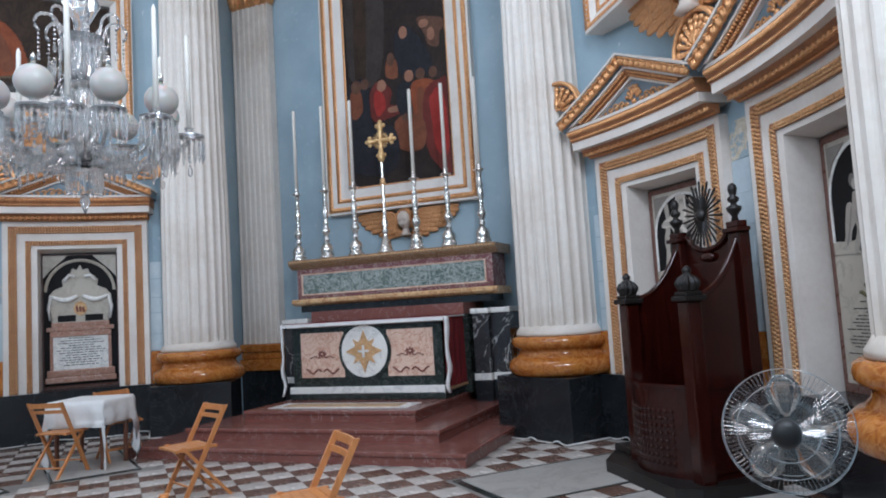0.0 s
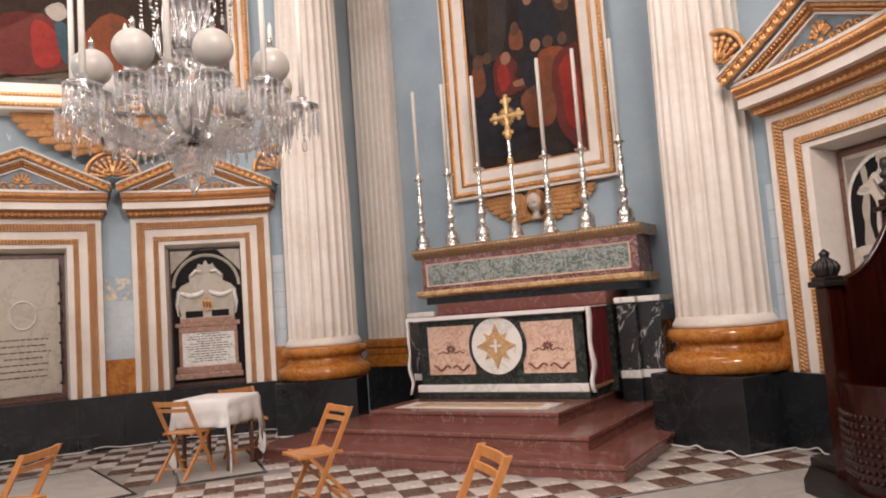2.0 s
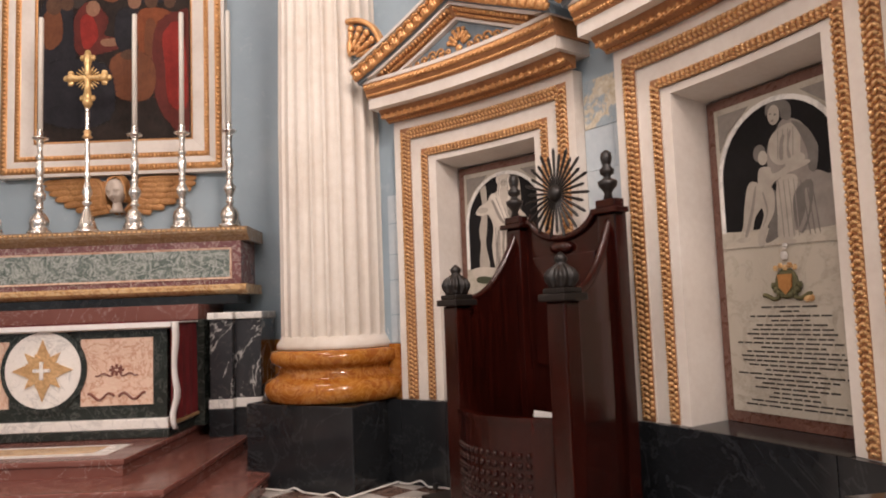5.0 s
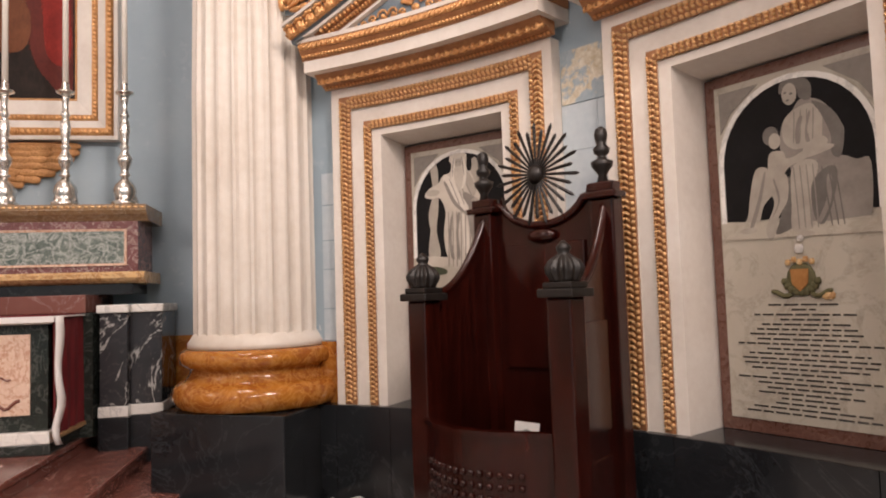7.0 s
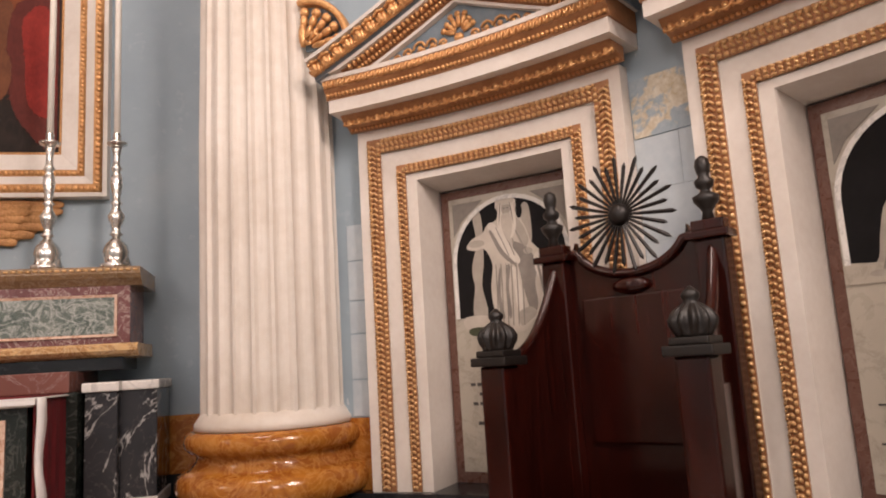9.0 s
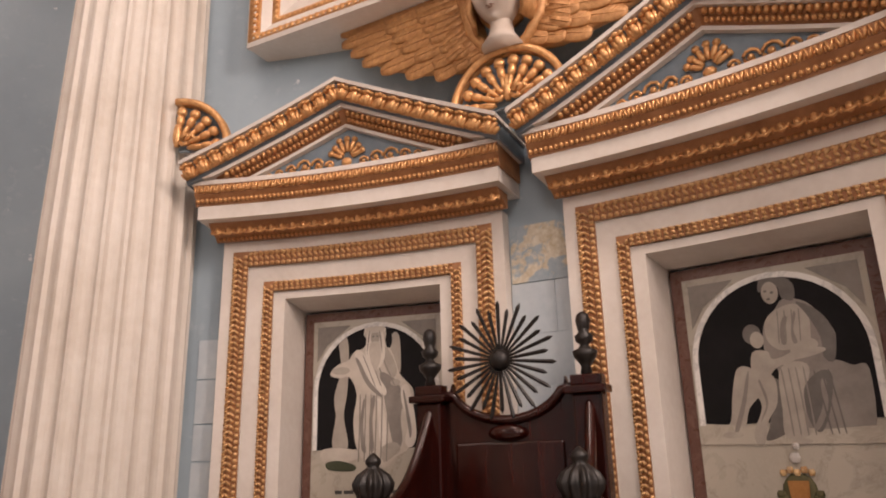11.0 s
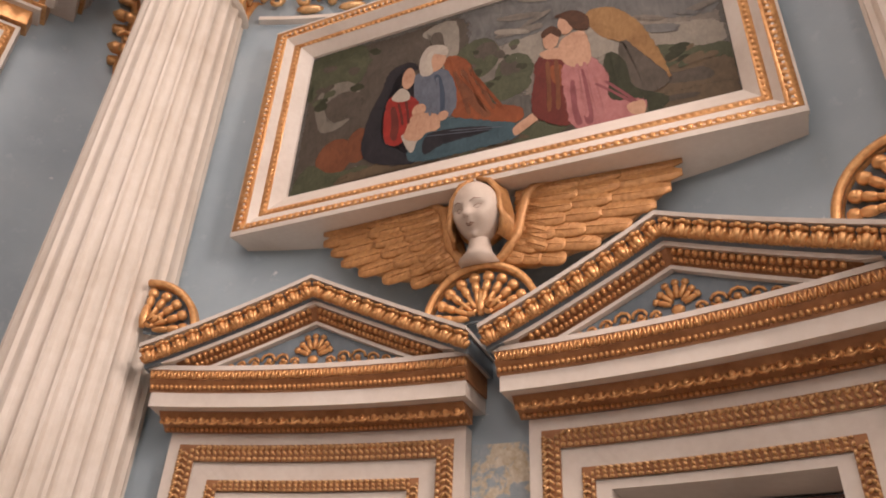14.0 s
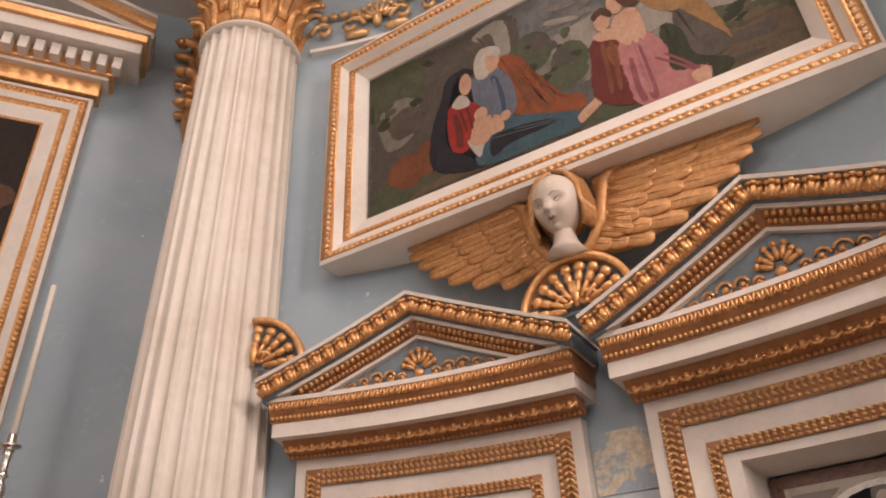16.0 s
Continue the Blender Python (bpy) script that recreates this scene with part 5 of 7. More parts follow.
daub(ob, O_STONE, [(0.12, 5.68), (0.70, 5.67), (1.07, 5.48), (1.48, 5.38), (1.48, 5.22), (0.87, 5.32), (0.28, 5.44)])
daub(ob, O_GREY, [(0.15, 5.93), (0.55, 5.88), (0.44, 5.77), (0.12, 5.75)])
daub(ob, O_GREEN, [(0.91, 5.27), (1.14, 5.29), (1.35, 5.20), (1.55, 5.16), (1.55, 4.95), (0.90, 5.12)])
daub(ob, O_EARTH, [(0.86, 5.20), (1.21, 5.10), (1.55, 5.03), (1.52, 4.76), (0.88, 4.88)])
daub(ob, O_TRUNK, [(0.99, 5.15), (1.20, 5.04), (1.37, 5.03), (1.40, 4.94), (1.11, 5.00)])
daub(ob, O_TRUNK, [(-1.60, 6.19), (-0.93, 6.16), (-0.29, 6.12), (-0.25, 5.63), (-0.31, 5.40), (-0.80, 4.94), (-1.52, 4.77), (-1.57, 5.52)])
daub(ob, O_GREEN, [(-1.57, 6.14), (-1.09, 6.15), (-1.08, 5.78), (-1.42, 5.82), (-1.53, 5.70)])
daub(ob, O_STONE, [(-0.54, 6.08), (-0.29, 6.11), (-0.26, 5.67), (-0.32, 5.53), (-0.42, 5.93)])
daub(ob, O_TRUNK, [(-0.47, 6.03), (-0.40, 6.03), (-0.37, 5.87), (-0.43, 5.85)])
daub(ob, O_DUSK, [(-1.44, 5.62), (-1.38, 5.78), (-1.19, 5.79), (-1.07, 5.66), (-1.23, 5.67), (-1.31, 5.55), (-1.28, 5.43), (-1.13, 5.42), (-1.19, 5.35), (-1.31, 5.33), (-1.38, 5.39)])
daub(ob, O_TRUNK, [(-1.35, 5.59), (-1.21, 5.68), (-1.05, 5.61), (-1.05, 5.42), (-1.14, 5.42), (-1.26, 5.42)])
daub(ob, O_BROWN, ellipse(-1.20, 5.05, 0.146, 0.158, 14))
daub(ob, O_BROWN, ellipse(-1.01, 5.11, 0.088, 0.151, 14))
daub(ob, O_GREEN, [(-1.51, 4.75), (-1.42, 5.01), (-1.21, 4.89), (-0.92, 4.89), (-1.07, 4.75)])
daub(ob, O_GREEN, ellipse(-0.10, 5.65, 0.162, 0.182, 14))
daub(ob, O_TRUNK, ellipse(-0.03, 5.70, 0.084, 0.083, 14))
daub(ob, O_GREEN, ellipse(0.18, 5.42, 0.125, 0.163, 14))
daub(ob, O_TRUNK, ellipse(0.14, 5.49, 0.054, 0.085, 14))
daub(ob, O_GREEN, ellipse(0.07, 5.29, 0.222, 0.097, 14))
daub(ob, O_EARTH, [(-1.11, 4.80), (-0.80, 4.86), (-0.19, 4.80), (0.32, 4.90), (0.88, 4.88), (1.53, 4.85), (1.52, 4.76), (0.73, 4.75), (-0.24, 4.72), (-1.07, 4.74)])
daub(ob, O_GREEN, [(0.17, 4.85), (0.41, 4.90), (0.87, 4.79), (0.95, 4.76), (0.69, 4.75), (0.27, 4.76)])
dabs(ob, [O_GREEN, O_DKGREEN, O_TRUNK], -1.45, -0.95, 5.6, 6.15, 16, 0.05, 0.03)
dabs(ob, [O_DKGREEN, O_GREEN, O_TRUNK], -0.15, 0.3, 5.35, 5.72, 22, 0.035, 0.028)
dabs(ob, [O_GREEN, O_DKGREEN, O_EARTH], 0.98, 1.5, 5.05, 5.26, 20, 0.05, 0.024)
dabs(ob, [O_EARTH, O_GREEN, O_TRUNK], -1.4, 1.45, 4.78, 4.86, 18, 0.09, 0.014)
dabs(ob, [O_SKYLOW, O_GREY, O_STONE], 0.0, 0.38, 5.75, 6.1, 7, 0.13, 0.022)
dabs(ob, [O_SKYLOW, O_GREY, O_GREY], 1.05, 1.5, 5.4, 5.85, 8, 0.13, 0.022)
daub(ob, O_RUST, [(-0.34, 5.72), (-0.19, 5.65), (-0.10, 5.37), (0.02, 5.16), (0.21, 5.07), (0.19, 4.97), (-0.09, 5.05), (-0.28, 5.21), (-0.27, 5.42)])
daub(ob, O_BROWN, [(-0.21, 5.55), (-0.18, 5.53), (-0.11, 5.30), (0.01, 5.09), (-0.04, 5.09), (-0.16, 5.28)])
daub(ob, O_SLATE, [(-0.58, 5.63), (-0.48, 5.66), (-0.33, 5.59), (-0.26, 5.35), (-0.28, 5.19), (-0.39, 5.18), (-0.54, 5.33), (-0.60, 5.54)])
daub(ob, O_BLUE, [(-0.42, 5.58), (-0.38, 5.56), (-0.34, 5.38), (-0.34, 5.22), (-0.38, 5.25), (-0.38, 5.39)])
daub(ob, O_SKIN, ellipse(-0.42, 5.76, 0.072, 0.118, 14))
daub(ob, O_WHITE, [(-0.55, 5.79), (-0.49, 5.91), (-0.36, 5.87), (-0.34, 5.78), (-0.44, 5.83), (-0.47, 5.75), (-0.45, 5.63), (-0.53, 5.64)])
daub(ob, O_NAVY, [(-0.79, 5.75), (-0.65, 5.79), (-0.58, 5.72), (-0.70, 5.69), (-0.75, 5.51), (-0.79, 5.15), (-0.51, 4.87), (-0.65, 4.85), (-0.93, 4.98), (-0.94, 5.29), (-0.84, 5.58)])
daub(ob, O_TEAL, [(-0.54, 5.12), (-0.31, 5.13), (0.01, 5.00), (0.18, 4.93), (0.18, 4.85), (-0.09, 4.83), (-0.40, 4.83), (-0.57, 4.87), (-0.56, 5.03)])
daub(ob, O_NAVY, [(-0.44, 5.03), (-0.20, 5.02), (0.02, 4.96), (-0.09, 4.94), (-0.33, 4.93), (-0.46, 4.88)])
daub(ob, O_RED, [(-0.79, 5.44), (-0.70, 5.48), (-0.58, 5.41), (-0.54, 5.30), (-0.57, 5.14), (-0.67, 5.03), (-0.78, 5.10)])
daub(ob, O_CRIMSON, [(-0.76, 5.37), (-0.73, 5.37), (-0.69, 5.21), (-0.70, 5.07), (-0.74, 5.11), (-0.74, 5.23)])
daub(ob, O_WHITE, [(-0.76, 5.48), (-0.70, 5.55), (-0.64, 5.51), (-0.62, 5.43), (-0.70, 5.43)])
daub(ob, O_SKIN, ellipse(-0.64, 5.64, 0.047, 0.101, 14))
daub(ob, O_WHITE, [(-0.65, 5.09), (-0.53, 5.04), (-0.54, 4.98), (-0.57, 4.92)])
daub(ob, O_SKIN, [(-0.58, 5.24), (-0.48, 5.24), (-0.39, 5.19), (-0.37, 5.08), (-0.46, 5.07), (-0.52, 5.02), (-0.62, 5.06), (-0.61, 5.15)])
daub(ob, O_SKIN, ellipse(-0.53, 5.29, 0.050, 0.057, 14))
daub(ob, O_SKIN, ellipse(-0.34, 5.18, 0.039, 0.041, 14))
daub(ob, O_SKIN, [(0.18, 4.91), (0.27, 4.97), (0.36, 5.01), (0.35, 4.95), (0.25, 4.88), (0.19, 4.85)])
daub(ob, O_STONE, ellipse(0.76, 5.49, 0.080, 0.144, 14))
daub(ob, O_OCHRE, [(0.71, 5.77), (0.88, 5.75), (1.03, 5.54), (1.13, 5.22), (1.16, 5.01), (1.02, 5.26), (0.92, 5.43), (0.79, 5.55)])
daub(ob, O_TRUNK, [(0.92, 5.42), (1.02, 5.27), (1.16, 5.00), (0.98, 4.95), (0.90, 5.15)])
daub(ob, O_DKGREEN, [(0.82, 5.34), (0.91, 5.24), (0.95, 5.00), (1.14, 4.86), (1.06, 4.79), (0.99, 4.88), (0.88, 4.91), (0.79, 5.06)])
daub(ob, O_CRIMSON, [(0.37, 5.47), (0.53, 5.38), (0.60, 5.13), (0.56, 4.85), (0.37, 4.94), (0.32, 5.06), (0.34, 5.28)])
daub(ob, O_RUST, [(0.44, 5.36), (0.52, 5.34), (0.52, 5.18), (0.46, 5.22)])
daub(ob, O_PINK, [(0.54, 5.34), (0.70, 5.34), (0.79, 5.16), (0.78, 4.97), (0.88, 4.90), (0.99, 4.88), (0.99, 4.81), (0.87, 4.76), (0.71, 4.76), (0.58, 4.82), (0.55, 5.02)])
daub(ob, O_ROSE, [(0.64, 5.24), (0.66, 5.24), (0.68, 5.00), (0.69, 4.82), (0.65, 4.82), (0.65, 5.01)])
daub(ob, O_ROSE, [(0.57, 5.17), (0.59, 5.17), (0.60, 4.94), (0.62, 4.82), (0.59, 4.83), (0.57, 4.98)])
daub(ob, O_SKIN, [(0.53, 5.58), (0.67, 5.61), (0.70, 5.34), (0.58, 5.33), (0.52, 5.45)])
daub(ob, O_SKIN, [(0.38, 5.52), (0.51, 5.51), (0.68, 5.36), (0.67, 5.31), (0.51, 5.42), (0.41, 5.46)])
daub(ob, O_SKIN, ellipse(0.56, 5.74, 0.050, 0.102, 14))
daub(ob, O_DKHAIR, [(0.49, 5.84), (0.62, 5.84), (0.71, 5.74), (0.70, 5.63), (0.62, 5.67), (0.56, 5.79)])
daub(ob, O_SKIN, ellipse(0.45, 5.63, 0.051, 0.094, 14))
daub(ob, O_DKHAIR, [(0.39, 5.71), (0.46, 5.75), (0.52, 5.68), (0.51, 5.63), (0.45, 5.69), (0.40, 5.66)])
daub(ob, O_SKIN, [(0.91, 4.87), (1.00, 4.88), (1.00, 4.78), (0.93, 4.80)])
folds(ob, O_SLATE, -0.47, 5.55, 0.03, -0.32, 3, 0.07, 0.008)
folds(ob, O_BROWN, -0.26, 5.55, 0.14, -0.4, 3, 0.06, 0.01)
folds(ob, O_RUST, -0.21, 5.5, 0.2, -0.38, 2, 0.09, 0.008)
folds(ob, O_SLATE, -0.42, 5.02, 0.36, -0.07, 2, 0.16, 0.008)
folds(ob, O_PINK, 0.62, 5.3, 0.04, -0.42, 3, 0.05, 0.009)
folds(ob, O_ROSE, 0.74, 5.1, 0.16, -0.2, 2, 0.06, 0.008)
folds(ob, O_BROWN, 0.42, 5.4, 0.0, -0.4, 2, 0.06, 0.01)
folds(ob, O_CRIMSON, -0.7, 5.4, 0.04, -0.2, 2, 0.06, 0.007)
ob.matrix_basis = turn(BAY)
ob = bay_painting("wall_painting", "dark red-toned oil painting in a cream and gilded frame")
daub(ob, O_DARK, [(-2.40, 6.29), (1.78, 7.54), (1.77, 5.35), (-0.23, 4.92), (-2.36, 4.64)])
daub(ob, O_EARTH, [(-2.37, 4.93), (-0.23, 5.05), (1.77, 5.49), (1.77, 5.25), (-2.36, 4.64)])
daub(ob, O_RUST, [(-0.29, 5.40), (-0.03, 5.74), (0.22, 5.70), (0.41, 5.43), (0.43, 5.09), (-0.10, 5.00), (-0.26, 5.05)])
daub(ob, O_BROWN, [(0.04, 5.62), (0.11, 5.67), (0.29, 5.34), (0.32, 5.10), (0.21, 5.08), (0.15, 5.32)])
daub(ob, O_CRIMSON, [(-1.27, 5.59), (-0.89, 5.69), (-0.66, 5.60), (-0.49, 5.39), (-0.55, 5.04), (-1.26, 4.94)])
daub(ob, O_RED, [(-0.89, 5.57), (-0.72, 5.55), (-0.58, 5.33), (-0.63, 5.06), (-0.86, 5.05)])
daub(ob, O_TEAL, [(-0.63, 5.61), (-0.50, 5.55), (-0.46, 5.24), (-0.39, 5.14), (-0.50, 5.05), (-0.58, 5.22)])
daub(ob, O_WHITE, [(-0.74, 5.78), (-0.57, 5.88), (-0.50, 5.72), (-0.63, 5.64)])
daub(ob, O_FLESH, [(-0.46, 5.18), (-0.35, 5.14), (-0.36, 5.05), (-0.46, 5.07)])
ob.matrix_basis = turn(-BAY)

ob, k = cherub(1.0, "gilded winged head with a cream face under a framed painting")
ob.matrix_basis = turn(BAY) @ pose(0, 5.56, 4.12)
tagged(ob, group="winged heads of the bays")
copy_thing(ob, turn(-BAY) @ pose(0, 5.56, 4.12))


def shell(half):
    """A gilded shell fan; half of it where it meets a column."""
    bm = bmesh.new()
    a0, a1 = (-4, 92) if half else (-92, 92)
    n = 12 if half else 22
    tube(bm, [(0.33 * math.sin(radians(a0 + (a1 - a0) * i / n)), -0.06, 0.33 * math.cos(radians(a0 + (a1 - a0) * i / n))) for i in range(n + 1)], 0.024, 6)
    tube(bm, [(0.33 * math.sin(radians(a0 + (a1 - a0) * i / n)), -0.02, 0.33 * math.cos(radians(a0 + (a1 - a0) * i / n))) for i in range(n + 1)], 0.024, 6)
    k = 5 if half else 10
    for i in range(k):
        a = radians(a0 + 8 + (a1 - a0 - 16) * i / (k - 1))
        m = Matrix.Rotation(a, 3, "Y")
        for r, w, l in ((0.13, 0.017, 0.07), (0.2, 0.026, 0.05), (0.26, 0.036, 0.035)):
            blob(bm, m @ Vector((0, -0.05, r)), w, 0.03, l, 8, 5, m)
    for s in ((1,) if half else (-1, 1)):
        tube(bm, [(s * (0.06 + (0.07 - 0.008 * j) * math.cos(0.8 * j)), -0.06, 0.05 + (0.06 - 0.007 * j) * math.sin(0.8 * j)) for j in range(8)], 0.015, 5)
    blob(bm, (0.0, -0.05, 0.1), 0.03, 0.03, 0.09, 8, 6)
    gold = bm
    back = bmesh.new()
    m = 10 if half else 20
    pts = [(0.0, 0.0)] + [(0.33 * math.sin(radians(a0 + (a1 - a0) * i / m)), 0.33 * math.cos(radians(a0 + (a1 - a0) * i / m))) for i in range(m + 1)]
    prism(back, pts, -0.015, 0.0)
    ob = thing("shell_ornament", "gilded carved shell fan between two pediments" if not half else "half gilded shell fan beside a column", "wall ornament", "gilded shells over the memorials")
    part("fan", gold, BRONZE, ob, "", True)
    part("ground", back, NICHE_SLATE, ob, "dark blue-grey ground")
    return ob


full, halfs = shell(False), shell(True)
full.matrix_basis = turn(BAY) @ pose(0, 5.5, 3.53)
copy_thing(full, turn(-BAY) @ pose(0, 5.5, 3.53))
halfs.matrix_basis = turn(BAY - 2 * STEP_PH - 0.6) @ pose(0, 5.5, 3.57)
copy_thing(halfs, turn(-(BAY + 2 * STEP_PH + 0.6)) @ pose(0, 5.5, 3.57))
flip = Matrix.Diagonal((-1, 1, 1, 1))
for ph in (BAY + 2 * STEP_PH + 0.6, -(BAY - 2 * STEP_PH - 0.6)):
    o = copy_thing(halfs, turn(ph) @ pose(0, 5.5, 3.57))
    o.scale = (-1, 1, 1)

for s in (1, -1):
    fr = thing("frieze", "gilded scrolling foliage frieze on a blue ground", "frieze", "friezes between the capitals", "structure", turn(s * BAY))
    bm = arc_box(bmesh.new(), 5.76, 5.83, -21.5, 21.5, 6.72, 6.76, 20)
    part("sill", bm, WHITE, fr, "cream fillet")
    bm = bmesh.new()
    for i in range(-5, 6):
        c = i * 3.8
        m0 = Matrix.Rotation(-radians(c), 3, "Z")
        o = P(5.77, c, 6.98)
        if i % 2 == 0:
            for k in range(7):
                a = radians(-60 + 20 * k)
                m = m0 @ Matrix.Rotation(a, 3, "Y")
                blob(bm, o + m @ Vector((0, 0, 0.13)), 0.024, 0.03, 0.08, 6, 5, m)
                blob(bm, o + m @ Vector((0, -0.02, 0.2)), 0.032, 0.025, 0.03, 6, 4, m)
            blob(bm, o, 0.05, 0.04, 0.09, 8, 5, m0)
        else:
            for q in (-1, 1):
                tube(bm, [o + m0 @ Vector((q * (0.14 + (0.12 - 0.012 * j) * math.cos(0.75 * j)), -0.01, -0.02 + (0.12 - 0.012 * j) * math.sin(0.75 * j))) for j in range(9)], 0.024, 6)
            for j in range(4):
                blob(bm, o + m0 @ Vector((-0.15 + 0.1 * j, 0, 0.17)), 0.05, 0.03, 0.045, 6, 4, m0)
        blob(bm, P(5.77, c + 1.9, 6.85), 0.13, 0.03, 0.05, 8, 5, Matrix.Rotation(-radians(c + 1.9), 3, "Z"))
    part("foliage", bm, GOLD, fr, "gilded foliage", True)
    fr["kind"] = "structure"

# ---- patched wall between the memorials, amber band ----
for s in (1, -1):
    gap0, gap1 = BAY - STEP_PH + HALF, BAY + STEP_PH - HALF
    bm = bmesh.new()
    for a, b in ((gap0, gap1), (30.5, BAY - STEP_PH - HALF), (BAY + STEP_PH + HALF, 79.0)):
        arc_box(bm, 5.795, 5.822, s * a, s * b, Z_DADO, 1.14, 3)
    setting("trim_band", bm, AMBER, "amber marble band above the dado", "trim")
    top = 2.6 if s > 0 else 1.92
    z = 1.142
    i = 0
    patch = thing("wall_patch", "pale patched stone courses showing between two memorials", "wall", "", "structure")
    while z < top:
        h = (0.3, 0.26, 0.33, 0.28, 0.31)[i % 5]
        z1 = min(z + h, top)
        cut = gap0 + (gap1 - gap0) * (0.4, 0.99, 0.55, 0.01, 0.7)[i % 5]
        for a, b in ((gap0 + 0.05, cut - 0.01), (cut + 0.01, gap1 - 0.05)):
            if b - a < 0.1:
                continue
            part("stone", arc_box(bmesh.new(), 5.811, 5.824, s * a, s * b, z + 0.0015, z1 - 0.0015, 2), PALE, patch)
        z, i = z1, i + 1
    part("bare_plaster", arc_box(bmesh.new(), 5.8105, 5.824, s * (gap0 + 0.1), s * (gap1 - 0.1), top + 0.005, top + 0.34, 3), OCHRE_PATCH, patch, "bare ochre plaster patch")
    for a, b in ((30.9, BAY - STEP_PH - HALF - 0.1),):
        z = 1.15
        for i in range(5):
            h = (0.24, 0.3, 0.22, 0.27, 0.25)[i]
            part("stone", arc_box(bmesh.new(), 5.813, 5.824, s * (b - 1.5), s * b, z, z + h - 0.01, 2), PALE, patch)
            z += h


# ---- memorial tablets ----
def arch(cx, z0, zs, w, n=18):
    return [(cx - w, z0), (cx + w, z0)] + [(cx + w * math.cos(math.pi * i / n), zs + w * math.sin(math.pi * i / n)) for i in range(n + 1)]


def tablet(name, label, ph):
    ob = thing(name, label, "memorial", "wall memorials", "", turn(ph))
    y = R_BACK
    part("border", boxes((-0.486, 0.486, y - 0.005, y + 0.06, 0.702, 2.59)), BROWNM, ob, "red-brown marble border")
    part("slab", boxes((-0.425, 0.425, y - 0.012, y - 0.004, 0.77, 2.53)), GMARBLE, ob, "pale grey marble slab")
    return ob, y


def arched_field(ob, y, z0, zs, w):
    part("dark_field", prism(bmesh.new(), arch(0, z0, zs, w), y - 0.016, y - 0.0125), NICHE_DARK, ob, "dark slate arched field")
    bm = bmesh.new()
    o = arch(0, z0, zs, w + 0.028)
    i = arch(0, z0, zs, w)
    vr = [[bm.verts.new((x, yy, z)) for x, z in pts] for pts, yy in ((o, y - 0.022), (i, y - 0.022), (i, y - 0.012), (o, y - 0.012))]
    n = len(o)
    for a in range(4):
        for k in range(1, n):
            bm.faces.new((vr[a][k], vr[a][(k + 1) % n], vr[(a + 1) % 4][(k + 1) % n], vr[(a + 1) % 4][k]))
    part("arch_moulding", bm, WMARBLE, ob, "white arch moulding")
    for s in (-1, 1):
        bm = bmesh.new()
        zt = zs + w
        prism(bm, [(s * 0.395, zt + 0.02), (s * 0.395, zt - 0.2), (s * 0.33, zt - 0.1), (s * 0.17, zt + 0.02)], y - 0.017, y - 0.0125)
        part("spandrel", bm, INLAY_GREY, ob, "grey-brown spandrel")


def lines(ob, y, rows, z0, dz, mat=INK, h=0.02, seed=0, cx=0.0):
    """Lettering too small to read: bars of the words' lengths."""
    r = random.Random(seed)
    for i, w in enumerate(rows):
        bm = bmesh.new()
        x = -w
        while x < w - 0.015:
            l = min(0.03 + 0.06 * r.random(), w - x)
            box(bm, cx + x, cx + x + l, y - 0.0155, y - 0.0125, z0 - dz * i - h, z0 - dz * i)
            x += l + 0.014
        part("lettering", bm, mat, ob)


# enthroned bearded figure
ob, y = tablet("memorial_tablet", "pale marble memorial with an inlaid enthroned statue, dark arch", BAY - STEP_PH)
inlay = ob
arched_field(ob, y, 1.735, 2.09, 0.385)
ready("inlay_piece", y - 0.016, 0.41, 1.5, 2.5)
daub(inlay, INLAY_MID, [(-0.25, 2.41), (-0.22, 2.43), (-0.19, 2.40), (-0.18, 2.27), (-0.19, 2.07), (-0.21, 1.93), (-0.18, 1.75), (-0.28, 1.75), (-0.26, 1.93), (-0.27, 1.99), (-0.27, 2.07), (-0.23, 2.22)])
daub(inlay, INLAY_MID, [(0.09, 2.38), (0.13, 2.43), (0.16, 2.38), (0.16, 2.18), (0.10, 2.26)])
daub(inlay, INLAY_LIGHT, [(-0.34, 1.74), (-0.13, 1.73), (-0.13, 1.67), (-0.33, 1.66)])
daub(inlay, O_GREEN, [(-0.32, 1.66), (-0.23, 1.67), (-0.13, 1.64), (-0.15, 1.61), (-0.30, 1.62)])
daub(inlay, INLAY_LIGHT, [(-0.06, 2.47), (0.05, 2.46), (0.08, 2.36), (0.12, 2.27), (0.15, 2.18), (0.18, 2.14), (0.24, 2.07), (0.23, 1.97), (0.20, 1.85), (0.21, 1.74), (0.13, 1.69), (0.06, 1.63), (-0.05, 1.65), (-0.12, 1.75), (-0.14, 1.91), (-0.12, 2.06), (-0.17, 2.17), (-0.24, 2.17), (-0.30, 2.19), (-0.26, 2.24), (-0.18, 2.27), (-0.15, 2.31), (-0.09, 2.36)])
daub(inlay, INLAY_GREY, [(0.03, 2.18), (0.10, 2.16), (0.15, 2.11), (0.18, 2.01), (0.16, 1.91), (0.17, 1.78), (0.13, 1.72), (0.09, 1.86), (0.06, 2.02)])
daub(inlay, INLAY_MID, [(0.06, 2.35), (0.11, 2.28), (0.14, 2.19), (0.11, 2.15), (0.07, 2.20), (0.05, 2.28)])
daub(inlay, INLAY_PALE, [(-0.14, 2.30), (-0.10, 2.33), (-0.01, 2.20), (0.07, 2.08), (0.04, 2.05), (-0.06, 2.16)])
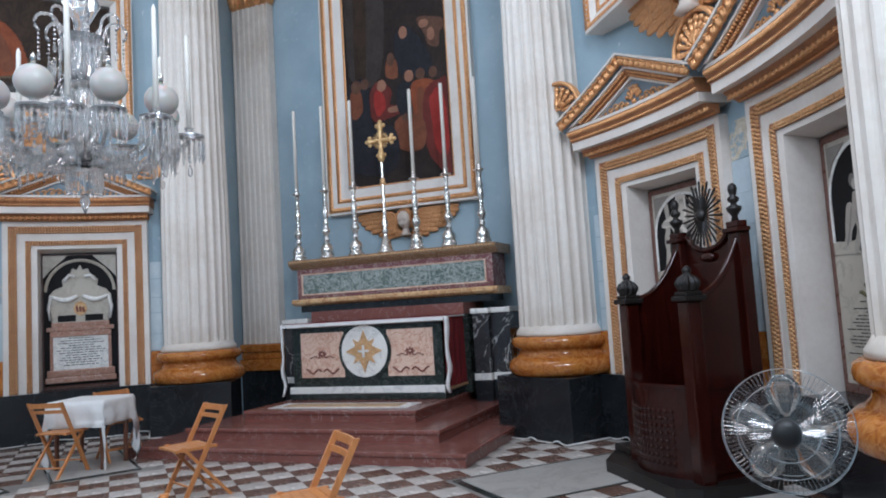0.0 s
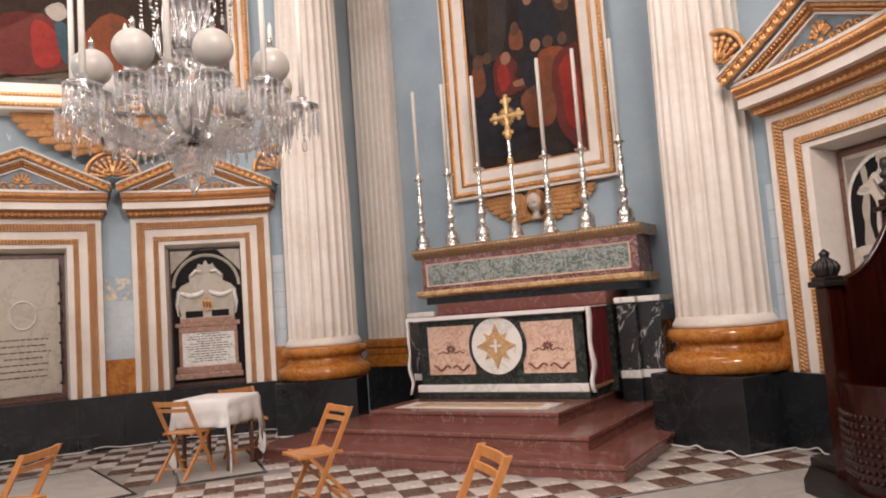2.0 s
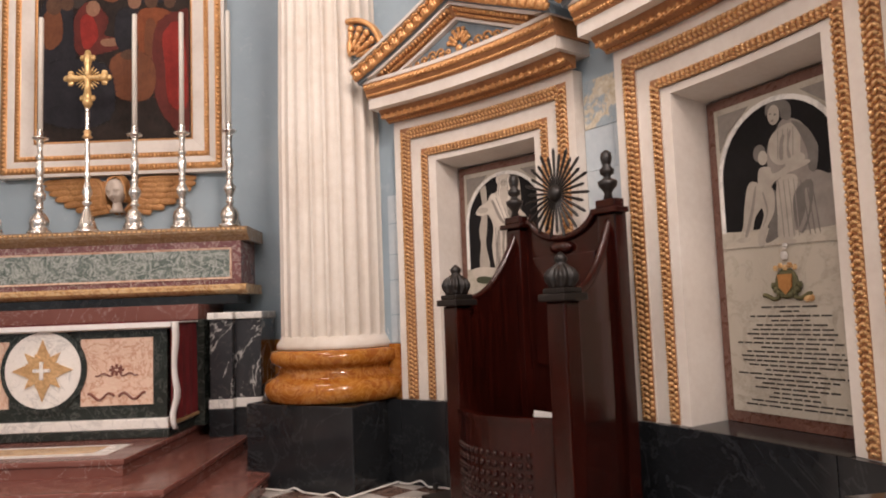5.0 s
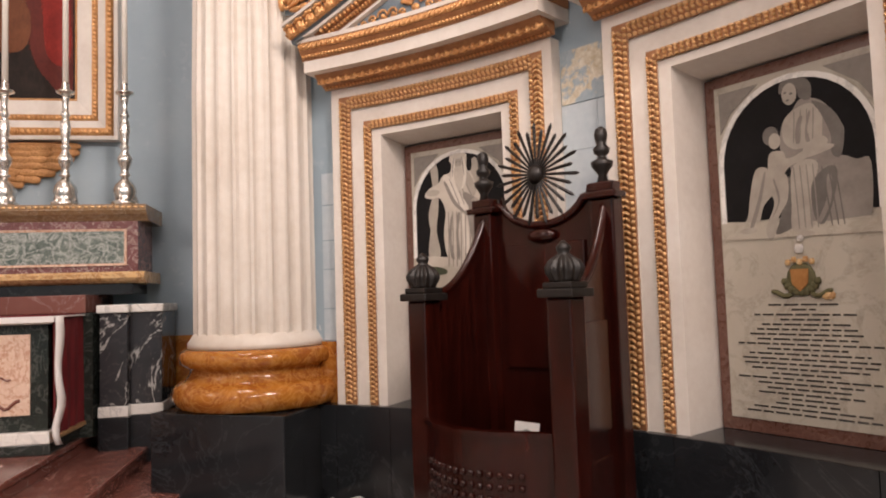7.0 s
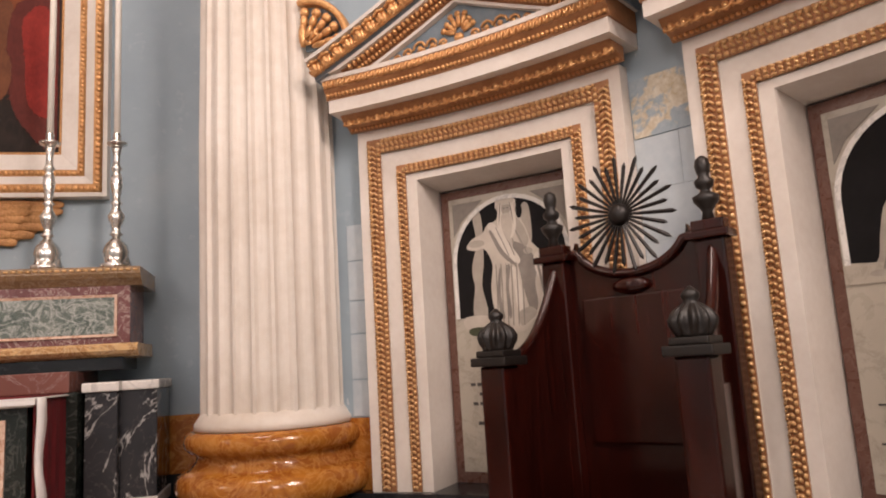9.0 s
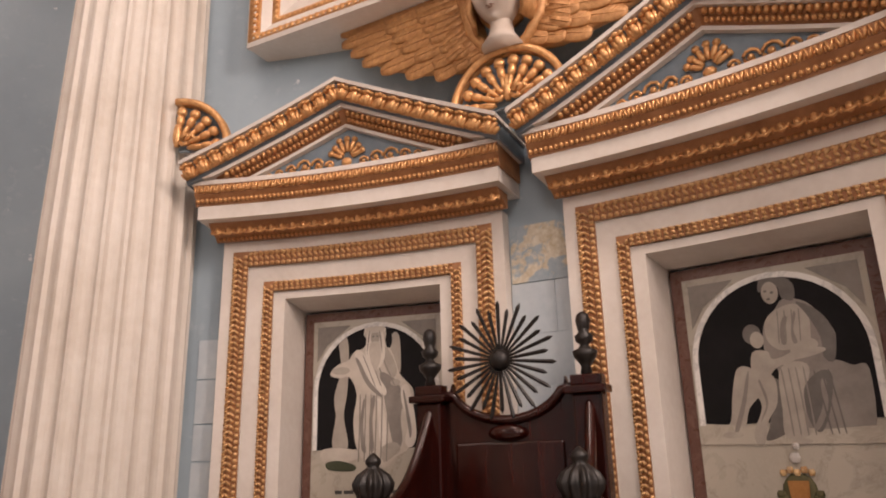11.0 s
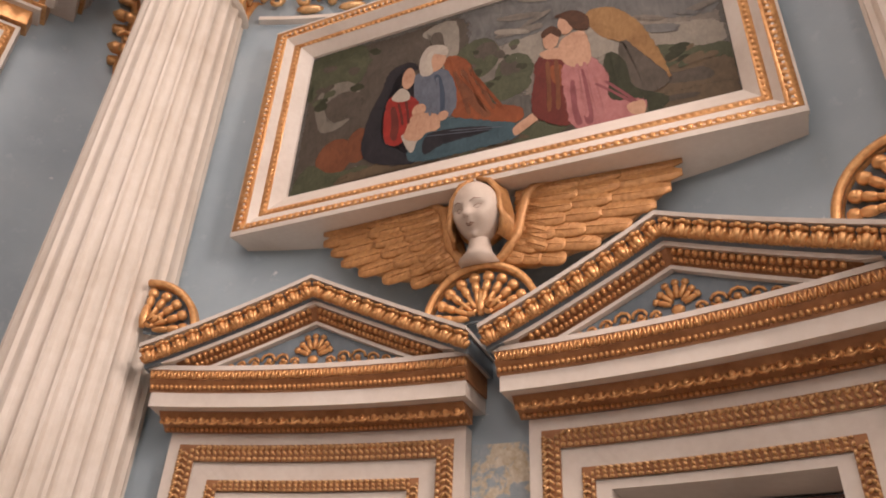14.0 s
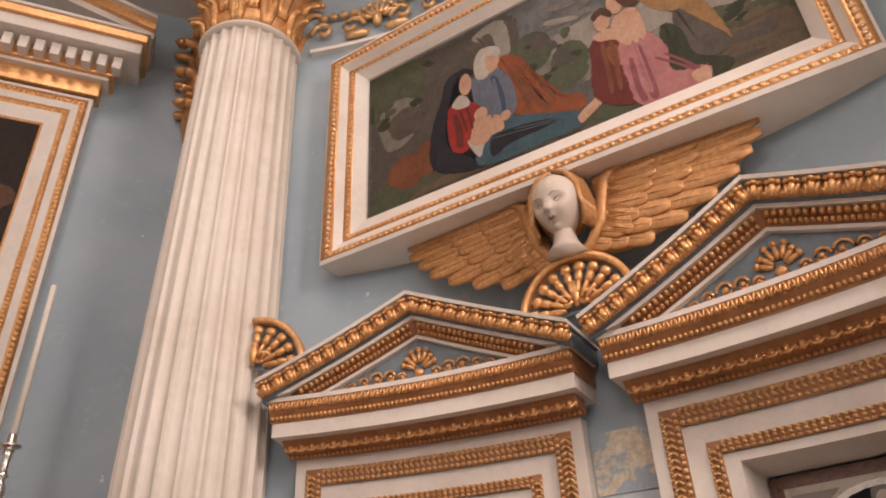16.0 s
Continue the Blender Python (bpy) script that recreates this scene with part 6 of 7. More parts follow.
daub(inlay, INLAY_GREY, [(-0.13, 2.27), (-0.11, 2.27), (-0.04, 2.14), (0.04, 2.05), (0.03, 2.04), (-0.06, 2.12)])
daub(inlay, INLAY_GREY, [(-0.02, 2.04), (0.00, 2.03), (-0.02, 1.90), (-0.01, 1.74), (-0.03, 1.72), (-0.04, 1.90)])
daub(inlay, INLAY_GREY, [(-0.08, 2.02), (-0.07, 2.01), (-0.08, 1.86), (-0.06, 1.72), (-0.09, 1.74), (-0.10, 1.88)])
daub(inlay, INLAY_PALE, [(0.01, 2.02), (0.04, 2.01), (0.07, 1.86), (0.06, 1.74), (0.03, 1.78), (0.02, 1.90)])
daub(inlay, INLAY_MID, [(0.04, 1.74), (0.12, 1.77), (0.16, 1.73), (0.10, 1.68), (0.05, 1.66)])
daub(inlay, INLAY_PALE, [(-0.04, 2.37), (0.04, 2.36), (0.04, 2.28), (-0.00, 2.22), (-0.04, 2.29)])
daub(inlay, INLAY_MID, ellipse(-0.00, 2.40, 0.036, 0.047, 14))
daub(inlay, INLAY_PALE, [(-0.06, 2.48), (0.05, 2.47), (0.06, 2.44), (-0.06, 2.44)])
daub(inlay, INLAY_GREY, ellipse(-0.02, 2.41, 0.007, 0.006, 14))
daub(inlay, INLAY_GREY, ellipse(0.01, 2.41, 0.007, 0.007, 14))
daub(inlay, INLAY_MID, ellipse(-0.23, 2.21, 0.060, 0.023, 14))
daub(inlay, INLAY_MID, ellipse(0.13, 2.12, 0.032, 0.020, 14))
daub(inlay, INLAY_PALE, [(0.17, 2.09), (0.22, 2.08), (0.26, 1.83), (0.23, 1.74), (0.19, 1.77), (0.21, 1.89), (0.17, 2.00)])
daub(inlay, INLAY_GREY, [(0.18, 2.05), (0.19, 2.05), (0.23, 1.85), (0.22, 1.79), (0.21, 1.85)])
folds(inlay, INLAY_GREY, -0.1, 2.04, -0.01, -0.36, 6, 0.036, 0.0035)
folds(inlay, INLAY_GREY, -0.08, 2.29, 0.07, -0.18, 4, 0.04, 0.003)
daub(inlay, NICHE_DARK, ellipse(0.088, 2.385, 0.022, 0.05, 10))
daub(inlay, NICHE_DARK, ellipse(-0.11, 2.385, 0.05, 0.05, 10))
daub(inlay, INLAY_PALE, [(-0.05, 2.44), (0.0, 2.48), (0.048, 2.44), (0.062, 2.3), (0.03, 2.22), (-0.035, 2.22), (-0.065, 2.3)])
daub(inlay, INLAY_MID, ellipse(-0.002, 2.405, 0.03, 0.042, 12))
daub(inlay, INLAY_LIGHT, [(-0.034, 2.37), (0.03, 2.37), (0.034, 2.28), (0.0, 2.2), (-0.036, 2.28)])
daub(inlay, INLAY_LIGHT, [(-0.05, 2.44), (0.046, 2.44), (0.05, 2.475), (-0.054, 2.475)])
for side in (-1, 1):
    daub(inlay, INLAY_SHADE, ellipse(side * 0.013 - 0.002, 2.412, 0.007, 0.004, 8))
    daub(inlay, INLAY_SHADE, [(side * 0.03 - 0.006, 2.45), (side * 0.044 - 0.006, 2.4), (side * 0.052 - 0.006, 2.3), (side * 0.04 - 0.006, 2.38)])
lines(ob, y, [0.26, 0.3, 0.2, 0.34, 0.28, 0.33, 0.24, 0.3, 0.26, 0.14], 1.5, 0.06, seed=3)

# seated mother, her inlay tones picked darker to show the weaker light there
ob, y = tablet("memorial_tablet", "grey marble memorial, seated statues inlaid darker for shade, coloured arms, lettering", BAY + STEP_PH)
arched_field(ob, y, 1.79, 2.09, 0.385)
part("rocky_ledge", prism(bmesh.new(), [(-0.41, 1.7), (0.41, 1.68), (0.41, 1.76), (0.16, 1.75), (-0.41, 1.8)], y - 0.02, y - 0.0165), GMARBLE, ob)
inlay = ob
ready("inlay_piece", y - 0.0195, 0.375, 1.6, 2.5)
daub(inlay, INLAY_GREY, [(0.22, 2.04), (0.30, 2.02), (0.36, 2.00), (0.34, 1.73), (0.24, 1.73), (0.22, 1.84)])
daub(inlay, INLAY_GREY, [(0.06, 2.36), (0.15, 2.33), (0.21, 2.25), (0.25, 2.17), (0.23, 2.07), (0.22, 2.02), (0.24, 1.89), (0.24, 1.75), (0.13, 1.70), (0.01, 1.70), (-0.03, 1.73), (-0.03, 1.85), (-0.01, 2.02), (-0.05, 2.08), (-0.06, 2.17), (-0.04, 2.26), (0.01, 2.31)])
daub(inlay, INLAY_MID, [(0.01, 2.31), (0.10, 2.33), (0.15, 2.27), (0.15, 2.19), (0.13, 2.14), (0.02, 2.12), (-0.04, 2.17), (-0.04, 2.26)])
daub(inlay, INLAY_GREY, [(0.04, 2.27), (0.06, 2.27), (0.04, 2.20), (0.04, 2.15), (0.02, 2.15), (0.02, 2.21)])
daub(inlay, INLAY_GREY, [(0.09, 2.29), (0.10, 2.28), (0.08, 2.21), (0.09, 2.15), (0.07, 2.15), (0.07, 2.21)])
daub(inlay, INLAY_SHADE, [(0.11, 2.34), (0.20, 2.28), (0.25, 2.17), (0.23, 2.05), (0.19, 2.07), (0.19, 2.16), (0.15, 2.27)])
daub(inlay, INLAY_SHADE, [(-0.04, 2.47), (0.01, 2.49), (0.07, 2.47), (0.11, 2.42), (0.10, 2.35), (0.05, 2.37), (0.04, 2.42), (-0.00, 2.44), (-0.05, 2.41)])
daub(inlay, INLAY_MID, ellipse(-0.00, 2.40, 0.038, 0.054, 14))
daub(inlay, INLAY_SHADE, ellipse(-0.02, 2.41, 0.008, 0.005, 14))
daub(inlay, INLAY_SHADE, ellipse(0.01, 2.40, 0.008, 0.006, 14))
daub(inlay, INLAY_SHADE, ellipse(-0.01, 2.37, 0.009, 0.005, 14))
daub(inlay, INLAY_MID, [(-0.20, 2.05), (-0.13, 2.04), (-0.10, 1.94), (-0.17, 1.86), (-0.21, 1.76), (-0.31, 1.73), (-0.26, 1.81), (-0.24, 1.92)])
daub(inlay, INLAY_GREY, [(-0.16, 2.02), (-0.15, 2.02), (-0.18, 1.89), (-0.23, 1.76), (-0.25, 1.76), (-0.20, 1.89)])
daub(inlay, INLAY_SHADE, [(-0.07, 1.98), (-0.01, 1.97), (-0.01, 1.85), (-0.01, 1.75), (-0.11, 1.71), (-0.08, 1.80)])
daub(inlay, INLAY_MID, [(-0.01, 2.02), (0.06, 2.06), (0.12, 2.03), (0.09, 1.92), (0.07, 1.79), (0.08, 1.73), (-0.02, 1.72), (-0.02, 1.85)])
daub(inlay, INLAY_SHADE, [(0.10, 1.96), (0.17, 2.01), (0.21, 1.98), (0.18, 1.84), (0.13, 1.74), (0.09, 1.78), (0.08, 1.89)])
daub(inlay, INLAY_GREY, [(0.16, 1.96), (0.18, 1.96), (0.17, 1.84), (0.12, 1.75), (0.11, 1.77), (0.15, 1.85)])
daub(inlay, INLAY_MID, [(-0.12, 2.12), (-0.05, 2.12), (-0.03, 2.08), (0.07, 2.10), (0.07, 2.07), (-0.02, 2.04), (-0.07, 1.99), (-0.13, 2.01)])
daub(inlay, INLAY_MID, [(-0.12, 2.02), (-0.04, 2.00), (-0.04, 1.88), (-0.09, 1.80), (-0.12, 1.70), (-0.15, 1.69), (-0.16, 1.75), (-0.11, 1.86), (-0.13, 1.94)])
daub(inlay, INLAY_GREY, [(-0.11, 1.98), (-0.10, 1.98), (-0.08, 1.88), (-0.12, 1.80), (-0.12, 1.81), (-0.09, 1.88)])
daub(inlay, INLAY_SHADE, ellipse(-0.11, 2.21, 0.042, 0.048, 14))
daub(inlay, INLAY_MID, ellipse(-0.09, 2.18, 0.031, 0.040, 14))
daub(inlay, INLAY_MID, [(0.06, 2.13), (0.15, 2.16), (0.17, 2.12), (0.07, 2.09)])
daub(inlay, INLAY_MID, [(0.02, 2.09), (0.12, 2.12), (0.20, 2.11), (0.18, 2.09), (0.07, 2.07)])
daub(inlay, INLAY_MID, ellipse(-0.26, 1.74, 0.049, 0.015, 14))
daub(inlay, INLAY_MID, ellipse(0.04, 1.70, 0.046, 0.013, 14))
folds(inlay, INLAY_GREY, 0.0, 2.02, 0.01, -0.28, 4, 0.032, 0.003)
folds(inlay, INLAY_SHADE, 0.14, 2.0, 0.03, -0.26, 3, 0.03, 0.003)
folds(inlay, INLAY_GREY, 0.02, 2.3, -0.01, -0.14, 4, 0.032, 0.0025)
arms = bmesh.new()
for k in range(9):
    a = radians(200 + 140 * k / 8)
    blob(arms, (0.085 * math.cos(a), y - 0.02, 1.5 + 0.085 * math.sin(a)), 0.022, 0.012, 0.024, 6, 4)
blob(arms, (0, y - 0.016, 1.48), 0.075, 0.01, 0.085, 12, 8)
for s in (-1, 1):
    tube(arms, [(s * (0.05 + 0.02 * k), y - 0.02, 1.41 - 0.012 * math.sin(k)) for k in range(6)], 0.013, 5)
tagged(part("arms_wreath", arms, ARMS_GREEN, ob, "dull green wreath", True), kind="stuff")
part("arms_shield", prism(bmesh.new(), [(-0.045, 1.53), (0.045, 1.53), (0.04, 1.46), (0, 1.42), (-0.04, 1.46)], y - 0.032, y - 0.026), ARMS_ORANGE, ob, "orange shield")
bm = bmesh.new()
for k in range(5):
    blob(bm, (-0.06 + 0.03 * k, y - 0.022, 1.565 + 0.012 * (k % 2)), 0.016, 0.012, 0.02, 6, 4)
blob(bm, (0.13, y - 0.02, 1.4), 0.035, 0.012, 0.025, 8, 5)
part("arms_crown", bm, YELLOWM, ob, "orange crown")
bm = bmesh.new()
blob(bm, (0, y - 0.022, 1.63), 0.025, 0.012, 0.03, 6, 4)
blob(bm, (0.01, y - 0.022, 1.68), 0.018, 0.012, 0.02, 6, 4)
part("arms_crest", bm, STATUE, ob)
lines(ob, y, [0.18, 0.06, 0.26, 0.12, 0.22, 0.25, 0.29, 0.25, 0.36, 0.2, 0.3, 0.34, 0.33, 0.29, 0.18, 0.37, 0.26, 0.21, 0.26, 0.14, 0.17, 0.29, 0.33], 1.36, 0.0245, seed=5, h=0.0085)

# canopied tablet of the west bay
ob, y = tablet("memorial_tablet", "dark memorial with a carved canopy, shield and inscribed slab", -(BAY - STEP_PH))
part("dark_back", boxes((-0.47, 0.47, y - 0.02, y - 0.013, 0.74, 2.57)), NICHE_DARK, ob)
part("arch_moulding", tube(bmesh.new(), [(0.44 * math.cos(math.pi * i / 16), y - 0.02, 2.06 + 0.44 * math.sin(math.pi * i / 16)) for i in range(17)], 0.024, 6), GMARBLE, ob)
for s in (-1, 1):
    part("spandrel", prism(bmesh.new(), [(s * 0.47, 2.57), (s * 0.47, 2.25), (s * 0.38, 2.36), (s * 0.2, 2.53), (s * 0.16, 2.57)], y - 0.026, y - 0.0205), GMARBLE, ob, "grey spandrel")
outline = [(-0.36, 1.62), (-0.4, 1.75), (-0.4, 2.0), (-0.33, 2.08), (-0.22, 2.13), (-0.23, 2.22), (-0.18, 2.27), (-0.12, 2.32), (-0.1, 2.38), (-0.04, 2.36), (0, 2.43), (0.04, 2.36), (0.1, 2.38), (0.12, 2.32), (0.18, 2.27), (0.23, 2.22), (0.22, 2.13), (0.33, 2.08), (0.4, 2.0), (0.4, 1.75), (0.36, 1.62)]
part("canopy", prism(bmesh.new(), outline, y - 0.05, y - 0.02), GMARBLE, ob, "carved grey marble canopy")
bm = bmesh.new()
for s in (-1, 1):
    tube(bm, [(s * (0.03 + 0.065 * k), y - 0.06, 1.99 - 0.06 * math.sin(k * 0.62)) for k in range(6)], [0.024, 0.036, 0.04, 0.036, 0.03, 0.02], 7)
    tube(bm, [(s * 0.37, y - 0.055, 2.0), (s * 0.4, y - 0.055, 1.82), (s * 0.37, y - 0.055, 1.66)], 0.026, 6)
    tube(bm, [(s * 0.2, y - 0.06, 2.2), (s * 0.14, y - 0.065, 2.28), (s * 0.06, y - 0.065, 2.26)], 0.024, 6)
part("drapery", bm, WMARBLE, ob, "carved drapery", True)
part("shield", prism(bmesh.new(), ellipse(0, 1.81, 0.085, 0.1, 16), y - 0.07, y - 0.051), YELLOWM, ob, "inlaid striped shield")
for k in range(3):
    part("shield_stripe", prism(bmesh.new(), [(-0.06 + 0.04 * k, 1.84 - 0.01 * k), (-0.035 + 0.04 * k, 1.86 - 0.01 * k), (0.0 + 0.04 * k - 0.02, 1.77), (-0.025 + 0.04 * k - 0.02, 1.75)], y - 0.074, y - 0.0705), RED, ob)
for s in (-1, 1):
    part("dark_gap", boxes(tuple(sorted((s * 0.06, s * 0.29))) + (y - 0.055, y - 0.0505, 1.63, 1.72)), NICHE_DARK, ob)
part("entablature", boxes((-0.43, 0.43, y - 0.08, y - 0.02, 1.5, 1.56), (-0.39, 0.39, y - 0.07, y - 0.02, 1.42, 1.5), (-0.37, 0.37, y - 0.06, y - 0.02, 1.56, 1.62), bevel=0.008), BROWNP, ob, "red-brown marble shelf")
for s in (-1, 1):
    part("jamb", boxes(tuple(sorted((s * 0.35, s * 0.39))) + (y - 0.06, y - 0.02, 0.96, 1.42)), BROWNP, ob)
part("inscribed_slab", boxes((-0.35, 0.35, y - 0.05, y - 0.02, 0.96, 1.42)), WMARBLE, ob, "pale slab with worn lettering")
lines(ob, y - 0.037, [0.16, 0.26, 0.29, 0.16, 0.26, 0.31, 0.28, 0.2, 0.24, 0.27, 0.19, 0.22], 1.4, 0.034, INK, 0.011, 8)
part("foot", boxes((-0.43, 0.43, y - 0.08, y - 0.02, 0.86, 0.96), (-0.45, 0.45, y - 0.09, y - 0.02, 0.78, 0.86), bevel=0.014), BROWNP, ob, "red-brown marble foot")

# worn armorial slab of the west bay
ob, y = tablet("memorial_tablet", "worn grey stone slab with a carved shield and dark pierced border", -(BAY + STEP_PH))
part("stone", boxes((-0.38, 0.38, y - 0.03, y - 0.0125, 0.78, 2.52)), GMARBLE, ob, "worn grey stone")
part("shield", tube(bmesh.new(), [(0.15 * math.cos(2 * math.pi * i / 20), y - 0.035, 1.8 + 0.18 * math.sin(2 * math.pi * i / 20)) for i in range(21)], 0.014, 6), STATUE, ob)
lines(ob, y - 0.017, [0.28, 0.25, 0.31, 0.22, 0.29, 0.26, 0.28], 1.5, 0.08, BROWNM, 0.018, 11)
for s in (-1, 1):
    bm = bmesh.new()
    for k in range(6):
        z = 0.9 + 0.26 * k
        tube(bm, [(s * 0.43, y - 0.02, z), (s * 0.45, y - 0.02, z + 0.13), (s * 0.43, y - 0.02, z + 0.25)], [0.008, 0.02, 0.008], 6)
        blob(bm, (s * 0.43, y - 0.02, z), 0.026, 0.012, 0.026, 6, 4)
    part("pierced_border", bm, BLACKWOOD, ob, "dark pierced border")


# ---- confessional ----
def confessional():
    ob = thing("confessional", "dark mahogany open confessional with a carved high back and half door", "confessional")
    yb, yf = 5.66, 5.11
    # back board with a scooped top
    top = [(-0.53, 1.93)]
    top += [(-0.37, 1.94)] + [(-0.05 + 0.3 * math.cos(math.pi + math.pi * i / 14), 1.99 + 0.2 * math.sin(math.pi + math.pi * i / 14) - 0.0) for i in range(15)] + [(0.27, 1.94), (0.44, 1.93)]
    part("back_board", prism(bmesh.new(), [(-0.53, 0.02), (0.44, 0.02)] + top[::-1], yb, yb + 0.035), DARKWOOD, ob, "tall scooped back board")
    rim = [(-0.05 + 0.305 * math.cos(math.pi + math.pi * i / 16), yb - 0.01, 2.0 + 0.2 * math.sin(math.pi + math.pi * i / 16)) for i in range(17)]
    rim = [(-0.42, yb - 0.01, 1.955)] + rim[2:-2] + [(0.32, yb - 0.01, 1.955)]
    part("scoop_rim", tube(bmesh.new(), rim, [0.012] + [0.024] * (len(rim) - 2) + [0.012], 8), DARKWOOD, ob, "moulded rim", True)
    part("back_panel", boxes((-0.33, 0.23, yb - 0.018, yb + 0.002, 1.0, 1.7), bevel=0.012), DARKWOOD, ob)
    part("cartouche", blob(bmesh.new(), (-0.05, yb - 0.02, 1.74), 0.1, 0.03, 0.04, 12, 8), DARKWOOD, ob, "carved cartouche", True)
    for s in (-1, 1):
        xb = -0.46 if s < 0 else 0.37
        part("back_post", boxes((xb - 0.07, xb + 0.07, yb - 0.06, yb + 0.02, 0.02, 1.9), bevel=0.012), DARKWOOD, ob)
        part("post_cap", boxes((xb - 0.1, xb + 0.1, yb - 0.09, yb + 0.03, 1.9, 1.935), (xb - 0.075, xb + 0.075, yb - 0.065, yb + 0.02, 1.935, 1.985), bevel=0.008), DARKWOOD, ob)
        bm = lathe(bmesh.new(), [(0.03, 1.985), (0.022, 2.02), (0.035, 2.04), (0.055, 2.065), (0.06, 2.09), (0.03, 2.105), (0.02, 2.12), (0.04, 2.135), (0.045, 2.16), (0.024, 2.18), (0.03, 2.2), (0.036, 2.23), (0.03, 2.26), (0.012, 2.275)], 14, (xb, yb - 0.03, 0))
        part("urn_finial", bm, BLACKWOOD, ob, "turned black urn finial", True)
        # swept side panel from the back down to the front post
        xo = -0.48 if s < 0 else 0.46
        pts = []
        for i in range(13):
            t = i / 12
            pts.append((t, 1.42 + 0.5 * (1 - math.sin(t * math.pi / 2)) ** 1.4))
        rings = []
        for t, z in pts:
            x = xb + (xo - xb) * t
            y = yb + (yf - yb) * t
            rings.append([(x - 0.018, y, 0.02), (x + 0.018, y, 0.02), (x + 0.018, y, z), (x - 0.018, y, z)])
        part("side_panel", loft(bmesh.new(), rings), DARKWOOD, ob, "swept side panel")
        part("side_rail", tube(bmesh.new(), [(xb + (xo - xb) * t, yb + (yf - yb) * t, z + 0.01) for t, z in pts], 0.026, 8), DARKWOOD, ob, "", True)
        for z0, z1 in ((0.15, 0.62), (0.75, 1.28)):
            m0, m1 = 0.25, 0.85
            bm = bmesh.new()
            rr = []
            for t in (m0, m1):
                x = xb + (xo - xb) * t + s * 0.022
                y = yb + (yf - yb) * t
                rr.append([(x - 0.008, y, z0), (x + 0.008, y, z0), (x + 0.008, y, z1), (x - 0.008, y, z1)])
            part("side_moulding", loft(bm, rr), DARKWOOD, ob)
        part("front_post", boxes((xo - 0.07, xo + 0.07, yf - 0.06, yf + 0.06, 0.02, 1.4), bevel=0.014), DARKWOOD, ob)
        part("post_cap", boxes((xo - 0.1, xo + 0.1, yf - 0.09, yf + 0.09, 1.4, 1.44), (xo - 0.08, xo + 0.08, yf - 0.07, yf + 0.07, 1.44, 1.47), bevel=0.008), BLACKWOOD, ob)
        bm = bmesh.new()
        rings = []
        for r, z, f in ((0.07, 1.47, 0), (0.072, 1.485, 0.06), (0.082, 1.51, 0.12), (0.085, 1.535, 0.13), (0.068, 1.568, 0.12), (0.04, 1.59, 0.06), (0.026, 1.602, 0), (0.034, 1.615, 0), (0.036, 1.63, 0), (0.022, 1.645, 0), (0.006, 1.66, 0)):
            rings.append([(xo + r * (1 + f * math.cos(11 * a)) * math.cos(a), yf + r * (1 + f * math.cos(11 * a)) * math.sin(a), z) for a in [math.pi * k / 44 for k in range(88)]])
        loft(bm, rings)
        part("ball_finial", bm, BLACKWOOD, ob, "fluted black ball finial", True)
    # seat and half door with a bowed front
    part("book_ledge", boxes((-0.42, 0.36, 5.25, 5.42, 0.62, 0.65), bevel=0.006), DARKWOOD, ob)
    part("seat", boxes((-0.42, 0.36, 5.28, 5.62, 0.46, 0.5), bevel=0.01), DARKWOOD, ob)
    bow = lambda t: yf - 0.02 - 0.16 * math.sin(math.pi * t)
    rings = []
    for i in range(15):
        t = i / 14
        x = -0.5 + 0.88 * t
        rings.append([(x, bow(t), 0.05), (x, bow(t) + 0.03, 0.05), (x, bow(t) + 0.03, 0.76), (x, bow(t), 0.76)])
    part("half_door", loft(bmesh.new(), rings), DARKWOOD, ob, "bowed half door")
    rings = []
    for i in range(15):
        t = i / 14
        x = -0.5 + 0.88 * t
        rings.append([(x, bow(t) - 0.015, 0.76), (x, bow(t) + 0.045, 0.76), (x, bow(t) + 0.045, 0.785), (x, bow(t) - 0.015, 0.785)])
    part("door_rail", loft(bmesh.new(), rings), DARKWOOD, ob)
    bm = bmesh.new()
    for j in range(8):
        for i in range(13):
            t = 0.16 + 0.68 * i / 12
            blob(bm, (-0.5 + 0.88 * t, bow(t) - 0.004, 0.2 + 0.055 * j), 0.02, 0.008, 0.02, 6, 4)
    tagged(part("carved_lattice", bm, DARKWOOD, ob, "carved lattice on the door", True), kind="stuff")
    part("platform", loft(bmesh.new(), [[(x, y, z) for x, y in ((-0.95, 5.6), (-0.95, 5.1), (-0.6, 4.84), (0.5, 4.84), (0.6, 5.0), (0.6, 5.66))] for z in (0.0, 0.1)]), BLACKWOOD, ob, "low black platform")
    part("kneeler", boxes((-0.95, -0.62, 5.1, 5.55, 0.1, 0.16), bevel=0.01), BLACKWOOD, ob)
    # rayed sun on top of the scoop
    c = Vector((-0.065, yb - 0.03, 2.085))
    for k in range(30):
        a = 2 * math.pi * k / 30
        L = 0.295 if k % 2 == 0 else 0.255
        d = Vector((math.sin(a), 0, math.cos(a)))
        part("sun_ray", tube(bmesh.new(), [c + d * 0.04, c + d * (L * 0.5), c + d * (L * 0.93), c + d * L], [0.006, 0.009, 0.011, 0.002], 5), BLACKWOOD, ob)
    part("sun_boss", blob(bmesh.new(), c, 0.055, 0.05, 0.055, 14, 10), BLACKWOOD, ob, "", True)
    return ob


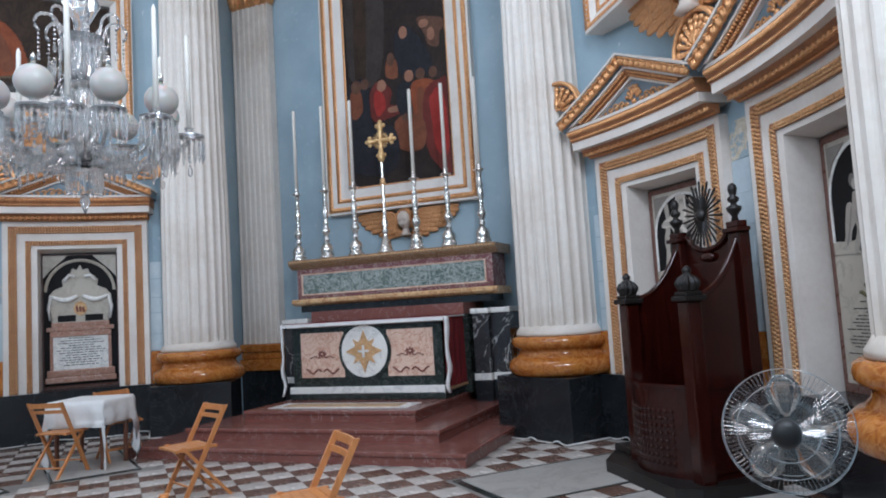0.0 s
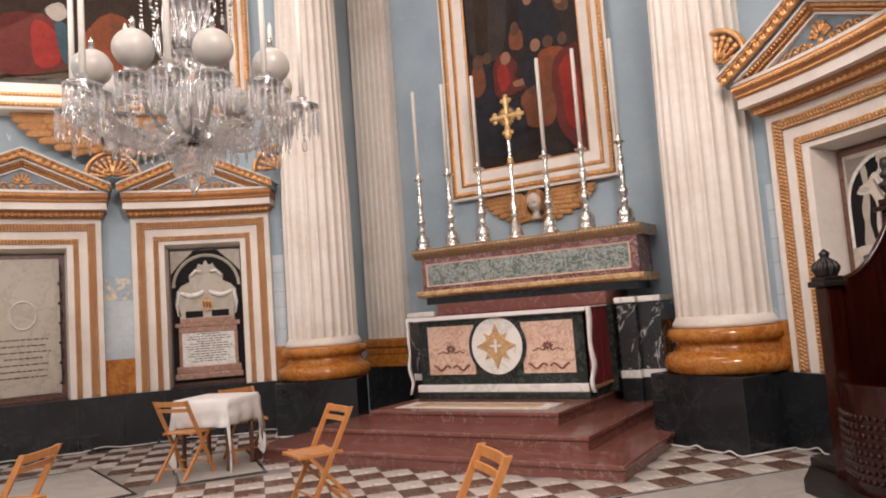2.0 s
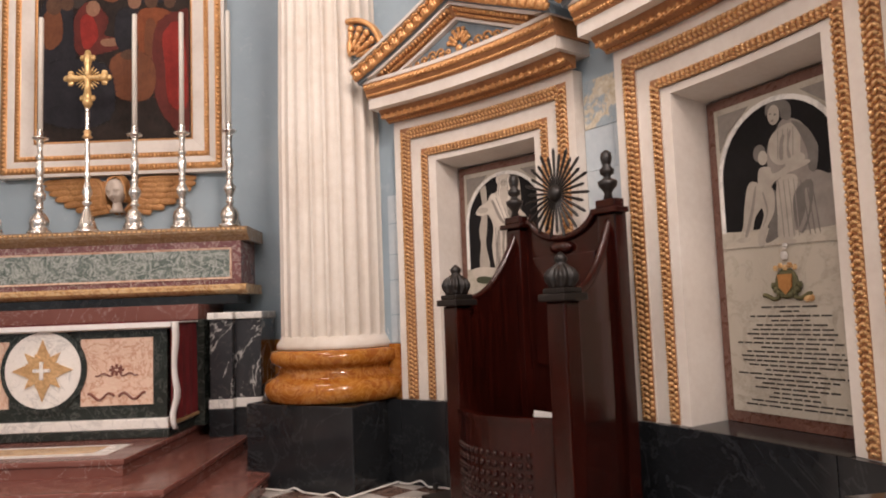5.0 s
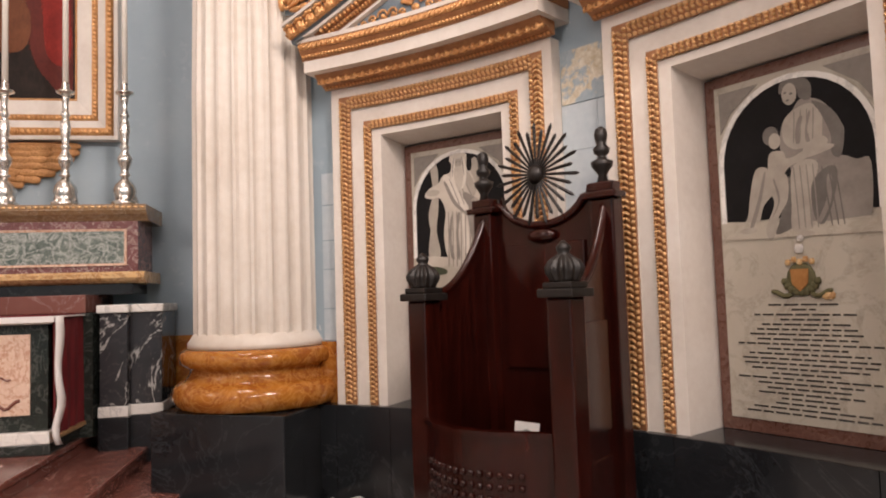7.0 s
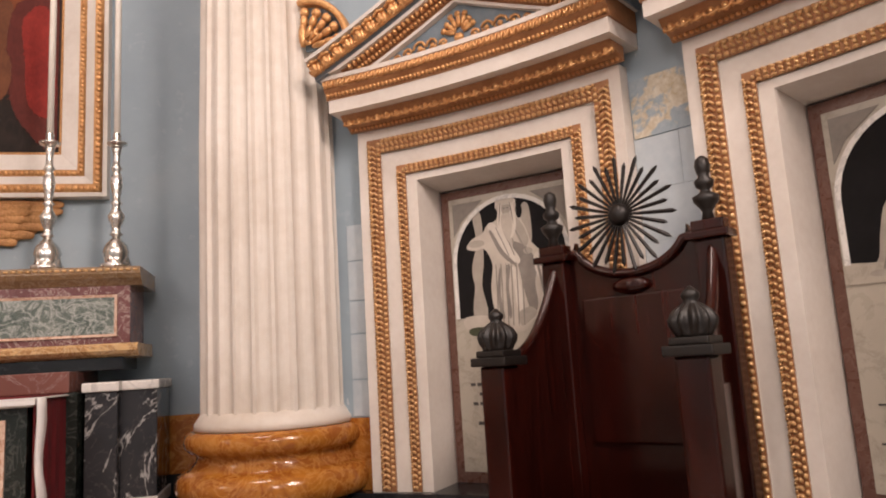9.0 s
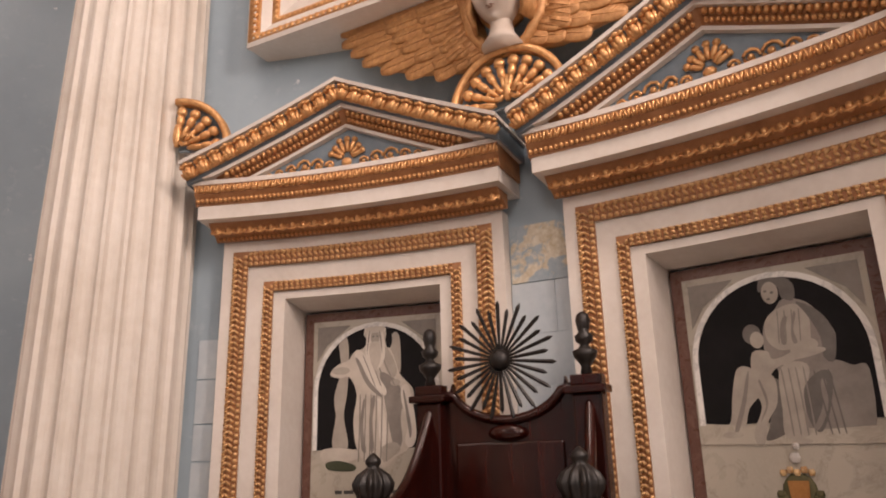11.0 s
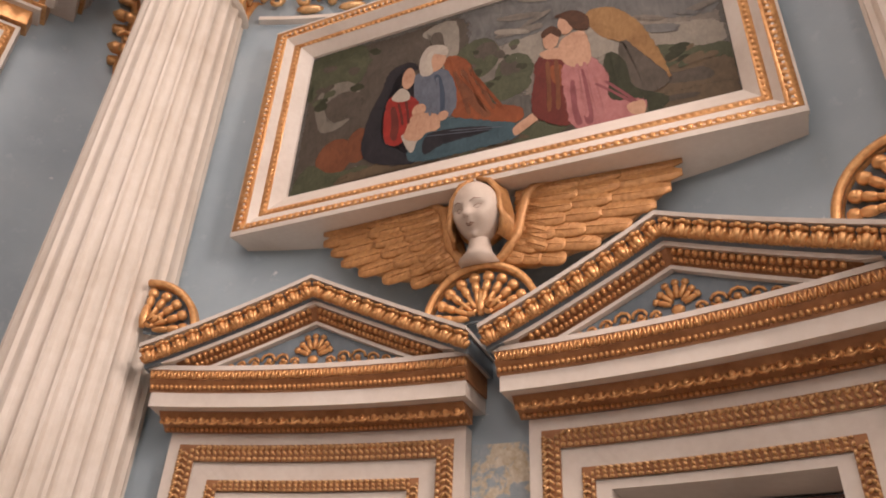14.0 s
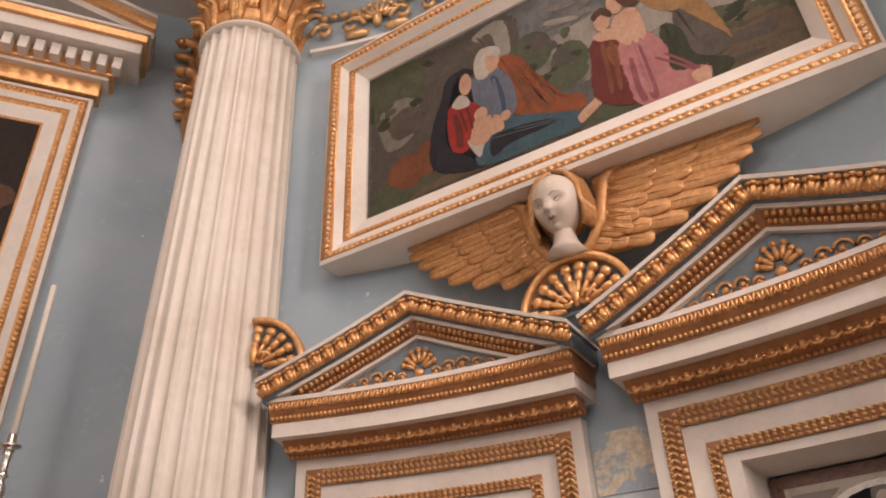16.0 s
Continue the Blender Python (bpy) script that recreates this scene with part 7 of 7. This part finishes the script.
ob = confessional()
ob.matrix_basis = turn(53.85) @ pose(0, -0.2, 0) @ Matrix.Diagonal((1, 1, 1.022, 1))
ob = tagged(part("paper_notice", boxes((-0.08, 0.08, -0.003, 0.003, 0.0, 0.12)), PAPER), "white paper notice with a round mark on the half door", "notice")
ob.matrix_basis = turn(53.85) @ pose(0.03, 5.12, 0.665, -10, 0, 0)
part("round_mark", tube(bmesh.new(), [(0.03 * math.cos(2 * math.pi * i / 16), -0.004, 0.05 + 0.03 * math.sin(2 * math.pi * i / 16)) for i in range(17)], 0.003, 5), INK, ob)


# ---- folding chairs, table ----
def chair():
    ob = thing("folding_chair", "orange varnished beech folding chair, standing open", "chair", "folding chairs on the chequered floor")
    for s in (-1, 1):
        x = s * 0.19
        bm = loft(bmesh.new(), [[(x - 0.011 + dx, -0.2 + 0.4 * t + dy, 0.0 + 0.77 * t) for dx, dy in ((0, -0.02), (0.022, -0.02), (0.022, 0.02), (0, 0.02))] for t in (0, 0.5, 1)])
        part("back_leg", bm, BEECH, ob)
        x = s * 0.163
        bm = loft(bmesh.new(), [[(x - 0.011 + dx, 0.24 - 0.42 * t + dy, 0.46 * t) for dx, dy in ((0, -0.018), (0.022, -0.018), (0.022, 0.018), (0, 0.018))] for t in (0, 0.5, 1)])
        part("front_leg", bm, BEECH, ob)
    bm = bmesh.new()
    for k in range(6):
        y0 = -0.24 + 0.058 * k
        box(bm, -0.15, 0.15, y0, y0 + 0.055, 0.43, 0.448, 0.004)
    box(bm, -0.178, -0.15, -0.24, 0.12, 0.424, 0.45, 0.004)
    box(bm, 0.15, 0.178, -0.24, 0.12, 0.424, 0.45, 0.004)
    part("seat", bm, BEECH, ob, "slatted beech seat")
    for z0, z1 in ((0.715, 0.765), (0.655, 0.69)):
        y = -0.2 + 0.4 * ((z0 + z1) / 2) / 0.77
        rings = []
        for i in range(9):
            x = -0.2 + 0.4 * i / 8
            b = 0.018 * (1 - (x / 0.2) ** 2)
            rings.append([(x, y + b - 0.008, z0), (x, y + b + 0.008, z0), (x, y + b + 0.014, z1), (x, y + b - 0.002, z1)])
        part("back_slat", loft(bmesh.new(), rings), BEECH, ob)
    part("stretcher", tube(bmesh.new(), [(-0.19, -0.13, 0.13), (0.19, -0.13, 0.13)], 0.009, 6), BEECH, ob)
    part("stretcher", tube(bmesh.new(), [(-0.165, 0.15, 0.1), (0.165, 0.15, 0.1)], 0.009, 6), BEECH, ob)
    return ob


first = chair()
CHAIRS = [(0.12, 1.86, -24), (2.22, 0.52, -42), (-2.14, 2.36, 192), (-0.8, 0.0, -60), (2.25, -1.0, -52), (-2.15, 3.15, 70)]
first.matrix_basis = pose(CHAIRS[0][0], CHAIRS[0][1], 0, 0, 0, CHAIRS[0][2])
for x, y, a in CHAIRS[1:]:
    copy_thing(first, pose(x, y, 0, 0, 0, a))

TBL = pose(-2.15, 2.78, 0, 0, 0, 14)
tb = thing("side_table", "small brown wooden table under a white cloth", "table", m=TBL)
part("tabletop", boxes((-0.33, 0.33, -0.27, 0.27, 0.7, 0.73), bevel=0.006), BROWNWOOD, tb)
part("apron", boxes((-0.29, 0.29, -0.23, 0.23, 0.62, 0.7)), BROWNWOOD, tb)
for sx in (-1, 1):
    for sy in (-1, 1):
        bm = lathe(bmesh.new(), [(0.028, 0), (0.022, 0.08), (0.026, 0.3), (0.03, 0.62)], 8, (sx * 0.27, sy * 0.21, 0))
        part("leg", bm, BROWNWOOD, tb, "", True)
bm = bmesh.new()
nx, ny = 30, 24
grid = {}
for i in range(nx + 1):
    for j in range(ny + 1):
        u, v = -0.61 + 1.22 * i / nx, -0.56 + 1.12 * j / ny
        dx, dy = max(0, abs(u) - 0.34), max(0, abs(v) - 0.28)
        drop = math.hypot(dx, dy) if dx and dy else dx + dy
        fold = 0.018 * math.sin(u * 26 + 1) + 0.018 * math.sin(v * 29)
        x = math.copysign(min(abs(u), 0.34) + 0.012 * (dx > 0) + fold * drop * 4 * (dx > 0 and 1), u)
        y = math.copysign(min(abs(v), 0.28) + 0.012 * (dy > 0) + fold * drop * 4 * (dy > 0 and 1), v)
        extra = 2.0 if dx and dy else 1.0
        grid[i, j] = bm.verts.new((x, y, 0.738 - drop * extra))
for i in range(nx):
    for j in range(ny):
        bm.faces.new((grid[i, j], grid[i + 1, j], grid[i + 1, j + 1], grid[i, j + 1]))
ob = tagged(part("tablecloth", bm, CLOTH, None, "", True), "white cloth with hanging corners draped over a small table", "tablecloth")
ob.matrix_world = TBL
md = ob.modifiers.new("thickness", "SOLIDIFY")
md.thickness = 0.004

# ---- pedestal fan beside the walker ----
FX, FY = 4.70, -0.93
fan = thing("pedestal_fan", "pedestal fan with clear blades in a chrome wire cage", "fan", m=look((FX, FY, 1.09), (4.55, -3.2, 1.25)) @ Matrix.Diagonal((0.74, 0.74, 0.74, 1)))
for z in (0.05, -0.05):
    for r in (0.225, 0.17, 0.11):
        bm = tube(bmesh.new(), [(r * math.cos(2 * math.pi * i / 40), r * math.sin(2 * math.pi * i / 40), z * (1 if r < 0.2 else 0.35)) for i in range(41)], 0.0016, 5)
        part("cage_ring", bm, CHROME, fan)
    bm = bmesh.new()
    for k in range(84):
        a = 2 * math.pi * k / 84
        tube(bm, [(0.045 * math.cos(a), 0.045 * math.sin(a), z * 1.2), (0.13 * math.cos(a), 0.13 * math.sin(a), z), (0.225 * math.cos(a), 0.225 * math.sin(a), z * 0.35)], 0.00055, 4)
    part("cage_wires", bm, CHROME, fan)
clear = Mat("clear_fan_plastic", 0.12, 0, 0.5)
clear.b.inputs["Transmission Weight"].default_value = 0.93
clear.colour(clear.ramp(clear.noise(9, 3), [(0.3, (0.6, 0.6, 0.58)), (0.7, (0.75, 0.75, 0.73))]))
for k in range(5):
    a = 2 * math.pi * k / 5 + 0.3
    rings = []
    for i in range(7):
        r = 0.04 + 0.165 * i / 6
        w = 0.5 * math.sin(0.35 + 0.42 * i) * 0.95
        row = []
        for q in (-w, -w / 3, w / 3, w):
            row.append((r * math.cos(a + q), r * math.sin(a + q), 0.045 * q))
        rings.append(row + [(x, y, z - 0.003) for x, y, z in row[::-1]])
    part("blade", loft(bmesh.new(), rings), clear.m, fan, "clear plastic blade", True)
part("hub", lathe(bmesh.new(), [(0.002, 0.06), (0.026, 0.055), (0.03, 0.03), (0.03, -0.05), (0.05, -0.06), (0.05, -0.14), (0.03, -0.16)], 20), BLACKPL, fan, "dark motor hub", True)
st = thing("fan_stand", "slim chrome fan stand on a round foot", "fan stand")
bm = lathe(bmesh.new(), [(0.2, 0), (0.2, 0.02), (0.06, 0.04), (0.018, 0.06), (0.016, 0.86)], 28, (4.69, -0.82, 0))
part("pole", bm, CHROME, st, "", True)

# ---- cable along the dado ----
def cable(ph0, ph1, side):
    pts = []
    n = 60
    for i in range(n + 1):
        ph = ph0 + (ph1 - ph0) * i / n
        r = 5.66 + 0.02 * math.sin(i * 0.9)
        z = 0.02 + 0.028 * max(0, math.sin(i * 0.55)) ** 2
        if abs(abs(ph) - COL_PH) < 6.4:
            r = 5.08
        pts.append(P(r, ph, z))
    ob = tagged(part("cable", tube(bmesh.new(), pts, 0.007, 6), CABLE, None, "", True), "white cable lying along the foot of the black dado", "cable")
    return ob


cable(22.3, 45, 1)
cable(-22.3, -78, -1)
for ph, s in ((31, 1), (38, 1), (-33, 1), (-50, 1), (-58, 1), (-66, 1)):
    ob = tagged(part("cable_clip", boxes((-0.02, 0.02, -0.03, 0.02, 0, 0.05), bevel=0.006), BLACKPL), "small black clip holding the cable", "cable clip", "clips along the cable")
    ob.matrix_world = turn(ph) @ pose(0, 5.67, 0)
ob = tagged(part("wall_cable", tube(bmesh.new(), [P(5.69, 41.6, 0.02), P(5.685, 41.7, 0.25), P(5.69, 41.5, 0.5)], 0.01, 6), CABLE, None, "", True), "white cable rising on the black dado", "cable")

# ---- chandelier ----
glass = Mat("cut_crystal", 0.0, 0, 0.9)
glass.b.inputs["Transmission Weight"].default_value = 0.86
glass.b.inputs["IOR"].default_value = 1.52
glass.colour(glass.ramp(glass.noise(30, 2), [(0.3, (0.9, 0.89, 0.88)), (0.7, (0.97, 0.97, 0.97))]))
GLASS = glass.m
opal = Mat("frosted_globe_glass", 0.35, 0, 0.5)
opal.b.inputs["Subsurface Weight"].default_value = 0.3
opal.colour(opal.ramp(opal.noise(5, 3), [(0.3, (0.42, 0.4, 0.37)), (0.7, (0.5, 0.48, 0.45))]))
OPAL = opal.m
CX, CY = 0.26, 0.66
ch = thing("chandelier", "large crystal chandelier with frosted globes and tall white candles", "chandelier", m=pose(CX, CY, 0))


def drop(bm, at, r, h):
    x, y, z = at
    rings = [[(x + k * r * math.cos(a), y + k * r * math.sin(a), z - h * t) for a in (0.4, 1.97, 3.54, 5.11)] for t, k in ((0, 0.25), (0.18, 0.9), (0.8, 0.9), (1, 0.15))]
    loft(bm, rings)


part("stem", lathe(bmesh.new(), [(0.03, 5.2), (0.05, 4.6), (0.1, 4.45), (0.04, 4.3), (0.06, 4.05), (0.13, 3.9), (0.05, 3.75), (0.06, 3.55), (0.08, 3.42), (0.05, 3.3), (0.08, 3.1), (0.09, 2.98), (0.09, 2.9), (0.05, 2.8), (0.05, 2.68)], 20), GLASS, ch, "turned glass stem", True)
part("chain", tube(bmesh.new(), [(0, 0, 5.2), (0, 0, 8.5), (0, 0, 12.3)], 0.012, 6), CHROME, ch)
bm = bmesh.new()
for k in range(26):
    a = 2 * math.pi * k / 26
    drop(bm, (0.12 * math.cos(a), 0.12 * math.sin(a), 2.65), 0.011, 0.19)
part("bottom_prisms", bm, GLASS, ch, "ring of crystal prisms")
part("bottom_finial", lathe(bmesh.new(), [(0.015, 2.47), (0.03, 2.44), (0.036, 2.41), (0.022, 2.37), (0.006, 2.33)], 14), GLASS, ch, "", True)
part("bottom_dish", lathe(bmesh.new(), [(0.05, 2.68), (0.125, 2.66), (0.14, 2.69), (0.07, 2.685)], 24), GLASS, ch, "", True)


def swag(bm, p, q, sag, n, r):
    """A string of faceted beads hanging between two points."""
    p, q = Vector(p), Vector(q)
    for i in range(n + 1):
        t = i / n
        c = p.lerp(q, t) - Vector((0, 0, sag * 4 * t * (1 - t)))
        blob(bm, c, r, r, r * 1.25, 5, 4)


ends = []
for k in range(16):
    globe = k % 2 == 0
    a = radians(-70.3 + 22.5 * k)
    d = Vector((math.cos(a), math.sin(a), 0))
    R, ztop = (0.59, 2.93) if globe else (0.73, 2.89)
    pts = [d * (0.09 + (R - 0.09) * t) + Vector((0, 0, 2.84 - 0.15 * math.sin(t * math.pi * 1.1) + (ztop - 2.89) * t ** 2)) for t in [i / 9 for i in range(10)]]
    arm = part("arm", tube(bmesh.new(), pts, [0.016, 0.018, 0.016, 0.015, 0.016, 0.015, 0.014, 0.015, 0.014, 0.012], 7), GLASS, ch, "curved glass arm", True)
    end = pts[-1]
    ends.append(end)
    part("drip_pan", lathe(bmesh.new(), [(0.015, 0), (0.1, 0.02), (0.112, 0.036), (0.03, 0.03), (0.026, 0.075), (0.036, 0.095), (0.01, 0.097)], 18, end), GLASS, arm, "cut glass drip pan", True)
    bm = bmesh.new()
    for q in range(16):
        b = 2 * math.pi * q / 16
        top = end + Vector((0.106 * math.cos(b), 0.106 * math.sin(b), 0.02))
        blob(bm, top, 0.009, 0.009, 0.01, 6, 4)
        drop(bm, top - Vector((0, 0, 0.012)), 0.0105, 0.19 if q % 2 else 0.165)
    swag(bm, end, end - Vector((0, 0, 0.2)), 0, 6, 0.011)
    drop(bm, end - Vector((0, 0, 0.21)), 0.02, 0.075)
    part("prisms", bm, GLASS, arm, "hanging crystal prisms")
    if globe:
        part("globe", blob(bmesh.new(), end + Vector((0, 0, 0.2)), 0.12, 0.12, 0.116, 28, 18), OPAL, arm, "frosted glass globe", True)
        part("globe_tip", lathe(bmesh.new(), [(0.018, 0.325), (0.014, 0.36), (0.018, 0.37), (0.004, 0.4)], 8, end), CHROME, arm, "", True)
    else:
        part("candle", lathe(bmesh.new(), [(0.019, 0.09), (0.017, 0.8), (0.014, 0.815), (0.004, 0.84)], 12, end), WAX, arm, "tall white candle", True)
for k, end in enumerate(ends):
    nxt = ends[(k + 1) % 16]
    d = Vector((end.x, end.y, 0)).normalized()
    bm = bmesh.new()
    swag(bm, end - Vector((0, 0, 0.02)), nxt - Vector((0, 0, 0.02)), 0.07, 12, 0.0095)
    swag(bm, end * 0.92 + Vector((0, 0, 0.15)), d * 0.13 + Vector((0, 0, 2.67)), 0.05, 22, 0.0095)
    swag(bm, d * 0.1 + Vector((0, 0, 3.42)), end * 0.85 + Vector((0, 0, 0.44)), 0.16, 18, 0.008)
    for i in range(5):
        f = 0.35 + 0.13 * i
        c = end * f
        drop(bm, (c.x, c.y, 2.7 + 0.05 * (f - 0.3) + 0.03 * (i % 2)), 0.011, 0.11)
    part("bead_string", bm, GLASS, ch, "strings of crystal beads")
bm = bmesh.new()
for r, z, n, h in ((0.15, 3.62, 18, 0.15), (0.2, 3.44, 22, 0.15), (0.14, 3.26, 18, 0.15), (0.17, 3.08, 20, 0.13), (0.3, 2.8, 30, 0.1)):
    for k in range(n):
        b = 2 * math.pi * k / n + r
        drop(bm, (r * math.cos(b), r * math.sin(b), z + 0.012 * (k % 2)), 0.0105, h)
tagged(part("crown_prisms", bm, GLASS, ch, "tiers of crystal prisms round the stem"), kind="stuff")
for z, n, dish in ((3.63, 12, 0.15), (3.27, 12, 0.14)):
    part("tier_dish", lathe(bmesh.new(), [(0.05, z - 0.02), (dish * 0.7, z - 0.012), (dish, z + 0.012), (dish * 0.97, z + 0.018), (0.05, z)], 28), GLASS, ch, "cut glass dish", True)
for k in range(8):
    b = 2 * math.pi * k / 8 + 0.2
    d = Vector((math.cos(b), math.sin(b), 0))
    # hooked scrolls that rise from the middle and curl over at the top
    pts = [d * (0.06 + 0.1 * t) + Vector((0, 0, 3.3 + 0.42 * t)) for t in (0, 0.35, 0.7, 1.0)]
    pts += [d * (0.16 + 0.075 * (1 - math.cos(q))) + Vector((0, 0, 3.72 + 0.075 * math.sin(q))) for q in [0.5 * i for i in range(1, 9)]]
    part("crown_scroll", tube(bmesh.new(), pts, 0.011, 7), GLASS, ch, "curled glass scroll", True)
    bm = bmesh.new()
    tip = pts[-1]
    swag(bm, tip, tip - Vector((0, 0, 0.16)), 0, 5, 0.009)
    drop(bm, tip - Vector((0, 0, 0.17)), 0.014, 0.06)
    part("scroll_drop", bm, GLASS, ch, "hanging crystal drop")


# ---- floor slabs and tiles ----
def tomb(label, corners):
    """A flush pale slab inside a dark border; corners go round."""
    ob = thing("floor_slab", label, "floor slab", "grave slabs in the floor")
    c = sum((Vector((x, y, 0)) for x, y in corners), Vector()) / len(corners)
    def inset(k):
        return [Vector((x, y, 0)) + (c - Vector((x, y, 0))).normalized() * k for x, y in corners]
    bm = bmesh.new()
    loft(bm, [[p + Vector((0, 0, z)) for p in inset(0)] for z in (-0.006, 0.003)])
    part("border", bm, DKGREEN, ob, "dark marble border")
    bm = bmesh.new()
    loft(bm, [[p + Vector((0, 0, z)) for p in inset(0.075)] for z in (-0.004, 0.007)])
    part("slab", bm, SLAB, ob, "worn pale marble slab")
    return ob


SLAB = marble("worn_pale_floor_marble", (0.36, 0.345, 0.32), (0.3, 0.285, 0.265), (0.41, 0.39, 0.365), 1.2, 0.05, 0.3, (0.42, 0.4, 0.375))


def rect(cx, cy, ang, w, l):
    c, s = math.cos(radians(ang)), math.sin(radians(ang))
    return [(cx + x * c - y * s, cy + x * s + y * c) for x, y in ((-w, -l), (w, -l), (w, l), (-w, l))]


SLABS = [rect(3.18, 3.12, 48.0, 0.98, 0.5), rect(-2.27, 2.83, 55, 0.43, 0.78), rect(-3.05, 1.55, -20, 0.95, 0.5), rect(4.0, 2.16, 48.0, 0.98, 0.5)]
for c in SLABS:
    tomb("pale worn grave slab with a dark border set in the chequered floor", c)


def inside(x, y, quad, pad):
    for (x0, y0), (x1, y1) in zip(quad, quad[1:] + quad[:1]):
        ex, ey = x1 - x0, y1 - y0
        if (ex * (y - y0) - ey * (x - x0)) / math.hypot(ex, ey) < -pad:
            return False
    return True


floor_ob = bpy.data.objects["floor"]
gap = 0.0015


def tile_mesh(mat):
    h = TILE / 2 - gap
    bm = bmesh.new()
    loft(bm, [[(sx * (h - i), sy * (h - i), z) for sx, sy in ((-1, -1), (1, -1), (1, 1), (-1, 1))] for z, i in ((-0.006, 0), (-0.001, 0), (0.0, 0.0012))])
    me = bpy.data.meshes.new("tile")
    bm.to_mesh(me)
    bm.free()
    me.materials.append(mat)
    return me


meshes = (tile_mesh(TILE_W), tile_mesh(TILE_D))
rest_bm = (bmesh.new(), bmesh.new())
count = 0
cells = []
for i in range(-32, 33):
    for j in range(-32, 33):
        x, y = grid_to_world(i + 0.5, j + 0.5)
        if math.hypot(x, y) > 5.75 or (abs(x) < 2.05 and y > 3.25):
            continue
        if any(inside(x, y, q, TILE * 0.42) for q in SLABS):
            continue
        cells.append((i, j, x, y))
near = sorted(cells, key=lambda c: math.hypot(c[2] - 0.9, c[3] - 2.1))
for n, (i, j, x, y) in enumerate(near):
    k = (i + j) % 2
    z = 0.0006 * rnd.random()
    if n < 300:
        ob = new("tile", meshes[k])
        ob.parent = floor_ob
        ob.matrix_world = pose(x, y, z, 0, 0, ANG)
    else:
        b = rest_bm[k]
        h = TILE / 2 - gap
        m = pose(x, y, z, 0, 0, ANG)
        loft(b, [[m @ Vector((sx * h, sy * h, zz)) for sx, sy in ((-1, -1), (1, -1), (1, 1), (-1, 1))] for zz in (-0.006, 0.0)])
for b, mat, nm in ((rest_bm[0], TILE_W, "white"), (rest_bm[1], TILE_D, "brown")):
    tagged(part("tiles", b, mat, floor_ob, nm + " marble floor tiles"), kind="stuff")
